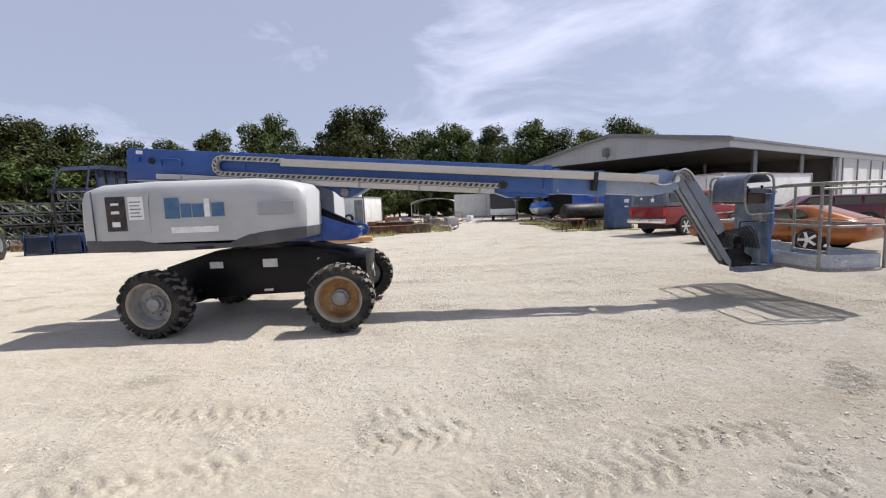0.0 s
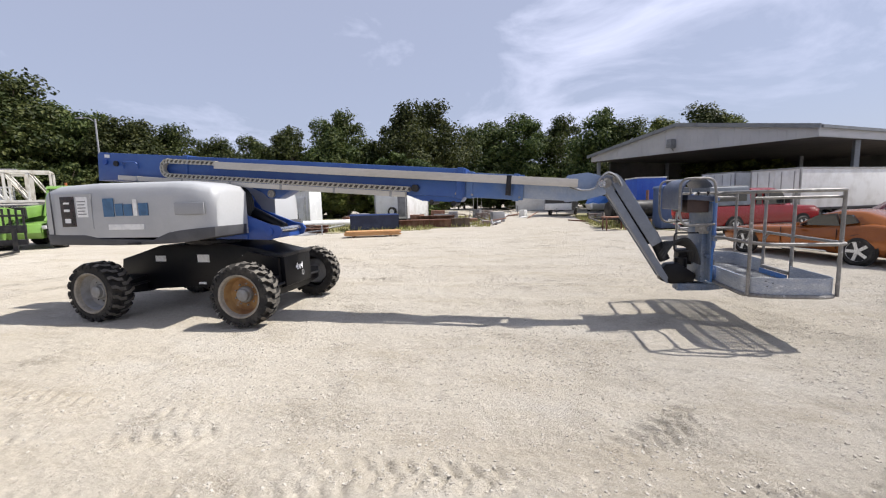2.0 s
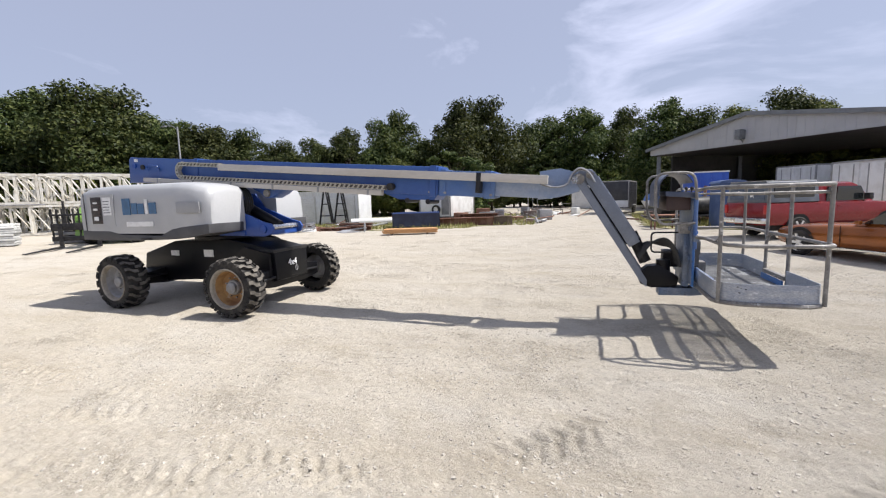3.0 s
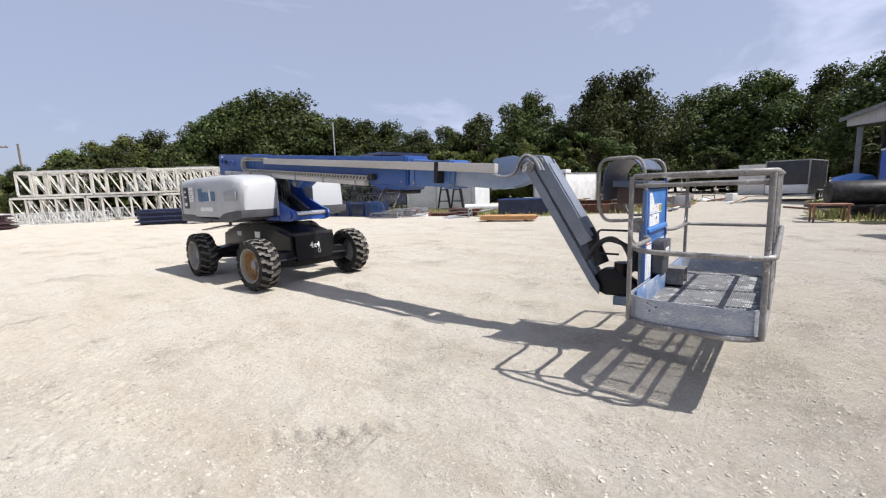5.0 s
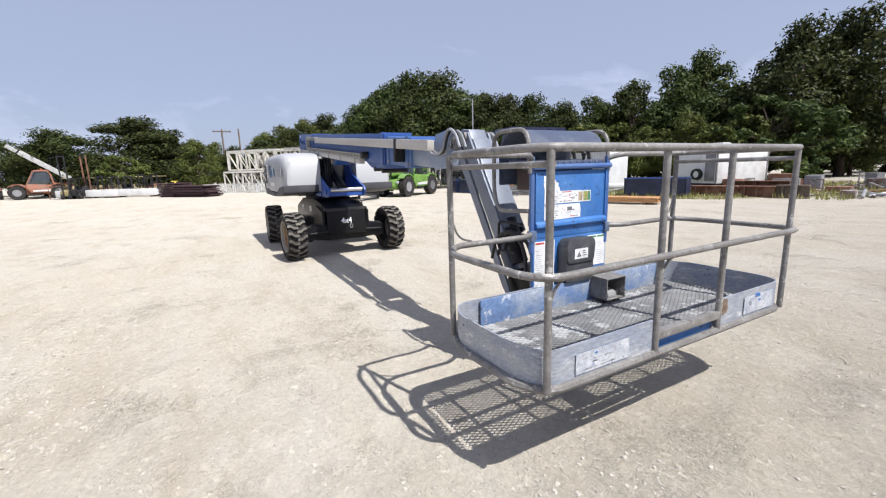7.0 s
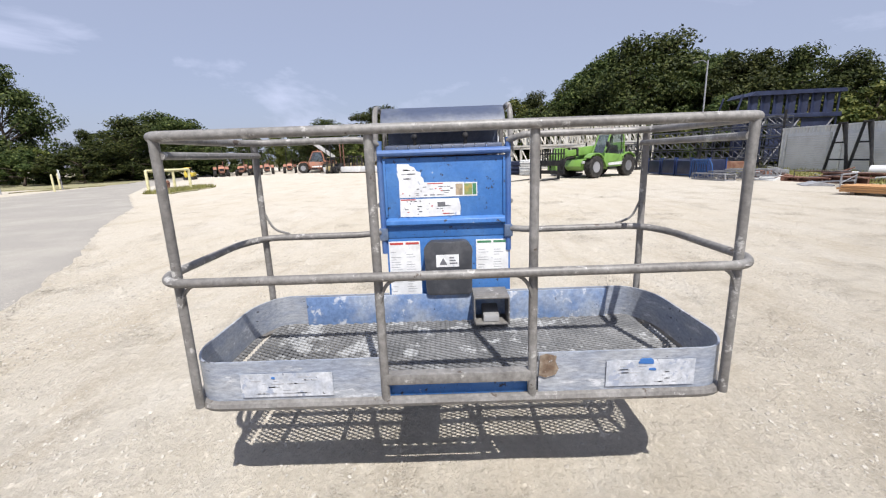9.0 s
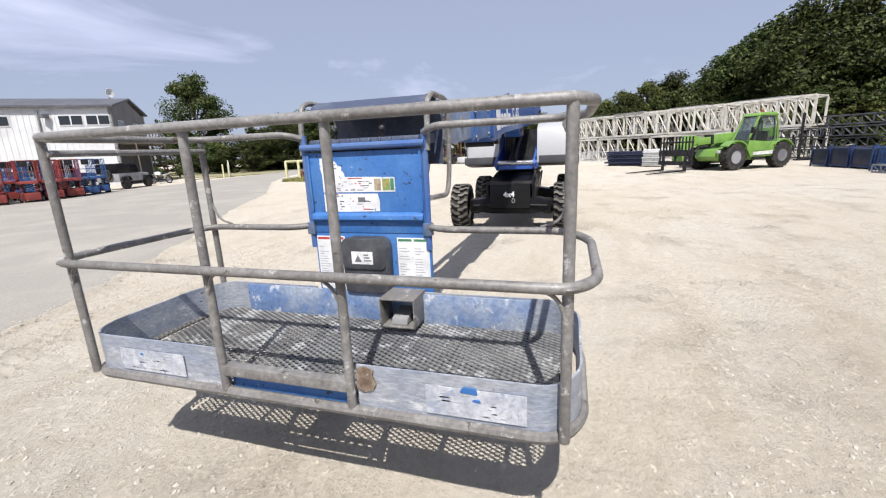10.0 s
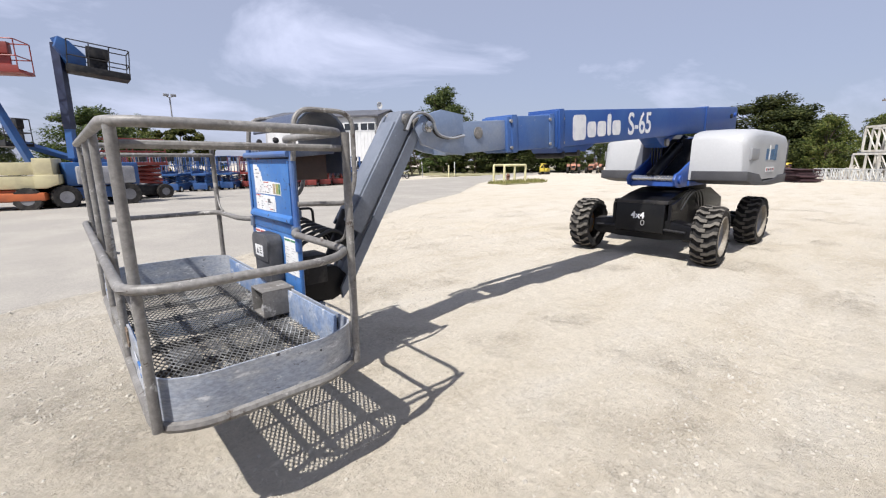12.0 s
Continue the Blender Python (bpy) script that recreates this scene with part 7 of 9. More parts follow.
boat(9.2, 37.5, 70, "white boat under a blue cover on a trailer")
tank = thing("tank_trailer", "dark steel tank smoker on a trailer", "trailer", at(9.2, 26.6, 0, 20))
part("tank", lathe(B(), [(0.0, -1.5), (0.42, -1.45), (0.5, -1.3), (0.5, 1.3), (0.42, 1.45), (0.0, 1.5)], 20, Matrix.Translation((0.6, 0, 1.05)) @ rz(90)), "black_steel", tank)
part("chimney", tube(B(), [(1.6, 0, 1.5), (1.6, 0, 2.1)], 0.08, 8), "rusty", tank)
part("frame", box(B(), -1.4, 2.4, -0.6, 0.6, 0.48, 0.58, 0.01), "black_steel", tank)
for sg in (-1, 1):
    part("wheel", lathe(B(), [(0.0, -0.09), (0.3, -0.09), (0.3, 0.09), (0.0, 0.09)], 18, at(0.6, sg * 0.75, 0.3)), "rubber", tank)
tb = thing("bench_table", "small rusty steel bench on the grass", "table", at(8.4, 24.6, 0, 10))
part("tabletop", box(B(), -0.6, 0.6, -0.35, 0.35, 0.66, 0.72, 0.01), "rusty", tb)
for sx in (-0.5, 0.5):
    for sy in (-0.28, 0.28):
        part("leg", box(B(), sx - 0.03, sx + 0.03, sy - 0.03, sy + 0.03, 0, 0.66), "rusty", tb)
hut = thing("portable_hut", "faded blue upright site hut with a white mark", "hut", at(11.15, 25.0, 0, 8))
hb = part("body", box(B(), -0.55, 0.55, -0.55, 0.55, 0.08, 2.15, 0.03), "hut_blue", hut)
part("roof", prism(B(), [(-0.6, 2.15), (0.6, 2.15), (0.5, 2.26), (0.0, 2.32), (-0.5, 2.26)], -0.6, 0.6, bevel=0.01), "hut_blue", hut)
part("base", box(B(), -0.58, 0.58, -0.58, 0.58, 0.0, 0.1, 0.01), "black_steel", hut)
part("door", box(B(), -0.36, 0.36, -0.575, -0.55, 0.16, 2.0, 0.01), "hut_blue", hut)
for x0, x1, z0, z1 in ((0.05, 0.34, 1.52, 1.72), (0.08, 0.30, 1.26, 1.34)):
    part("mark", box(B(), x0, x1, -0.58, -0.574, z0, z1), "paper", hb)
bc = thing("box_truck_body", "bright blue box body with a white stripe on blocks", "truck body", at(10.5, 28.7, 0, 4))
cb = part("body", box(B(), 0.0, 1.7, 0.0, 2.3, 0.75, 2.88, 0.03), "body_blue", bc)
part("stripe", box(B(), 0.0, 1.7, -0.006, 0.0, 1.34, 1.46), "white_metal", cb)
part("roof_trim", box(B(), -0.03, 1.73, -0.03, 2.33, 2.84, 2.91, 0.01), "white_metal", cb)
for k in range(3):
    part("side_rib", box(B(), 0.3 + 0.54 * k, 0.33 + 0.54 * k, -0.012, 0.0, 0.8, 2.8), "body_blue", cb)
part("underframe", box(B(), 0.1, 1.6, 0.5, 1.8, 0.35, 0.75, 0.01), "black_steel", bc)
for xx in (0.2, 1.2):
    for yy in (0.4, 1.7):
        part("block", box(B(), xx, xx + 0.3, yy, yy + 0.3, 0.0, 0.40, 0.01), "timber", bc)


# ---- telehandlers ----
def big_wheel(parent, x, y, r, out, w, rim="white_metal"):
    m = at(x, y, r) @ Matrix.Diagonal((1, out, 1, 1))
    ty = part("wheel", lathe(B(), [(r * 0.5, -w / 2), (r * 0.92, -w / 2), (r * 0.96, -w / 2 + 0.05), (r * 0.96, w / 2 - 0.05), (r * 0.92, w / 2), (r * 0.5, w / 2)], 28, m, True), "rubber", parent)
    bm = B()
    for k in range(18):
        for sg in (-1, 1):
            a = 2 * math.pi * (k + 0.25 * sg) / 18
            box(bm, r * 0.93, r, -w * 0.25, w * 0.25, -0.035, 0.035, 0, m @ Matrix.Rotation(a, 4, "Y") @ Matrix.Translation((0, sg * w * 0.24, 0)) @ Matrix.Rotation(0.5 * sg, 4, "X"))
    part("tread", bm, "rubber", ty)
    part("rim", lathe(B(), [(r * 0.52, w / 2 - 0.02), (r * 0.48, w / 2 - 0.1), (r * 0.2, w / 2 - 0.16), (r * 0.18, w / 2 - 0.04), (0.0, w / 2 - 0.03)], 24, m), rim, ty)
    return ty


def telehandler(x, y, yaw, paint, label, boom_up=0.0, forks=True, detail=True):
    """Near front wheel's contact at the origin, nose along +x, body to its right, cab on its left."""
    t = thing("telehandler", label, "telehandler", at(x, y, 0, yaw) @ Matrix.Diagonal((1.1, -1.1, 1.1, 1)))
    W = 2.3
    for xx in (0.0, -2.95):
        for sg, yy in ((-1, 0.0), (1, W - 0.4)):
            big_wheel(t, xx, yy, 0.64, -1 if sg < 0 else 1, 0.42, "plain_gray")
    ch = part("chassis", prism(B(), [(-4.3, 0.75), (-3.9, 0.45), (0.5, 0.45), (0.75, 0.7), (0.6, 1.05), (-0.8, 1.15), (-2.4, 1.05), (-4.2, 1.25)], 0.35, W - 0.75, bevel=0.03), paint, t)
    part("engine_cover", prism(B(), [(-3.9, 1.0), (-0.4, 1.0), (-0.6, 1.45), (-3.6, 1.55), (-4.1, 1.4)], W - 0.8, W - 0.1, bevel=0.05), paint, ch)
    for xx in (0.0, -2.95):
        for yy in (0.0, W - 0.4):
            arc_pts = [(xx + 0.80 * math.cos(a), 0.66 + 0.78 * math.sin(a)) for a in np.linspace(2.5, 0.75, 9)]
            part("mudguard", prism(B(), arc_pts + [(px * 0.985 + xx * 0.015, pz - 0.05) for px, pz in arc_pts[::-1]], yy - 0.2, yy + 0.26), paint, ch)
    # cab
    cab = part("cab_frame", prism(B(), [(-2.5, 0.62), (-1.0, 0.58), (-0.72, 1.0), (-0.80, 1.42), (-2.6, 1.30)], -0.12, 0.78, bevel=0.04), paint, ch)
    part("step", box(B(), -1.75, -1.05, -0.2, -0.1, 0.5, 0.62, 0.02), "black_steel", cab)
    for pts in ([(-2.62, 1.3), (-2.50, 2.3), (-2.32, 2.62)], [(-0.72, 1.38), (-0.98, 1.9), (-1.32, 2.62)]):
        for yy in (-0.08, 0.74):
            part("cab_post", tube(B(), [(px, yy, pz) for px, pz in pts], 0.05, 6), paint, cab)
    part("cab_roof", prism(B(), [(-2.5, 2.58), (-1.2, 2.58), (-1.35, 2.70), (-1.7, 2.74), (-2.3, 2.73)], -0.14, 0.82, bevel=0.04), paint, cab)
    for yy in (-0.07, 0.73):
        part("cab_glass", prism(B(), [(-2.50, 1.36), (-0.80, 1.42), (-1.34, 2.57), (-2.34, 2.57)], yy - 0.004, yy + 0.004), "cab_glass", cab)
        part("door_frame", tube(B(), fillet([(-1.0, yy - 0.03, 1.42), (-1.45, yy - 0.03, 2.5), (-2.25, yy - 0.03, 2.5), (-2.35, yy - 0.03, 1.5), (-1.9, yy - 0.03, 0.9), (-1.1, yy - 0.03, 0.9)], 0.12), 0.025, 6), "black_steel", cab)
    part("windscreen", prism(B(), [(-0.76, 1.44), (-0.74, 1.44), (-1.30, 2.57), (-1.32, 2.57)], -0.03, 0.71), "cab_glass", cab)
    part("seat", box(B(), -2.2, -1.75, 0.12, 0.6, 0.95, 1.15, 0.05), "black_steel", cab)
    part("seat_back", box(B(), -2.3, -2.15, 0.14, 0.58, 1.1, 1.85, 0.05), "black_steel", cab)
    part("steering_wheel", tube(B(), [(-1.35 + 0.06 * math.cos(q), 0.36 + 0.2 * math.sin(q), 1.55 + 0.17 * math.cos(q)) for q in np.linspace(0, 6.283, 15)], 0.016, 5), "black_steel", cab)
    part("dashboard", box(B(), -1.15, -0.9, 0.05, 0.65, 1.0, 1.42, 0.04), "black_steel", cab)
    part("mirror", box(B(), -0.70, -0.62, -0.42, -0.26, 1.75, 2.05, 0.02), "black_steel", cab)
    part("beacon", tube(B(), [(-1.9, 0.3, 2.73), (-1.9, 0.3, 2.88)], 0.06, 8), "lift_orange", cab)
    part("side_panel", prism(B(), [(-2.5, 0.72), (-1.1, 0.70), (-1.1, 0.84), (-2.5, 0.90)], -0.15, -0.11), "scrap_white", cab)
    # telescopic arm
    a = radians(boom_up)
    tilt = Matrix.Rotation(radians(4 if not boom_up else 0), 4, "Y")
    bm_m = Matrix.Translation((-3.9, W / 2 - 0.05, 1.85)) @ Matrix.Rotation(-a, 4, "Y")
    arm = part("arm", box(B(), 0, 4.3, -0.2, 0.2, -0.25, 0.2, 0.02, bm_m @ tilt), "scrap_white" if boom_up else paint, t)
    part("arm_inner", box(B(), 4.2, 5.2, -0.15, 0.15, -0.22, 0.12, 0.02, bm_m @ tilt), "scrap_white" if boom_up else paint, arm)
    part("arm_band", box(B(), 4.22, 4.34, -0.22, 0.22, -0.27, 0.22, 0.01, bm_m @ tilt), "black_steel", arm)
    part("lift_cylinder", tube(B(), [bm_m @ Vector((0.7, 0, -0.9)) if boom_up else (-2.6, W / 2 - 0.05, 0.9), bm_m @ Vector((2.2, 0, -0.2))], 0.07, 8), "black_steel", arm)
    for k in range(3):
        part("hose", tube(B(), [bm_m @ tilt @ Vector((0.3, 0.22, 0.1 - 0.06 * k)), bm_m @ tilt @ Vector((2.5, 0.23, 0.02 - 0.06 * k)), bm_m @ tilt @ Vector((4.4, 0.22, 0.08 - 0.06 * k))], 0.018, 5), "black_steel", arm)
    if forks:
        hx = 2.35
        part("arm_head", prism(B(), [(1.2, 1.72), (1.8, 1.78), (2.25, 1.35), (2.4, 0.5), (2.3, 0.35), (2.0, 0.45), (1.9, 1.1), (1.2, 1.4)], W / 2 - 0.28, W / 2 + 0.18, bevel=0.03), paint, arm)
        part("tilt_cylinder", tube(B(), [(1.35, W / 2 + 0.25, 1.45), (2.3, W / 2 + 0.25, 0.8)], 0.06, 8), "black_steel", arm)
        for z0, z1 in ((0.35, 0.55), (0.80, 1.10), (1.42, 1.50)):
            part("carriage_bar", box(B(), hx, hx + 0.1, W / 2 - 1.1, W / 2 + 1.0, z0, z1, 0.01), "black_steel", arm)
        for k in range(11):
            part("guard_bar", box(B(), hx + 0.02, hx + 0.07, W / 2 - 1.08 + 0.2 * k, W / 2 - 1.02 + 0.2 * k, 0.4 if k in (0, 5, 10) else 1.05, 1.72), "black_steel", arm)
        for yy in (W / 2 - 0.75, W / 2 + 0.65):
            part("fork", prism(B(), [(hx + 0.08, 1.0), (hx + 0.14, 1.0), (hx + 0.16, 0.14), (hx + 2.3, 0.06), (hx + 2.3, 0.03), (hx + 0.08, 0.06)], yy - 0.07, yy + 0.07), "black_steel", arm)
    for yy in (-0.1, W - 0.2):
        part("headlamp", box(B(), 0.62, 0.72, yy + 0.25, yy + 0.4, 0.85, 1.0, 0.02), "lens", ch)
    return t


YG = math.degrees(math.atan2(-2.8, 1.75))
telehandler(-18.15, 17.15, YG, "lime", "bright lime green telehandler with lowered forks")
telehandler(-50.5, -11.9, -80, "dusty_orange", "dusty orange telehandler with a white arm raised", 38, False)


def tractor(x, y, yaw):
    """Low utility tractor with a roll bar, nose along +x."""
    c = thing("tractor", "dusty orange tractor with a dark roll bar", "tractor", at(x, y, 0, yaw), "orange tractors in a row")
    for xx, r, w in ((-0.75, 0.6, 0.36), (1.0, 0.42, 0.28)):
        for sg in (-1, 1):
            big_wheel(c, xx, sg * 0.78, r, sg, w, "old_tan")
    ch = part("chassis", box(B(), -1.1, 1.3, -0.35, 0.35, 0.4, 0.75, 0.03), "black_steel", c)
    part("bonnet", prism(B(), [(0.1, 0.7), (1.5, 0.7), (1.55, 1.05), (1.4, 1.25), (0.1, 1.35)], -0.36, 0.36, bevel=0.05), "dusty_orange", ch)
    part("grille", box(B(), 1.53, 1.57, -0.28, 0.28, 0.75, 1.05, 0.01), "black_steel", ch)
    for sg in (-1, 1):
        part("mudguard", prism(B(), [(-1.4, 1.0), (-1.1, 1.3), (-0.4, 1.3), (-0.1, 0.95), (-0.2, 0.92), (-0.45, 1.22), (-1.05, 1.22), (-1.3, 0.95)], sg * 0.72 - 0.2, sg * 0.72 + 0.2), "dusty_orange", ch)
        part("roll_bar", tube(B(), [(-1.0, sg * 0.42, 0.8), (-1.05, sg * 0.42, 3.4)], 0.05, 6), "black_steel", ch)
    part("roll_bar_top", tube(B(), [(-1.05, -0.42, 3.4), (-1.05, 0.42, 3.4)], 0.05, 6), "black_steel", ch)
    part("seat", prism(B(), [(-0.75, 1.0), (-0.3, 1.0), (-0.3, 1.1), (-0.66, 1.12), (-0.75, 1.5), (-0.85, 1.5)], -0.24, 0.24, bevel=0.02), "dusty_orange", ch)
    part("steering_column", tube(B(), [(0.15, 0, 1.3), (-0.08, 0, 1.52)], 0.025, 6), "black_steel", ch)
    part("exhaust", tube(B(), [(0.9, 0.25, 1.25), (0.9, 0.25, 2.0)], 0.035, 6), "rusty", ch)
    part("front_weight", box(B(), 1.55, 1.85, -0.3, 0.3, 0.5, 0.75, 0.02), "rusty", ch)
    return c


for x, y, yaw in ((-48.4, -22.3, 30), (-50.0, -19.9, 12), (-52.0, -17.6, 24), (-54.5, -15.2, 18)):
    tractor(x, y, yaw)
for x, y, yaw in ((-41, -22.2, 10), (-50.6, 2.0, -10)):
    mc = thing("compact_excavator", "small yellow excavator parked by the road", "excavator", at(x, y, 0, yaw) @ Matrix.Diagonal((0.7, 0.7, 0.62, 1)))
    for sg in (-0.6, 0.6):
        part("crawler_track", prism(B(), [(p.x, p.z) for p in fillet([(-0.9, 0, 0), (0.9, 0, 0), (0.9, 0, 0.5), (-0.9, 0, 0.5)], 0.24, 4, True)], sg - 0.18, sg + 0.18), "rubber", mc)
    part("house", box(B(), -0.9, 0.6, -0.7, 0.7, 0.6, 1.3, 0.06), "yellow", mc)
    cabp = part("cab", box(B(), -0.3, 0.6, -0.6, 0.2, 1.3, 2.3, 0.05), "yellow", mc)
    part("cab_glass", box(B(), -0.2, 0.615, -0.615, 0.215, 1.4, 2.15), "dark_glass", cabp)
    part("arm", tube(B(), [(0.6, 0.3, 1.0), (1.7, 0.3, 2.2), (2.6, 0.3, 1.5), (2.5, 0.3, 0.4)], 0.12, 6), "yellow", mc)
    part("bucket", box(B(), 2.2, 2.7, 0.0, 0.6, 0.05, 0.5, 0.05), "black_steel", mc)


# old machines in a row before the far trees
ro = random.Random(44)
for k in range(9):
    ox, oy = -46.0 - 0.15 * k + ro.uniform(-0.8, 0.8), -6.9 + 0.95 * k
    om = thing("old_machine", "dusty tan and black forklift truck in a row", "forklift", at(ox, oy, 0, ro.uniform(-30, 30)), "old machines in a row")
    ob = part("body", prism(B(), [(-1.0, 0.3), (0.8, 0.3), (0.8, 0.8), (-0.2, 0.9), (-0.4, 1.25), (-1.1, 1.2)], -0.52, 0.52, bevel=0.05), ("old_tan", "black_steel", "old_tan", "rusty")[k % 4], om)
    for xx in (-0.7, 0.6):
        for sg in (-0.42, 0.42):
            part("wheel", lathe(B(), [(0.0, -0.1), (0.3, -0.1), (0.3, 0.1), (0.0, 0.1)], 14, at(xx, sg, 0.3)), "rubber", om)
    for xx in (-0.8, 0.55):
        for sg in (-0.38, 0.38):
            part("guard_post", tube(B(), [(xx, sg, 0.8), (xx * 0.8, sg, 2.0)], 0.035, 5), "black_steel", ob)
    part("overhead_guard", box(B(), -0.75, 0.5, -0.42, 0.42, 1.98, 2.05, 0.01), ("old_tan", "black_steel")[k % 2], ob)
    tall = 4.2 if k in (0, 2) else ro.uniform(1.9, 2.5)
    for sg in (-0.25, 0.25):
        part("mast_rail", box(B(), 0.85, 0.95, sg - 0.05, sg + 0.05, 0.1, tall), "rusty" if k == 2 else "black_steel", om)
    part("mast_tie", box(B(), 0.86, 0.94, -0.25, 0.25, tall - 0.15, tall - 0.03), "black_steel", om)


# ---- lattice sections and racks ----
def lattice(name, x, y, z, yaw, length, h, w, bays, material, label, category, group, r=0.055, memo={}):
    """Box lattice: four chords, posts and diagonals on each side."""
    key = (length, h, w, bays, material, r)
    t = thing(name, label, category, at(x, y, z, yaw), group)
    if key not in memo:
        meshes = []
        for yy in (0, w):
            for zz in (0, h):
                meshes.append(("chord", box(B(), 0, length, yy - r, yy + r, zz - r, zz + r)))
        split = r > 0.031
        for yy in (0, w):
            bm = B()
            for k in range(bays + 1):
                xx = length * k / bays
                box(bm, xx - r * 0.8, xx + r * 0.8, yy - r * 0.7, yy + r * 0.7, r, h - r)
                if split:
                    meshes.append(("upright", bm))
                    bm = B()
                if k < bays:
                    a, b = ((xx, yy, 0), (xx + length / bays, yy, h)) if k % 2 and not split else ((xx, yy, h), (xx + length / bays, yy, 0))
                    tube(bm, [a, b], r * 0.62, 5)
                    if split:
                        meshes.append(("diagonal", bm))
                        bm = B()
            if not split:
                meshes.append(("side_bracing", bm))
        for zz in (0, h):
            bm = B()
            for k in range(bays + 1):
                xx = length * k / bays
                box(bm, xx - r * 0.6, xx + r * 0.6, r, w - r, zz - r * 0.6, zz + r * 0.6)
                if split:
                    meshes.append(("crossbar", bm))
                    bm = B()
                if k < bays:
                    tube(bm, [(xx, 0, zz), (xx + length / bays, w, zz)], r * 0.5, 5)
                    if split:
                        meshes.append(("cross_diagonal", bm))
                        bm = B()
            if not split:
                meshes.append(("cross_bracing", bm))
        memo[key] = []
        for nm, bm in meshes:
            me = bpy.data.meshes.new(nm)
            bm.to_mesh(me)
            bm.free()
            me.materials.append(M[material])
            memo[key].append((nm, me))
    for nm, me in memo[key]:
        o = new(nm, me)
        o.parent = t
    return t


TD = Vector((15.2, 17.0, 0)).normalized()
TY = math.degrees(math.atan2(TD.y, TD.x))
rw = random.Random(5)
for row in range(2):
    off = Vector((-TD.y, TD.x, 0)) * (2.6 * row)
    for tier in range(2):
        for k in range(4):
            p = Vector((-46.6, 7.0, 0)) + TD * (6.15 * k + (1.8 if tier and row == 0 else 0) - (1.2 if tier else 0) + rw.uniform(-0.2, 0.2)) + off
            lattice("mast_section", p.x, p.y, 0.12 + 2.32 * tier, TY + rw.uniform(-0.8, 0.8), 6.0, 2.08, 2.1, 5, "truss_white", "white painted steel crane mast section, stacked", "crane section", "stacked crane mast sections", 0.085)
for k in range(9):
    tier = k % 2
    p = Vector((-46.4, 7.0, 0)) + TD * (2.75 * k + rw.uniform(-0.3, 0.3)) + Vector((-TD.y, TD.x, 0)) * rw.uniform(-0.1, 0.5)
    pl = thing("deck_plank", "weathered gray plank lying on the mast sections", "plank", at(p.x, p.y, 2.32 + 2.32 * tier, TY + rw.uniform(-3, 3)), "planks on the mast sections")
    part("board", box(B(), 0, rw.uniform(2.4, 4.2), 0.0, 0.5, -0.03, 0.05, 0.01), "plain_gray", pl)
for k in range(14):
    p = Vector((-46.0, 7.3, 0)) + TD * rw.uniform(0, 22) + Vector((-TD.y, TD.x, 0)) * rw.uniform(0.3, 1.5)
    lattice("inner_frame", p.x, p.y, 0.2 + (2.32 if k % 2 else 0), TY + rw.uniform(-25, 25), 1.5, 0.9 if k % 3 else 1.5, 0.7, 3, "scrap_white" if k % 3 else "truss_white", "white lattice frame stowed inside a mast section", "steel frame", "stowed lattice frames", 0.04)
for k in range(5):
    p = Vector((-46.0, 6.0, 0)) + TD * (5.6 * k)
    sk = thing("timber_skid", "gray timber skid under the mast sections", "timber", at(p.x, p.y, 0, TY), "skids under mast sections")
    part("beam", box(B(), 0, 0.3, -0.2, 5.6, -0.02, 0.1), "wood_pole", sk)
# small parts before the stack
for k in range(7):
    p = Vector((-44.5, 5.4, 0)) + TD * (1.3 * k) - Vector((-TD.y, TD.x, 0)) * 0.9
    lattice("lattice_box", p.x, p.y, 0.02 + 0.02 * (k % 2), TY + rw.uniform(-12, 12), 1.5, 0.9, 0.7, 3, "scrap_white", "small white lattice frame lying by the stack", "steel frame", "loose lattice frames", 0.035)

# dark aluminium truss racks at the wood's edge
RD = Vector((10.5, 8.2, 0)).normalized()
RY = math.degrees(math.atan2(RD.y, RD.x))
for tier in range(5):
    for k in range(3):
        p = Vector((-31.0, 21.5, 0)) + RD * (4.9 * k + rw.uniform(-0.5, 0.35)) + Vector((-RD.y, RD.x, 0)) * rw.uniform(-0.12, 0.2)
        if tier > 2 + k:
            continue
        lattice("stage_truss", p.x, p.y, 0.15 + 0.72 * tier, RY + rw.uniform(-2.2, 2.2), 4.7, 0.55, 1.3, 8, "truss_dark", "dull gray aluminium truss in a stack", "truss", "stacked aluminium trusses", 0.032)
for k in range(4):
    p = Vector((-31.2, 21.0, 0)) + RD * (4.9 * k)
    rk = thing("storage_rack", "dark steel rack upright", "rack", at(p.x, p.y, 0, RY), "truss rack uprights")
    part("post", box(B(), -0.06, 0.06, -0.06, 0.06, 0, (2.5, 3.2, 3.7, 3.9)[k]), "black_steel", rk)
    part("foot", box(B(), -0.2, 0.2, -0.2, 1.6, 0, 0.1), "black_steel", rk)


def stack(name, x, y, yaw, length, width, layers, t, material, label, category, rag=0.06, seed=1, gap=0.02):
    """A pile of flat panels or beams, each a part."""
    r = random.Random(seed)
    s = thing(name, label, category, at(x, y, 0, yaw))
    for k in range(layers):
        dx, dy = r.uniform(-rag, rag), r.uniform(-rag, rag)
        part("panel", box(B(), dx, length + dx, dy, width + dy, 0.05 + (t + gap) * k, 0.05 + (t + gap) * k + t, min(0.015, t * 0.2)), material, s)
    for xx in (0.15, length - 0.35):
        part("bearer", box(B(), xx, xx + 0.2, 0.05, width - 0.05, 0.0, 0.06), "wood_pole", s)
    return s


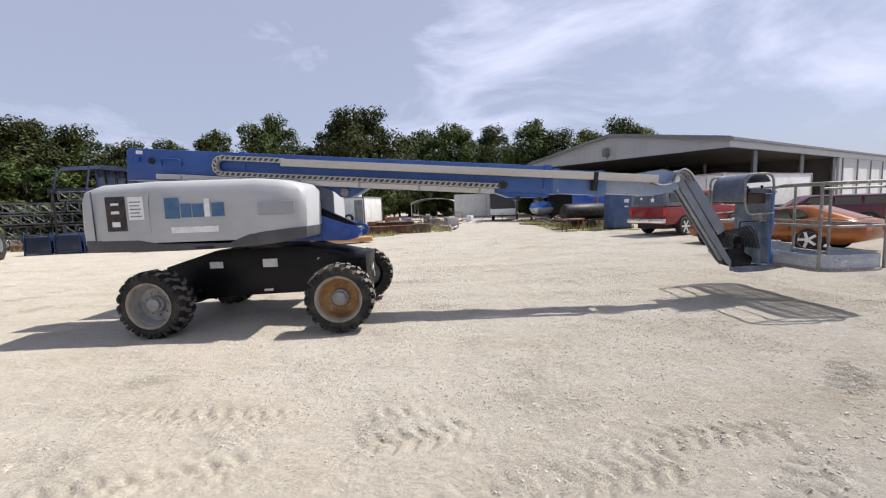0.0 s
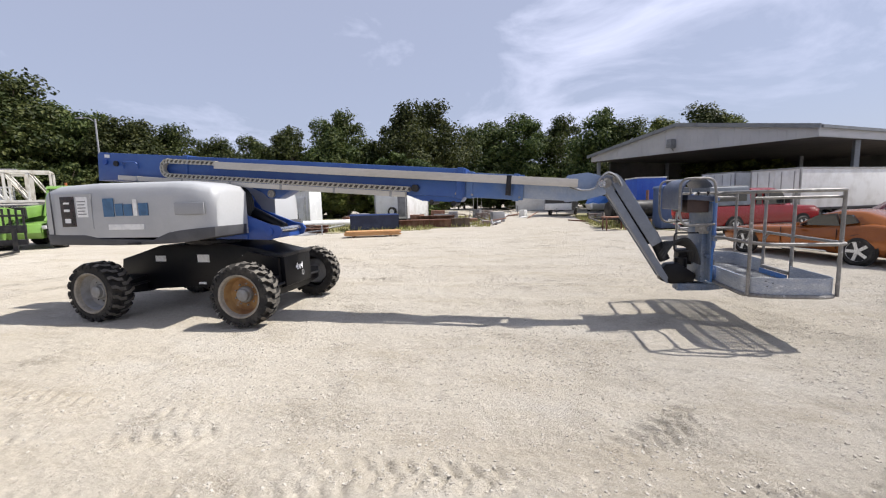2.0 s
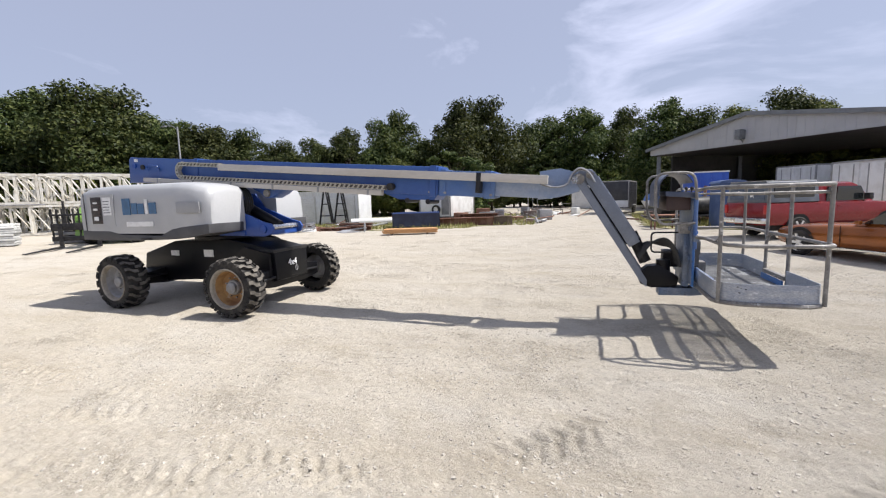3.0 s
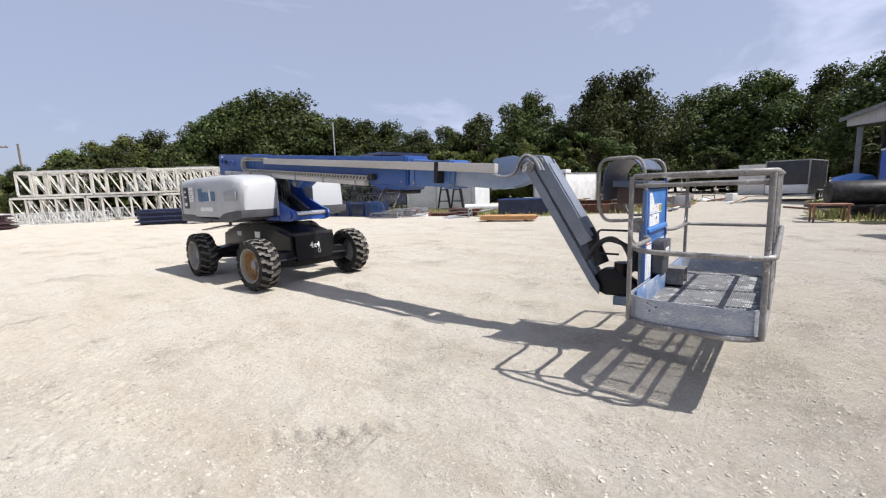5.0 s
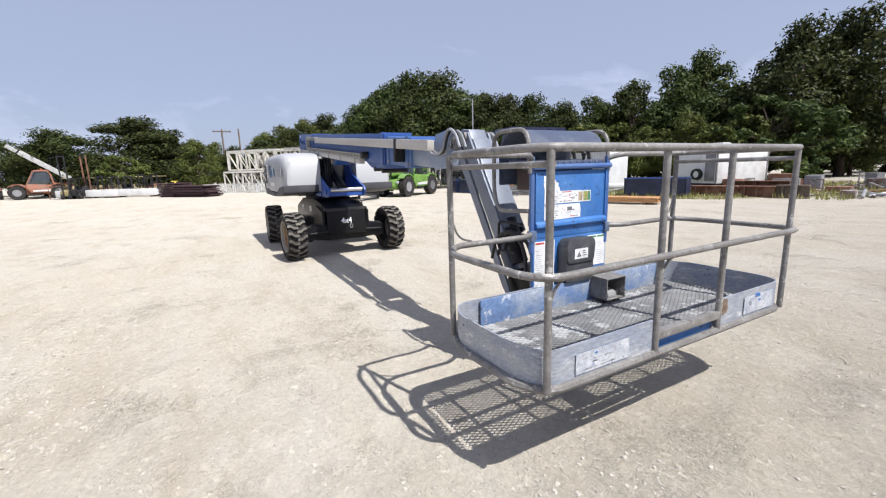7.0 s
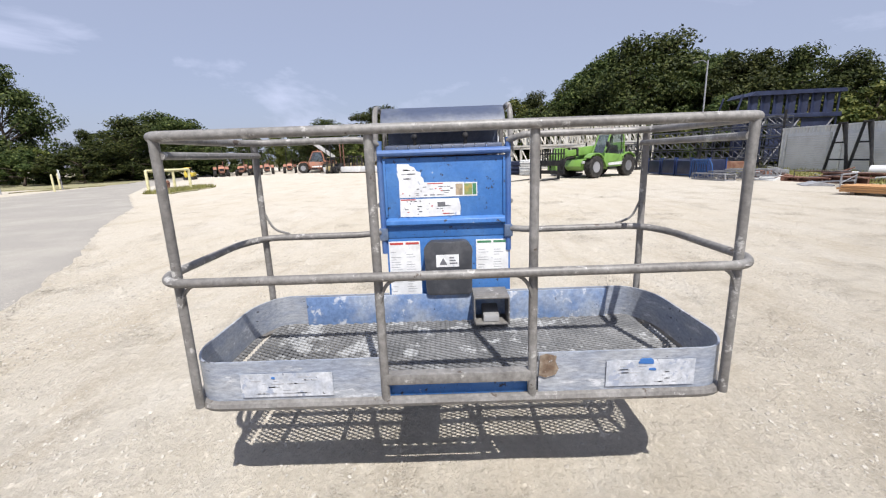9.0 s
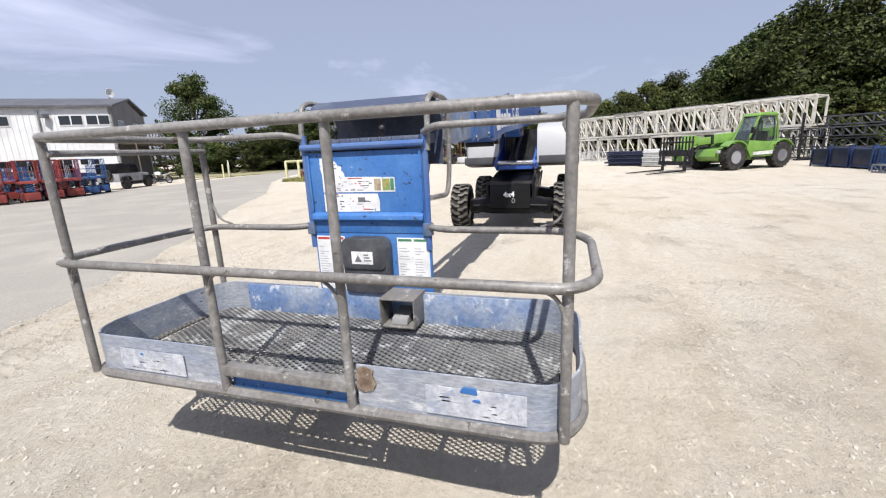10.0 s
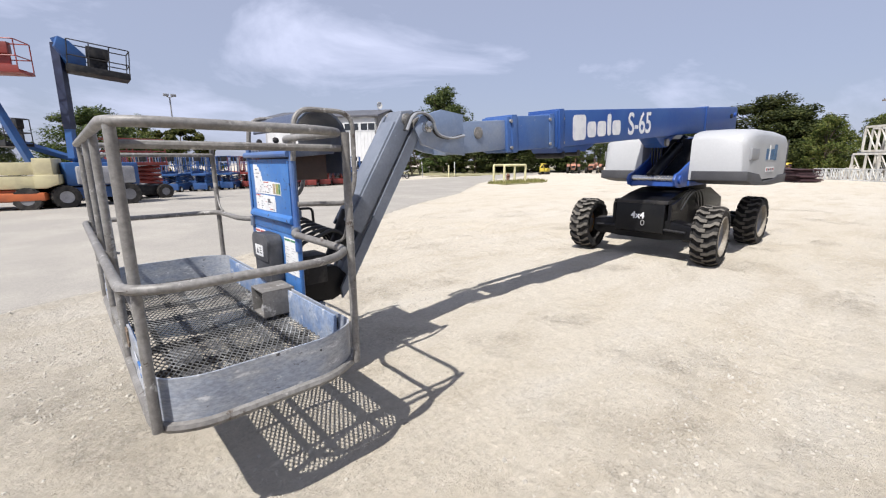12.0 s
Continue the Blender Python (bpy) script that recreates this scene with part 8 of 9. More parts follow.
stack("panel_stack", -27.2, 11.4, 55, 3.0, 1.3, 7, 0.13, "tarp_blue", "stack of dark blue steel panels", "panels", 0.12, 2)
stack("panel_stack", -24.6, 13.6, 52, 1.3, 1.2, 9, 0.11, "scrap_white", "stack of pale metal panels", "panels", 0.05, 3)
stack("pallet_cage", -22.2, 15.5, 40, 1.8, 1.3, 5, 0.16, "truss_dark", "stack of dark steel cages", "cages", 0.05, 4, 0.06)
stack("pipe_stack", -37.4, 2.3, 42, 4.0, 1.6, 11, 0.07, "purple_pipe", "stack of dark maroon steel panels", "steel stack", 0.25, 5)
stack("pipe_stack", -39.4, 1.0, 38, 2.4, 1.8, 14, 0.07, "purple_pipe", "stack of dark purple steel panels", "steel stack", 0.2, 6)
for k, (x, y, ln) in enumerate(((-47.5, -8.0, 6.4), (-45.5, -4.2, 6.8), (-44.4, -3.0, 4.5))):
    wb = thing("white_beam", "long white box beam lying on blocks", "beam", at(x, y, 0, 56 + 3 * k), "white beams on the ground")
    part("beam", box(B(), 0, ln, -0.35, 0.35, 0.15, 0.82, 0.02), "white_metal", wb)
    for xx in (0.4, ln - 0.8):
        part("block", box(B(), xx, xx + 0.3, -0.4, 0.4, 0, 0.16), "wood_pole", wb)

# blue stillages and frames
for k in range(4):
    st = thing("stillage", "dark blue steel stillage of folded tarps", "stillage", at(-20.2 + 1.35 * k, 21.6 + 0.22 * k, 0, 8), "blue stillages in a row")
    part("load", box(B(), 0, 1.2, 0, 1.1, 0.15, 0.95 + 0.05 * (k % 2), 0.08), "tarp_blue", st)
    for xx in (0, 1.2):
        for yy in (0, 1.1):
            part("post", box(B(), xx - 0.03, xx + 0.03, yy - 0.03, yy + 0.03, 0, 1.1), "rack_blue", st)
    part("base", box(B(), -0.03, 1.23, -0.03, 1.13, 0.08, 0.16), "rack_blue", st)
for k in range(7):
    lg = thing("pipe_trestle", "bent blue steel frame leg leaning in a row", "steel frame", at(-15.4 + 0.16 * k, 21.7 + 0.03 * k, 0, 8), "blue frame legs")
    part("leg", tube(B(), fillet([(0, 0, 0), (0.05, 0, 1.0), (0.3, 0, 1.08), (0.55, 0, 0.8), (0.7, 0, 0.0)], 0.15), 0.03, 6), "lift_blue", lg)
for k in range(3):
    lattice("steel_skid", -14.5 + 0.6 * k, 21.3 + 0.5 * k, 0.03 + 0.1 * k, 10 + 14 * k, 2.2, 0.3, 0.6, 5, "plain_gray", "low gray steel frame on the ground", "steel frame", "low frames", 0.03)

# blue steel tower with sheeted sides behind the container
tw = thing("sheeted_tower", "dark blue steel tower frame hung with dark sheets", "tower", at(-22.9, 28.9, 0, 86))
TL = 7.0
for x in (0, TL / 2, TL):
    for y in (0, 2.4):
        part("leg", tube(B(), [(x, y, 0), (x, y, 3.6), (x + (0.45 if x == 0 else 0), y, 5.3)], 0.07, 6), "tarp_blue", tw)
part("deck", box(B(), -0.2, TL + 0.2, -0.2, 2.6, 3.55, 3.85, 0.02), "tarp_blue", tw)
part("roof", prism(B(), [(0.8, 5.14), (TL + 0.3, 5.2), (TL + 0.2, 5.45), (1.2, 5.45)], -0.3, 2.7), "tarp_blue", tw)
for k in range(7):
    x = 0.9 + 0.86 * k
    part("sheet", prism(B(), [(x, -0.05), (x + 0.25, 0.06), (x + 0.62, -0.02), (x + 0.62, 0.03), (x + 0.25, 0.11), (x, 0.0)], 3.85, 5.15, "z"), "tarp_blue", tw)
    part("sheet_post", box(B(), x - 0.09, x - 0.01, -0.1, -0.02, 3.7, 5.2), "tarp_blue", tw)
for k in range(3):
    part("lower_sheet", box(B(), 0.1 + 2.3 * k, 2.1 + 2.3 * k, 0.0, 0.06, 0.5, 3.5), "tarp_blue", tw)
    part("brace", tube(B(), [(0.1 + 2.3 * k, -0.05, 0.2), (2.2 + 2.3 * k, -0.05, 3.5)], 0.05, 6), "plain_gray", tw)

# black A-frames
for k in range(2):
    af = thing("a_frame", "black steel A-frame stand", "stand", at(-14.3 + 1.25 * k, 28.9 + 0.12 * k, 0, 6), "A-frame stands")
    for sg in (-1, 1):
        part("leg", tube(B(), [(sg * 0.62, 0, 0), (sg * 0.16, 0.1, 2.75)], 0.07, 6), "black_steel", af)
    for z, w in ((0.8, 0.48), (1.7, 0.33), (2.7, 0.2)):
        part("rung", tube(B(), [(-w, 0.05, z), (w, 0.05, z)], 0.05, 6), "black_steel", af)
    part("back_leg", tube(B(), [(0, 0.9, 0), (0, 0.1, 2.7)], 0.06, 6), "black_steel", af)

# loose stock along the verge
pp = thing("white_pipe", "long white plastic pipe on the grass", "pipe", at(-11.8, 28.4, 0, 27))
part("pipe", lathe(B(), [(0.22, 0), (0.27, 0), (0.27, 3.6), (0.22, 3.6)], 18, Matrix.Translation((0, 0, 0.3)) @ rz(-90), True), "white_metal", pp)
db = thing("open_bin", "dark blue open steel bin", "bin", at(-6.8, 25.1, 0, 22))
bm = B()
box(bm, 0, 3.0, 0, 0.06, 0.12, 0.98)
box(bm, 0, 3.0, 1.34, 1.4, 0.12, 0.98)
box(bm, 0, 0.06, 0, 1.4, 0.12, 0.98)
box(bm, 2.94, 3.0, 0, 1.4, 0.12, 0.98)
box(bm, 0, 3.0, 0, 1.4, 0.1, 0.16)
part("bin_wall", bm, "tarp_blue", db)
part("lip", tube(B(), [(0, 0, 0.99), (3.0, 0, 0.99), (3.0, 1.4, 0.99), (0, 1.4, 0.99)], 0.04, 6, True), "rack_blue", db)
for xx in (0.3, 2.5):
    part("runner", box(B(), xx, xx + 0.2, 0, 1.4, 0, 0.12), "black_steel", db)
tp = thing("timber_pile", "pile of orange-brown timber boards on bearers", "timber", at(-5.2, 20.8, 0, 20))
rp = random.Random(9)
for k in range(3):
    for j in range(5):
        part("board", box(B(), rp.uniform(-0.1, 0.1), 2.75 + rp.uniform(-0.1, 0.1), 0.2 * j, 0.2 * j + 0.18, 0.1 + 0.075 * k, 0.165 + 0.075 * k), "timber", tp)
for xx in (0.3, 2.2):
    part("bearer", box(B(), xx, xx + 0.12, 0, 1.0, 0, 0.1), "wood_pole", tp)
for k, (x, y, yaw, ln, hh, mt) in enumerate(((-4.5, 27.4, 14, 2.1, 0.55, "rusty"), (-2.4, 27.9, 14, 1.4, 0.55, "rusty"), (-1.0, 28.3, 14, 1.2, 0.6, "wood_pole"), (-3.6, 29.2, 10, 2.6, 0.75, "rusty"), (-11.2, 23.6, 15, 2.0, 0.22, "rusty"), (-9.6, 24.2, 5, 1.6, 0.3, "rusty"), (-10.6, 24.9, 20, 2.2, 0.4, "rusty"))):
    sb = thing("steel_beam", "rusty brown steel beam stock on the ground", "beam", at(x, y, 0, yaw), "rusty beams along the verge")
    bm = box(B(), 0, ln, 0, 0.5, 0, 0.05)
    box(bm, 0, ln, 0, 0.5, hh - 0.05, hh)
    box(bm, 0, ln, 0.2, 0.28, 0.05, hh - 0.05)
    for q in range(int(ln / 0.5)):
        box(bm, 0.2 + 0.5 * q, 0.26 + 0.5 * q, 0.02, 0.48, 0.05, hh - 0.05)
    part("beam", bm, mt, sb)


def scrap(x0, x1, y0, y1, count, seed, label, zmax=0.9):
    """Loose steel, timber and junk, one thing each."""
    r = random.Random(seed)
    for k in range(count):
        x, y = r.uniform(x0, x1), r.uniform(y0, y1)
        kind = r.choice(("rod", "rod", "crate", "sheet", "frame"))
        mt = r.choice(("scrap_mix", "rusty", "scrap_white", "plain_gray", "scrap_mix", "rusty"))
        yaw = r.uniform(0, 180)
        if kind == "rod":
            t = thing("steel_offcut", label, "scrap", at(x, y, 0, yaw), "scrap along the verge")
            ln, z1 = r.uniform(0.8, 2.6), r.uniform(0.05, 0.5)
            part("bar", tube(B(), [(0, 0, 0.05), (ln, 0, z1)], r.uniform(0.03, 0.07), 6), mt, t)
        elif kind == "crate":
            t = thing("junk_crate", label, "scrap", at(x, y, 0, yaw), "scrap along the verge")
            s = r.uniform(0.3, 0.7)
            part("crate", box(B(), -s, s, -s * 0.7, s * 0.7, 0, r.uniform(0.3, zmax), 0.03), mt, t)
        elif kind == "sheet":
            t = thing("bent_panel", label, "scrap", at(x, y, 0, yaw), "scrap along the verge")
            s = r.uniform(0.5, 1.1)
            part("sheet", prism(B(), [(-s, 0.02), (0, r.uniform(0.05, 0.3)), (s, 0.04), (s, 0.0), (0, 0.0), (-s, 0.0)], -0.5, 0.5), mt, t)
        else:
            t = thing("sawhorse", label, "scrap", at(x, y, 0, yaw), "scrap along the verge")
            ln, h = r.uniform(1.0, 2.4), r.uniform(0.4, zmax)
            part("frame", tube(B(), [(0, 0, 0), (0, 0, h), (ln, 0, h), (ln, 0, 0)], 0.035, 5), mt, t)
            part("cross", tube(B(), [(0, 0, h * 0.3), (ln, 0, h * 0.8)], 0.025, 5), mt, t)


scrap(-14.5, -7.6, 23.0, 27.5, 26, 31, "rusty scrap steel lying on dry grass", 0.5)
scrap(-4.5, 2.0, 29.0, 36.0, 44, 32, "mixed rusty scrap and parts on dry grass", 1.0)
scrap(-12.0, -7.5, 30.5, 36.0, 16, 33, "mixed scrap beside the white trailer", 0.9)
scrap(-1.5, 4.0, 36.5, 47, 20, 34, "scrap and old parts under the trees", 1.1)
scrap(-30, -18, 23.5, 29.5, 22, 35, "steel odds and ends by the racks", 0.9)
scrap(8.2, 11.6, 28, 36, 14, 36, "old machine parts by the shed", 1.0)
scrap(-60, -46, -9, 0, 26, 37, "old machine parts along the fence", 1.4)

# grass blades and weeds
rg = np.random.RandomState(8)
gv, gf = [], []
for i in range(15000):
    zone = i % 5
    if zone < 2:
        x, y = rg.uniform(-24, -2), rg.uniform(24.0, 31)
        if y < 24.2 + 0.12 * (x + 12) * (1 if x > -12 else 0):
            continue
    elif zone == 2:
        x, y = rg.uniform(-4, 1.5), rg.uniform(28, 44)
    elif zone == 3:
        x, y = rg.uniform(8, 12.3), rg.uniform(25, 40)
    else:
        x, y = rg.uniform(-23, -17.3), rg.uniform(-11.2, -9.6)
    h, a = rg.uniform(0.08, 0.34), rg.uniform(0, 6.28)
    dx, dy = 0.03 * math.cos(a), 0.03 * math.sin(a)
    k = len(gv)
    gv += [(x - dx, y - dy, 0.02), (x + dx, y + dy, 0.02), (x + rg.uniform(-.1, .1), y + rg.uniform(-.1, .1), 0.02 + h)]
    gf.append((k, k + 1, k + 2))
me = bpy.data.meshes.new("grass")
me.from_pydata(gv, [], gf)
me.materials.append(M["dry_grass"])
tagged(new("grass", me), "dry grass and weeds along the verge", "grass", kind="stuff")

# ---- guard frame and signs by the drive ----
gd = thing("guard_frame", "pale yellow steel guard frame round a hydrant", "guard", at(-18.2, -10.3, 0.05, 173))
part("hoop", tube(B(), fillet([(0, 0, 0), (0, 0, 1.36), (2.3, 0, 1.36), (2.3, 0, 0)], 0.06), 0.09, 8), "pale_yellow", gd)
part("back_hoop", tube(B(), fillet([(0, 1.2, 0), (0, 1.2, 1.36), (2.3, 1.2, 1.36), (2.3, 1.2, 0)], 0.06), 0.09, 8), "pale_yellow", gd)
hy = thing("hydrant", "dark rusty red fire hydrant on the grass", "hydrant", at(-19.4, -10.9, 0.05))
part("barrel", lathe(B(), [(0.16, 0.0), (0.12, 0.05), (0.12, 0.5), (0.16, 0.52), (0.1, 0.68), (0.0, 0.72)], 14, Matrix.Rotation(radians(90), 4, "X")), "rusty", hy)
part("outlet", tube(B(), [(-0.2, 0, 0.45), (0.2, 0, 0.45)], 0.06, 8), "rusty", hy)
for x, y in ((-24.2, -23.0), (-27.5, -25.5)):
    bo = thing("bollard", "yellow steel bollard by the drive", "bollard", at(x, y))
    part("pipe", tube(B(), [(0, 0, -0.1), (0, 0, 1.3)], 0.07, 10), "pale_yellow", bo)
    part("cap", lathe(B(), [(0.07, 0.0), (0.05, 0.05), (0.0, 0.07)], 10, Matrix.Translation((0, 0, 1.3)) @ Matrix.Rotation(radians(90), 4, "X")), "pale_yellow", bo)
for x, y in ((-26.5, -24.4), (-23.0, -26.0)):
    sg = thing("round_sign", "round pale sign on a short post", "sign", at(x, y, 0, 50))
    part("post", tube(B(), [(0, 0, 0), (0, 0, 1.3)], 0.04, 8), "plain_gray", sg)
    part("disc", lathe(B(), [(0.0, -0.06), (0.4, -0.06), (0.4, -0.02), (0.0, -0.02)], 24, Matrix.Translation((0, -0.02, 1.3))), "scrap_white", sg)

# ---- office ----
OC, OU, OW = Vector((-18.5, -28.1, 0)), Vector((0.59, -0.807, 0)), Vector((-0.807, -0.59, 0))
office = thing("office_building", "two-storey white metal office with a gray end wall", "building", Matrix.Translation(OC))
o_inv = Matrix.Translation(-OC)


def oc(u, w, z):
    p = OC + OU * u + OW * w
    return (p.x, p.y, z)


def opart(name, bm, material, parent=None, label=""):
    bmesh.ops.transform(bm, matrix=o_inv, verts=bm.verts)
    return part(name, bm, material, parent or office, label, 30)


OL, OD, OE, OR = 13.0, 8.4, 6.45, 7.45
wall = opart("long_wall", slab(B(), [oc(0, 0, 0), oc(OL, 0, 0), oc(OL, 0, OE), oc(0, 0, OE)], tuple(OW * 0.2)), "white_wall", label="white ribbed metal wall")
for k in range(32):
    u = OL * (k + 0.5) / 32
    opart("rib", slab(B(), [oc(u, -0.03, 0.1), oc(u + 0.07, -0.03, 0.1), oc(u + 0.07, -0.03, OE - 0.1), oc(u, -0.03, OE - 0.1)], tuple(OW * 0.04)), "white_wall", wall)
# end wall faces away from the sun; its shade is painted into the gray
end = opart("end_wall", slab(B(), [oc(0, 0, 0), oc(0, OD, 0), oc(0, OD, OE - 0.25), oc(0, OD / 2, OR), oc(0, 0, OE)], tuple(OU * 0.2)), "end_wall_shade", label="gray metal end wall")
opart("far_wall", slab(B(), [oc(OL, 0, 0), oc(OL, OD, 0), oc(OL, OD, OE), oc(OL, OD / 2, OR), oc(OL, 0, OE)], tuple(OU * 0.2)), "gray_wall")
opart("back_wall", slab(B(), [oc(0, OD, 0), oc(OL, OD, 0), oc(OL, OD, OE), oc(0, OD, OE)], tuple(OW * 0.2)), "gray_wall")
for a, b in (((-0.35, OE - 0.03), (OD / 2, OR + 0.02)), ((OD / 2, OR + 0.02), (OD + 0.35, OE - 0.03))):
    opart("roof", slab(B(), [oc(-0.3, a[0], a[1]), oc(-0.3, b[0], b[1]), oc(OL + 0.3, b[0], b[1]), oc(OL + 0.3, a[0], a[1])], (0, 0, 0.16)), "roof_dark")


def window(u0, u1, z0, z1, face, parent):
    if face == "long":
        q = lambda u, z, d: oc(u, d, z)
        out = OW
    else:
        q = lambda u, z, d: oc(d, u, z)
        out = OU
    w = opart("window", slab(B(), [q(u0, z0, -0.05), q(u1, z0, -0.05), q(u1, z1, -0.05), q(u0, z1, -0.05)], tuple(out * 0.06)), "white_wall", parent)
    n = 2
    for k in range(n):
        a, b = u0 + (u1 - u0) * (k + 0.06) / n, u0 + (u1 - u0) * (k + 0.94) / n
        opart("pane", slab(B(), [q(a, z0 + 0.08, -0.065), q(b, z0 + 0.08, -0.065), q(b, z1 - 0.08, -0.065), q(a, z1 - 0.08, -0.065)], tuple(out * 0.012)), "dark_glass", w)


for u in (0.15, 2.0, 6.8, 9.6):
    window(u, u + 1.65, 5.0, 5.85, "long", wall)
window(5.0, 8.4, 1.6, 2.2, "long", wall)
for u in (1.2, 5.0):
    window(u, u + 1.3, 4.5, 5.5, "end", end)
opart("balcony", slab(B(), [oc(-1.4, 0, 3.5), oc(0, 0, 3.5), oc(0, OD, 3.5), oc(-1.4, OD, 3.5)], (0, 0, 0.18)), "wood_pole", label="timber balcony")
for k in range(9):
    p = Vector(oc(-1.35, OD * k / 8, 0))
    opart("baluster", tube(B(), [(p.x, p.y, 0 if k % 4 == 0 else 3.5), (p.x, p.y, 4.6)], 0.05, 6), "wood_pole")
opart("hand_rail", tube(B(), [oc(-1.35, 0, 4.6), oc(-1.35, OD, 4.6)], 0.05, 6), "wood_pole")
# dark sheet added for the shade of the open space below the balcony
opart("lower_front", slab(B(), [oc(-0.06, 0.3, 0), oc(-0.06, OD - 0.3, 0), oc(-0.06, OD - 0.3, 3.4), oc(-0.06, 0.3, 3.4)], tuple(OU * 0.05)), "interior_shade")
for k in range(14):
    w0 = OD + 0.3 + 0.3 * k
    z = 3.5 - 0.25 * k
    opart("stair_tread", slab(B(), [oc(-1.4, w0, z), oc(-0.3, w0, z), oc(-0.3, w0 + 0.32, z), oc(-1.4, w0 + 0.32, z)], (0, 0, 0.06)), "wood_pole")
for d in (-1.4, -0.3):
    opart("stair_string", tube(B(), [oc(d, OD, 3.55), oc(d, OD + 4.4, 0.0)], 0.09, 6), "wood_pole")
    opart("stair_rail", tube(B(), [oc(d, OD, 4.5), oc(d, OD + 4.4, 0.95)], 0.05, 6), "wood_pole")
opart("downpipe", tube(B(), [oc(4.9, -0.1, 0.0), oc(4.9, -0.1, 6.2)], 0.07, 6), "plain_gray", wall)
opart("wall_lamp", box(B(), -0.25, 0.25, -0.2, 0.2, -0.15, 0.15, 0.02, Matrix.Translation(oc(4.4, -0.3, 5.75))), "trim_gray", wall)
opart("dish", lathe(B(), [(0.0, 0.0), (0.3, 0.06), (0.4, 0.16), (0.38, 0.17), (0.0, 0.04)], 16, Matrix.Translation(oc(1.2, 4.3, 8.1))), "scrap_white")
opart("dish_mast", tube(B(), [oc(1.2, 4.3, 7.3), oc(1.2, 4.3, 8.1)], 0.04, 6), "plain_gray")
pickup(-11.0, -25.4, 195, "rack_blue", "small dark blue utility truck by the office")


def jeep(x, y, yaw):
    """Boxy open-country car, nose along +x, centred between its axles."""
    c = thing("off_road_car", "pale gray boxy off-road car with a dark top by the office", "car", at(x, y, 0, yaw))
    body = part("body", prism(B(), [(-1.75, 0.55), (0.75, 0.55), (0.85, 0.75), (0.85, 1.12), (-1.75, 1.12)], -0.78, 0.78, bevel=0.04), "plain_gray", c)
    part("bonnet", prism(B(), [(0.8, 0.6), (1.85, 0.6), (1.88, 1.0), (1.75, 1.08), (0.8, 1.14)], -0.6, 0.6, bevel=0.05), "scrap_white", body)
    part("grille", box(B(), 1.86, 1.90, -0.42, 0.42, 0.66, 0.98, 0.01), "black_steel", body)
    part("hard_top", prism(B(), [(-1.74, 1.12), (0.62, 1.12), (0.30, 1.78), (0.2, 1.82), (-1.6, 1.82), (-1.7, 1.76)], -0.74, 0.74, bevel=0.05), "black_paint", body, "dark hard top")
    for sg in (-1, 1):
        part("side_window", prism(B(), [(-0.4, 1.2), (0.5, 1.2), (0.24, 1.7), (-0.4, 1.7)], sg * 0.745 - 0.01, sg * 0.745 + 0.01), "dark_glass", body)
        part("headlamp", lathe(B(), [(0.0, -0.02), (0.1, -0.02), (0.1, 0.02), (0.0, 0.03)], 14, at(1.90, sg * 0.34, 0.86, -90)), "lens", body)
        for xx in (-1.15, 1.3):
            part("mudguard", prism(B(), [(xx - 0.55, 0.62), (xx - 0.36, 0.90), (xx + 0.36, 0.90), (xx + 0.55, 0.62), (xx + 0.45, 0.62), (xx + 0.32, 0.82), (xx - 0.32, 0.82), (xx - 0.45, 0.62)], sg * 0.78 - 0.14, sg * 0.78 + 0.14), "black_paint", body)
            car_wheel(c, xx, sg * 0.76, 0.40, sg, 0.26, "black_steel", 6)
    part("front_bumper", box(B(), 1.92, 2.05, -0.75, 0.75, 0.5, 0.64, 0.02), "black_steel", body)
    part("spare_wheel", lathe(B(), [(0.0, -0.1), (0.34, -0.1), (0.38, 0.0), (0.34, 0.1), (0.0, 0.1)], 18, at(-1.86, 0, 1.05, 90)), "rubber", body)
    return c


jeep(-14.6, -22.7, 200)


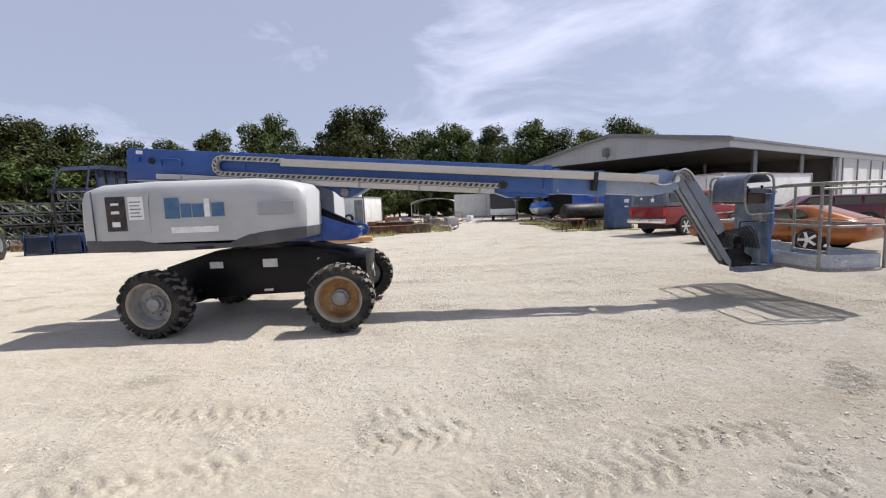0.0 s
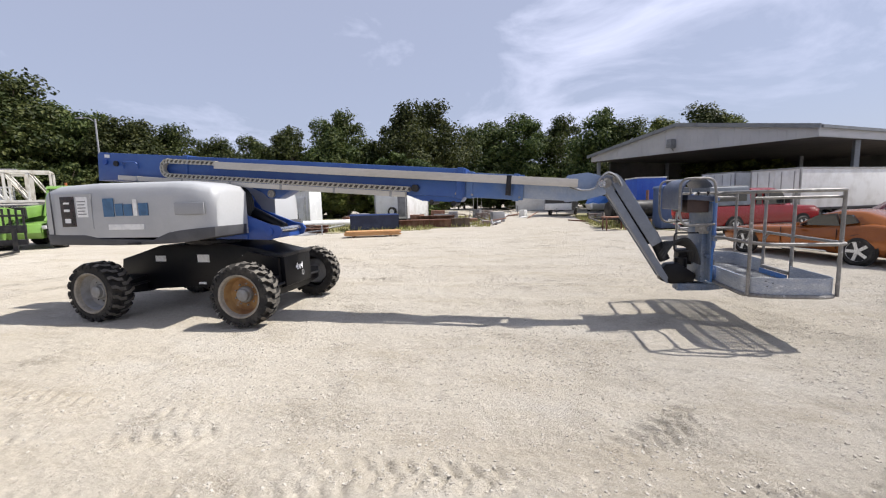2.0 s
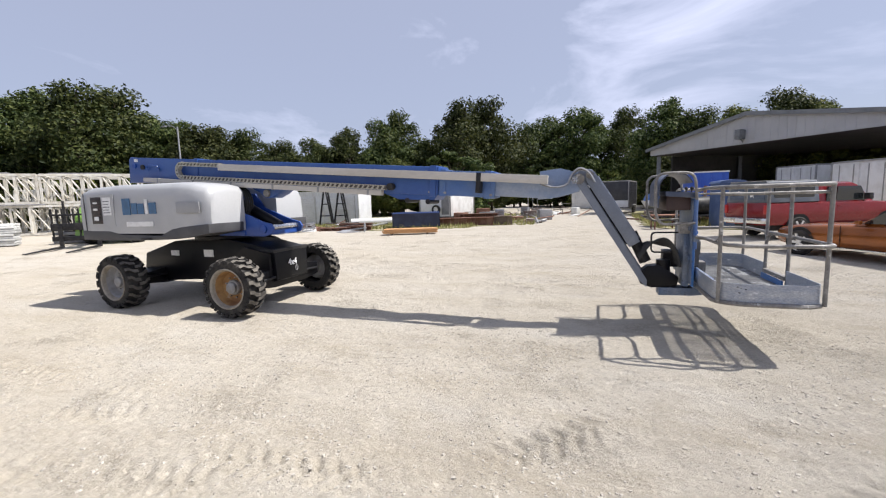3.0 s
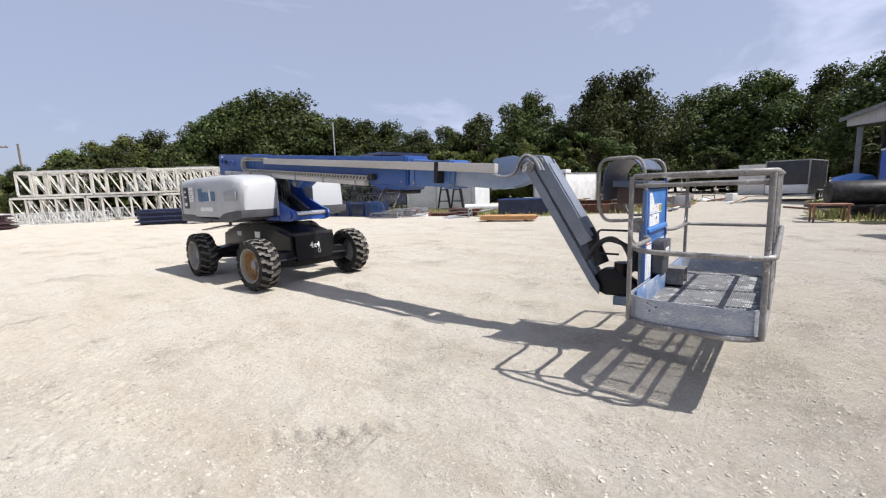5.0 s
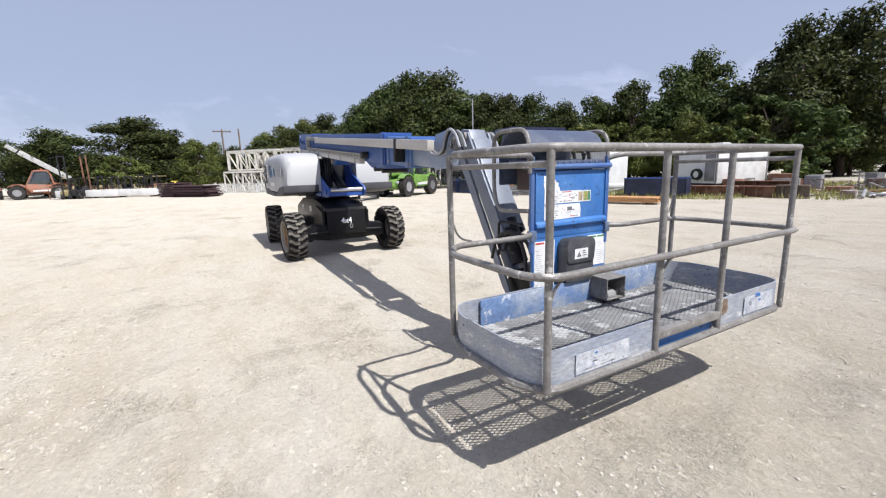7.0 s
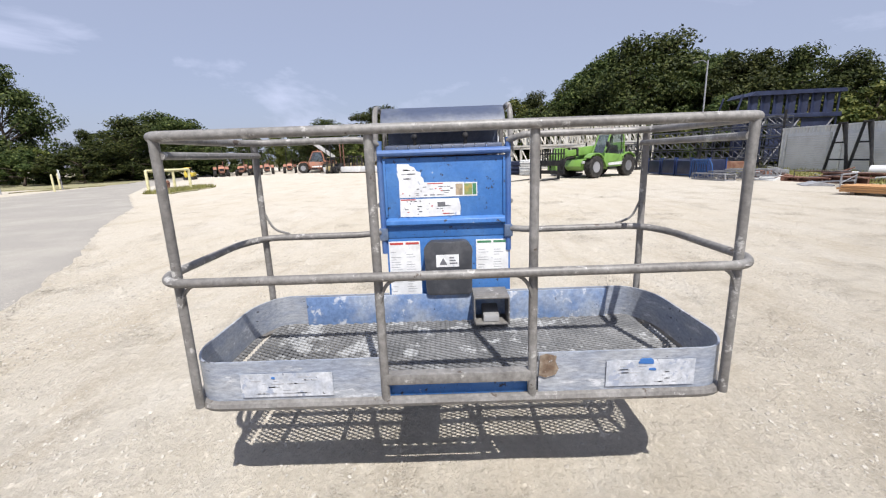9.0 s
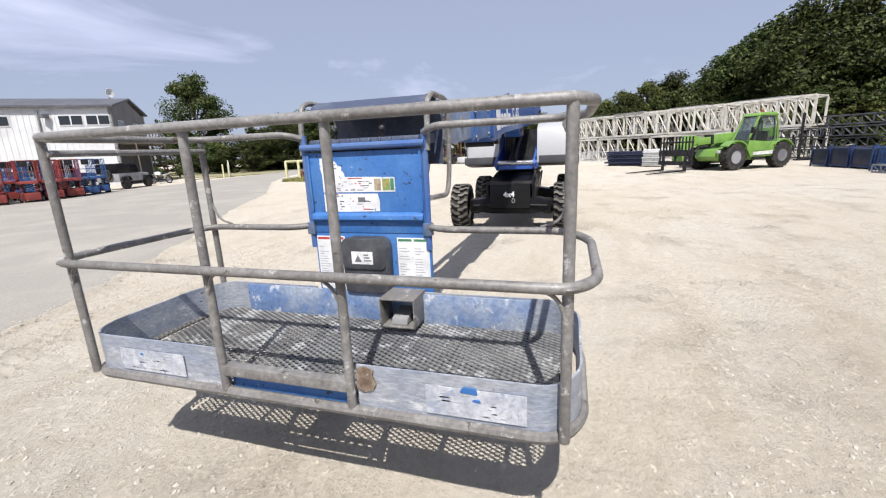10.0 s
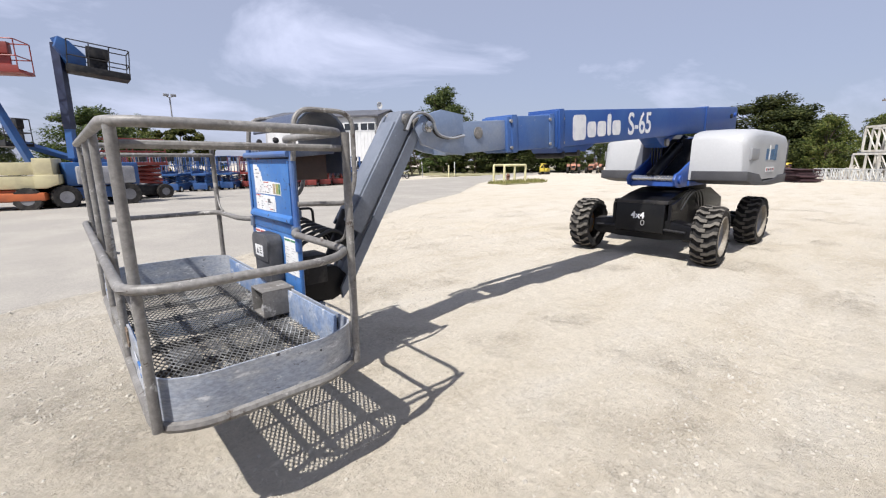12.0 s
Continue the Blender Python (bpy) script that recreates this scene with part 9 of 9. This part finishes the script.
def motorcycle(x, y, yaw):
    """Front wheel towards +x."""
    c = thing("motorcycle", "white trail motorcycle on its stand by the office", "motorcycle", at(x, y, 0, yaw))
    for xx in (-0.68, 0.72):
        w = part("wheel", lathe(B(), [(0.25, -0.05), (0.31, -0.05), (0.335, 0.0), (0.31, 0.05), (0.25, 0.05)], 20, at(xx, 0, 0.33), True), "rubber", c)
        part("hub", lathe(B(), [(0.06, -0.07), (0.06, 0.07), (0.0, 0.075)], 10, at(xx, 0, 0.33)), "plain_gray", w)
        bm = B()
        for k in range(8):
            a = math.pi * k / 4
            tube(bm, [(xx, 0, 0.33), (xx + 0.26 * math.cos(a), 0, 0.33 + 0.26 * math.sin(a))], 0.006, 4)
        part("spokes", bm, "plain_gray", w)
    for sg in (-0.08, 0.08):
        part("fork", tube(B(), [(0.72, sg, 0.33), (0.46, sg, 1.02)], 0.025, 6), "plain_gray", c)
        part("swing_arm", tube(B(), [(-0.68, sg, 0.33), (-0.1, sg, 0.45)], 0.022, 6), "plain_gray", c)
    part("front_mudguard", prism(B(), [(0.38, 0.74), (0.66, 0.80), (1.0, 0.74), (0.66, 0.76)], -0.07, 0.07), "scrap_white", c)
    part("engine", box(B(), -0.2, 0.22, -0.13, 0.13, 0.28, 0.62, 0.03), "black_steel", c)
    part("tank", prism(B(), [(-0.1, 0.72), (0.42, 0.72), (0.44, 0.98), (0.2, 1.02), (-0.1, 0.86)], -0.13, 0.13, bevel=0.04), "scrap_white", c)
    part("seat", prism(B(), [(-0.75, 0.84), (-0.05, 0.78), (0.0, 0.88), (-0.75, 0.92)], -0.11, 0.11, bevel=0.02), "black_steel", c)
    part("tail", prism(B(), [(-0.95, 0.86), (-0.3, 0.66), (-0.25, 0.8), (-0.95, 0.9)], -0.09, 0.09), "scrap_white", c)
    part("handlebar", tube(B(), [(0.32, -0.38, 1.12), (0.42, -0.1, 1.05), (0.42, 0.1, 1.05), (0.32, 0.38, 1.12)], 0.016, 6), "black_steel", c)
    part("stand", tube(B(), [(-0.05, 0.1, 0.35), (-0.1, 0.32, 0.0)], 0.015, 5), "black_steel", c)
    return c


motorcycle(-19.5, -25.2, -75)


# ---- scissor lifts ----
def scissor_lift(x, y, yaw, paint, label, up=0.0):
    """Slab scissor lift: base, wheels, folded arms, railed platform."""
    t = thing("scissor_lift", label, "scissor lift", at(x, y, 0, yaw), "scissor lifts in a row")
    base = part("base", box(B(), -0.95, 0.95, -0.38, 0.38, 0.16, 0.52, 0.03), paint, t)
    for xx in (-0.68, 0.68):
        for sg in (-1, 1):
            m = at(xx, sg * 0.38, 0.19) @ Matrix.Diagonal((1, sg, 1, 1))
            w = part("wheel", lathe(B(), [(0.0, -0.06), (0.19, -0.06), (0.19, 0.06), (0.0, 0.06)], 16, m), "rubber", t)
            part("rim", lathe(B(), [(0.11, 0.05), (0.11, 0.066), (0.0, 0.07)], 12, m), "scrap_white", w)
    n, h0, hh = 3, 0.55, 0.12 + up * 0.6
    arm_paint = paint
    for k in range(n):
        for sg in (-0.3, 0.3):
            part("scissor_arm", tube(B(), [(-0.85, sg, h0 + hh * k), (0.85, sg, h0 + hh * (k + 1))], 0.04, 5), arm_paint, t)
            part("scissor_arm", tube(B(), [(0.85, sg * 0.85, h0 + hh * k), (-0.85, sg * 0.85, h0 + hh * (k + 1))], 0.04, 5), arm_paint, t)
    z = h0 + hh * n + 0.06
    pf = part("platform", box(B(), -0.98, 0.98, -0.4, 0.4, z, z + 0.12, 0.01), paint, t)
    for xx in (-0.95, -0.32, 0.32, 0.95):
        for sg in (-0.38, 0.38):
            part("post", tube(B(), [(xx, sg, z + 0.1), (xx, sg, z + 1.15)], 0.022, 5), paint, pf)
    for zz in (0.6, 1.15):
        part("rail", tube(B(), [(-0.95, -0.38, z + zz), (0.95, -0.38, z + zz), (0.95, 0.38, z + zz), (-0.95, 0.38, z + zz)], 0.022, 5, True), paint, pf)
    part("toe_plate", box(B(), -0.96, 0.96, -0.4, -0.39, z + 0.1, z + 0.25), paint, pf)
    part("control_box", box(B(), 0.75, 0.93, -0.2, 0.15, z + 0.85, z + 1.15, 0.02), "black_steel", pf)
    return t


rs = random.Random(21)
protos = {}
LB = {"lift_red": "red slab scissor lift with folded arms", "lift_blue": "blue slab scissor lift with folded arms", "plain_gray": "gray slab scissor lift with folded arms"}


def put_lift(paint, x, y, yaw):
    if paint not in protos:
        protos[paint] = scissor_lift(x, y, yaw, paint, LB[paint])
    else:
        copy_thing(protos[paint], at(x, y, 0, yaw))


front = [(-1.0, -18.9, "lift_blue"), (-2.4, -19.6, "lift_red"), (-3.6, -19.2, "plain_gray"), (-4.8, -18.2, "lift_red"), (-6.2, -18.1, "lift_red"), (-7.3, -18.4, "lift_red"), (-8.5, -18.7, "lift_red"), (-9.8, -19.3, "lift_blue"), (-11.0, -20.2, "lift_blue"),
         (0.6, -18.4, "lift_blue"), (2.0, -18.6, "lift_blue")]
for x, y, c in front:
    put_lift(c, x, y, 62 + rs.uniform(-6, 6))
for row in range(3):
    for k in range(12):
        put_lift(rs.choice(("lift_blue", "lift_red", "lift_blue", "plain_gray")), 5.6 - 1.35 * k + rs.uniform(-0.2, 0.2), -21.8 - 2.4 * row + 0.12 * k + rs.uniform(-0.3, 0.3), 70 + rs.uniform(-6, 6))


# ---- big lifts by the drive ----
def rough_base(t, paint, L=2.4, W=1.9, r=0.45, z=0.55):
    b = part("chassis", box(B(), -L / 2, L / 2, -W / 2 + 0.3, W / 2 - 0.3, z - 0.2, z + 0.25, 0.05), paint, t)
    for xx in (-L / 2 + 0.2, L / 2 - 0.2):
        for sg in (-1, 1):
            big_wheel(t, xx, sg * (W / 2 - 0.15), r, sg, 0.34, "plain_gray")
    return b


def railed_basket(parent, m, paint, rail, console="black_steel"):
    bm = box(B(), -0.45, 0.45, -0.95, 0.95, 0, 0.12, 0.02, m)
    fl = part("basket_floor", bm, paint, parent)
    for zz in (0.55, 1.1):
        part("basket_rail", tube(B(), fillet([(-0.43, -0.93, zz), (0.43, -0.93, zz), (0.43, 0.93, zz), (-0.43, 0.93, zz)], 0.08, 3, True), 0.022, 5, True, m), rail, fl)
    for xx in (-0.43, 0.43):
        for yy in (-0.93, -0.3, 0.3, 0.93):
            part("basket_post", tube(B(), [(xx, yy, 0.1), (xx, yy, 1.1)], 0.02, 5, False, m), rail, fl)
    part("basket_console", box(B(), -0.5, -0.25, -0.35, 0.35, 0.75, 1.15, 0.03, m), console, fl)
    part("console_post", box(B(), -0.46, -0.40, -0.30, 0.30, 0.10, 0.78, 0.01, m), console, fl)
    part("toe_board", box(B(), -0.46, 0.46, -0.965, -0.945, 0.0, 0.24, 0.005, m), paint, fl)
    part("toe_board", box(B(), 0.44, 0.46, -0.96, 0.96, 0.0, 0.24, 0.005, m), paint, fl)
    return fl


bl = thing("boom_lift", "blue articulated boom lift with its basket raised", "boom lift", at(6.3, -11.9, 0, 10))
rough_base(bl, "lift_blue")
part("turret", box(B(), -1.5, 0.9, -0.75, 0.75, 0.85, 1.75, 0.08), "lift_blue", bl, "blue turret with gray covers")
part("cover", box(B(), -1.3, 0.6, -0.95, -0.72, 0.9, 1.6, 0.08), "plain_gray", bl)
part("cover", box(B(), -1.3, 0.6, 0.72, 0.95, 0.9, 1.6, 0.08), "plain_gray", bl)
part("lower_arm", tube(B(), [(-0.9, 0.3, 1.6), (0.5, 0.4, 1.95)], 0.17, 4), "lift_blue", bl)
part("upper_arm", tube(B(), [(0.5, 0.4, 1.9), (0.45, 0.4, 3.2)], 0.17, 4), "lift_blue", bl)
part("fly_arm", tube(B(), [(0.45, 0.4, 3.0), (0.40, 0.4, 6.1)], 0.2, 4), "tarp_blue", bl, "dark blue folded arm")
part("jib_arm", tube(B(), [(0.4, 0.4, 6.3), (0.1, 0.5, 5.4)], 0.17, 4), "lift_blue", bl)
part("jib_head", prism(B(), [(0.55, 5.95), (0.42, 6.32), (0.1, 6.2), (-0.35, 5.75), (-0.3, 5.25), (0.2, 5.3)], 0.35, 0.75, bevel=0.05), "lift_blue", bl)
railed_basket(bl, Matrix.Translation((-0.65, 0.75, 5.02)) @ Matrix.Rotation(radians(-5), 4, "Y") @ rz(80), "black_steel", "black_steel")

ol = thing("boom_lift", "orange and cream articulated boom lift, basket raised", "boom lift", at(8.95, -11.8, 0, -12))
rough_base(ol, "lift_orange", 2.3, 1.9, 0.42, 0.52)
part("chassis_cover", box(B(), -1.45, 1.35, -0.98, 0.98, 0.36, 0.66, 0.06), "lift_orange", ol, "orange chassis cover")
part("counterweight", prism(B(), [(-1.9, 0.95), (-1.5, 0.8), (-1.2, 0.8), (-1.2, 1.3), (-1.9, 1.3)], -0.85, 0.85, bevel=0.05), "lift_cream", ol)
part("turret", box(B(), -1.5, 1.0, -0.8, 0.8, 0.8, 1.25, 0.025), "lift_cream", ol, "cream turret covers")
part("cover", box(B(), -1.35, 0.8, -0.7, 0.7, 1.3, 1.75, 0.03), "lift_cream", ol)
part("cover_end", box(B(), -1.75, -1.2, -0.75, 0.75, 0.9, 1.9, 0.04), "lift_cream", ol)
part("lower_arm", tube(B(), [(0.5, 0.2, 1.6), (1.2, 0.2, 3.3)], 0.15, 4), "lift_cream", ol)
part("upper_arm", tube(B(), [(-1.0, -0.2, 1.7), (0.0, -0.2, 4.8)], 0.16, 4), "lift_blue", ol)
part("fly_arm", tube(B(), [(0.0, -0.2, 4.6), (-0.3, -0.1, 5.2)], 0.12, 4), "lift_red", ol)
railed_basket(ol, Matrix.Translation((-0.55, 0.0, 4.85)) @ rz(75), "lift_red", "lift_red", "lift_red")
rb = thing("boom_lift", "small gray-white boom lift behind the drive", "boom lift", at(6.9, -15.6, 0, 25))
rough_base(rb, "lift_blue", 2.2, 1.8, 0.42, 0.5)
part("turret", box(B(), -1.4, 0.9, -0.7, 0.7, 0.8, 1.6, 0.1), "plain_gray", rb)
part("arm", tube(B(), [(-1.0, 0, 1.7), (1.6, 0, 2.6)], 0.15, 4), "lift_blue", rb)
railed_basket(rb, Matrix.Translation((1.9, 0, 2.4)), "black_steel", "black_steel")
rscis = thing("scissor_lift", "dark rough-terrain scissor lift with red arms", "scissor lift", at(4.6, -14.2, 0, 15))
rough_base(rscis, "black_steel", 2.3, 1.7, 0.36, 0.42)
for k in range(4):
    for sg in (-0.45, 0.45):
        part("scissor_arm", tube(B(), [(-1.0, sg, 0.75 + 0.2 * k), (1.0, sg, 0.95 + 0.2 * k)], 0.06, 5), "lift_red", rscis)
        part("scissor_arm", tube(B(), [(1.0, sg * 0.85, 0.75 + 0.2 * k), (-1.0, sg * 0.85, 0.95 + 0.2 * k)], 0.06, 5), "lift_red", rscis)
pf = part("platform", box(B(), -1.25, 1.25, -0.75, 0.75, 1.6, 1.75, 0.02), "lift_red", rscis)
for zz in (2.25, 2.8):
    part("rail", tube(B(), [(-1.2, -0.72, zz), (1.2, -0.72, zz), (1.2, 0.72, zz), (-1.2, 0.72, zz)], 0.025, 5, True), "lift_red", pf)
for xx in (-1.2, -0.4, 0.4, 1.2):
    for yy in (-0.72, 0.72):
        part("post", tube(B(), [(xx, yy, 1.7), (xx, yy, 2.8)], 0.022, 5), "lift_red", pf)
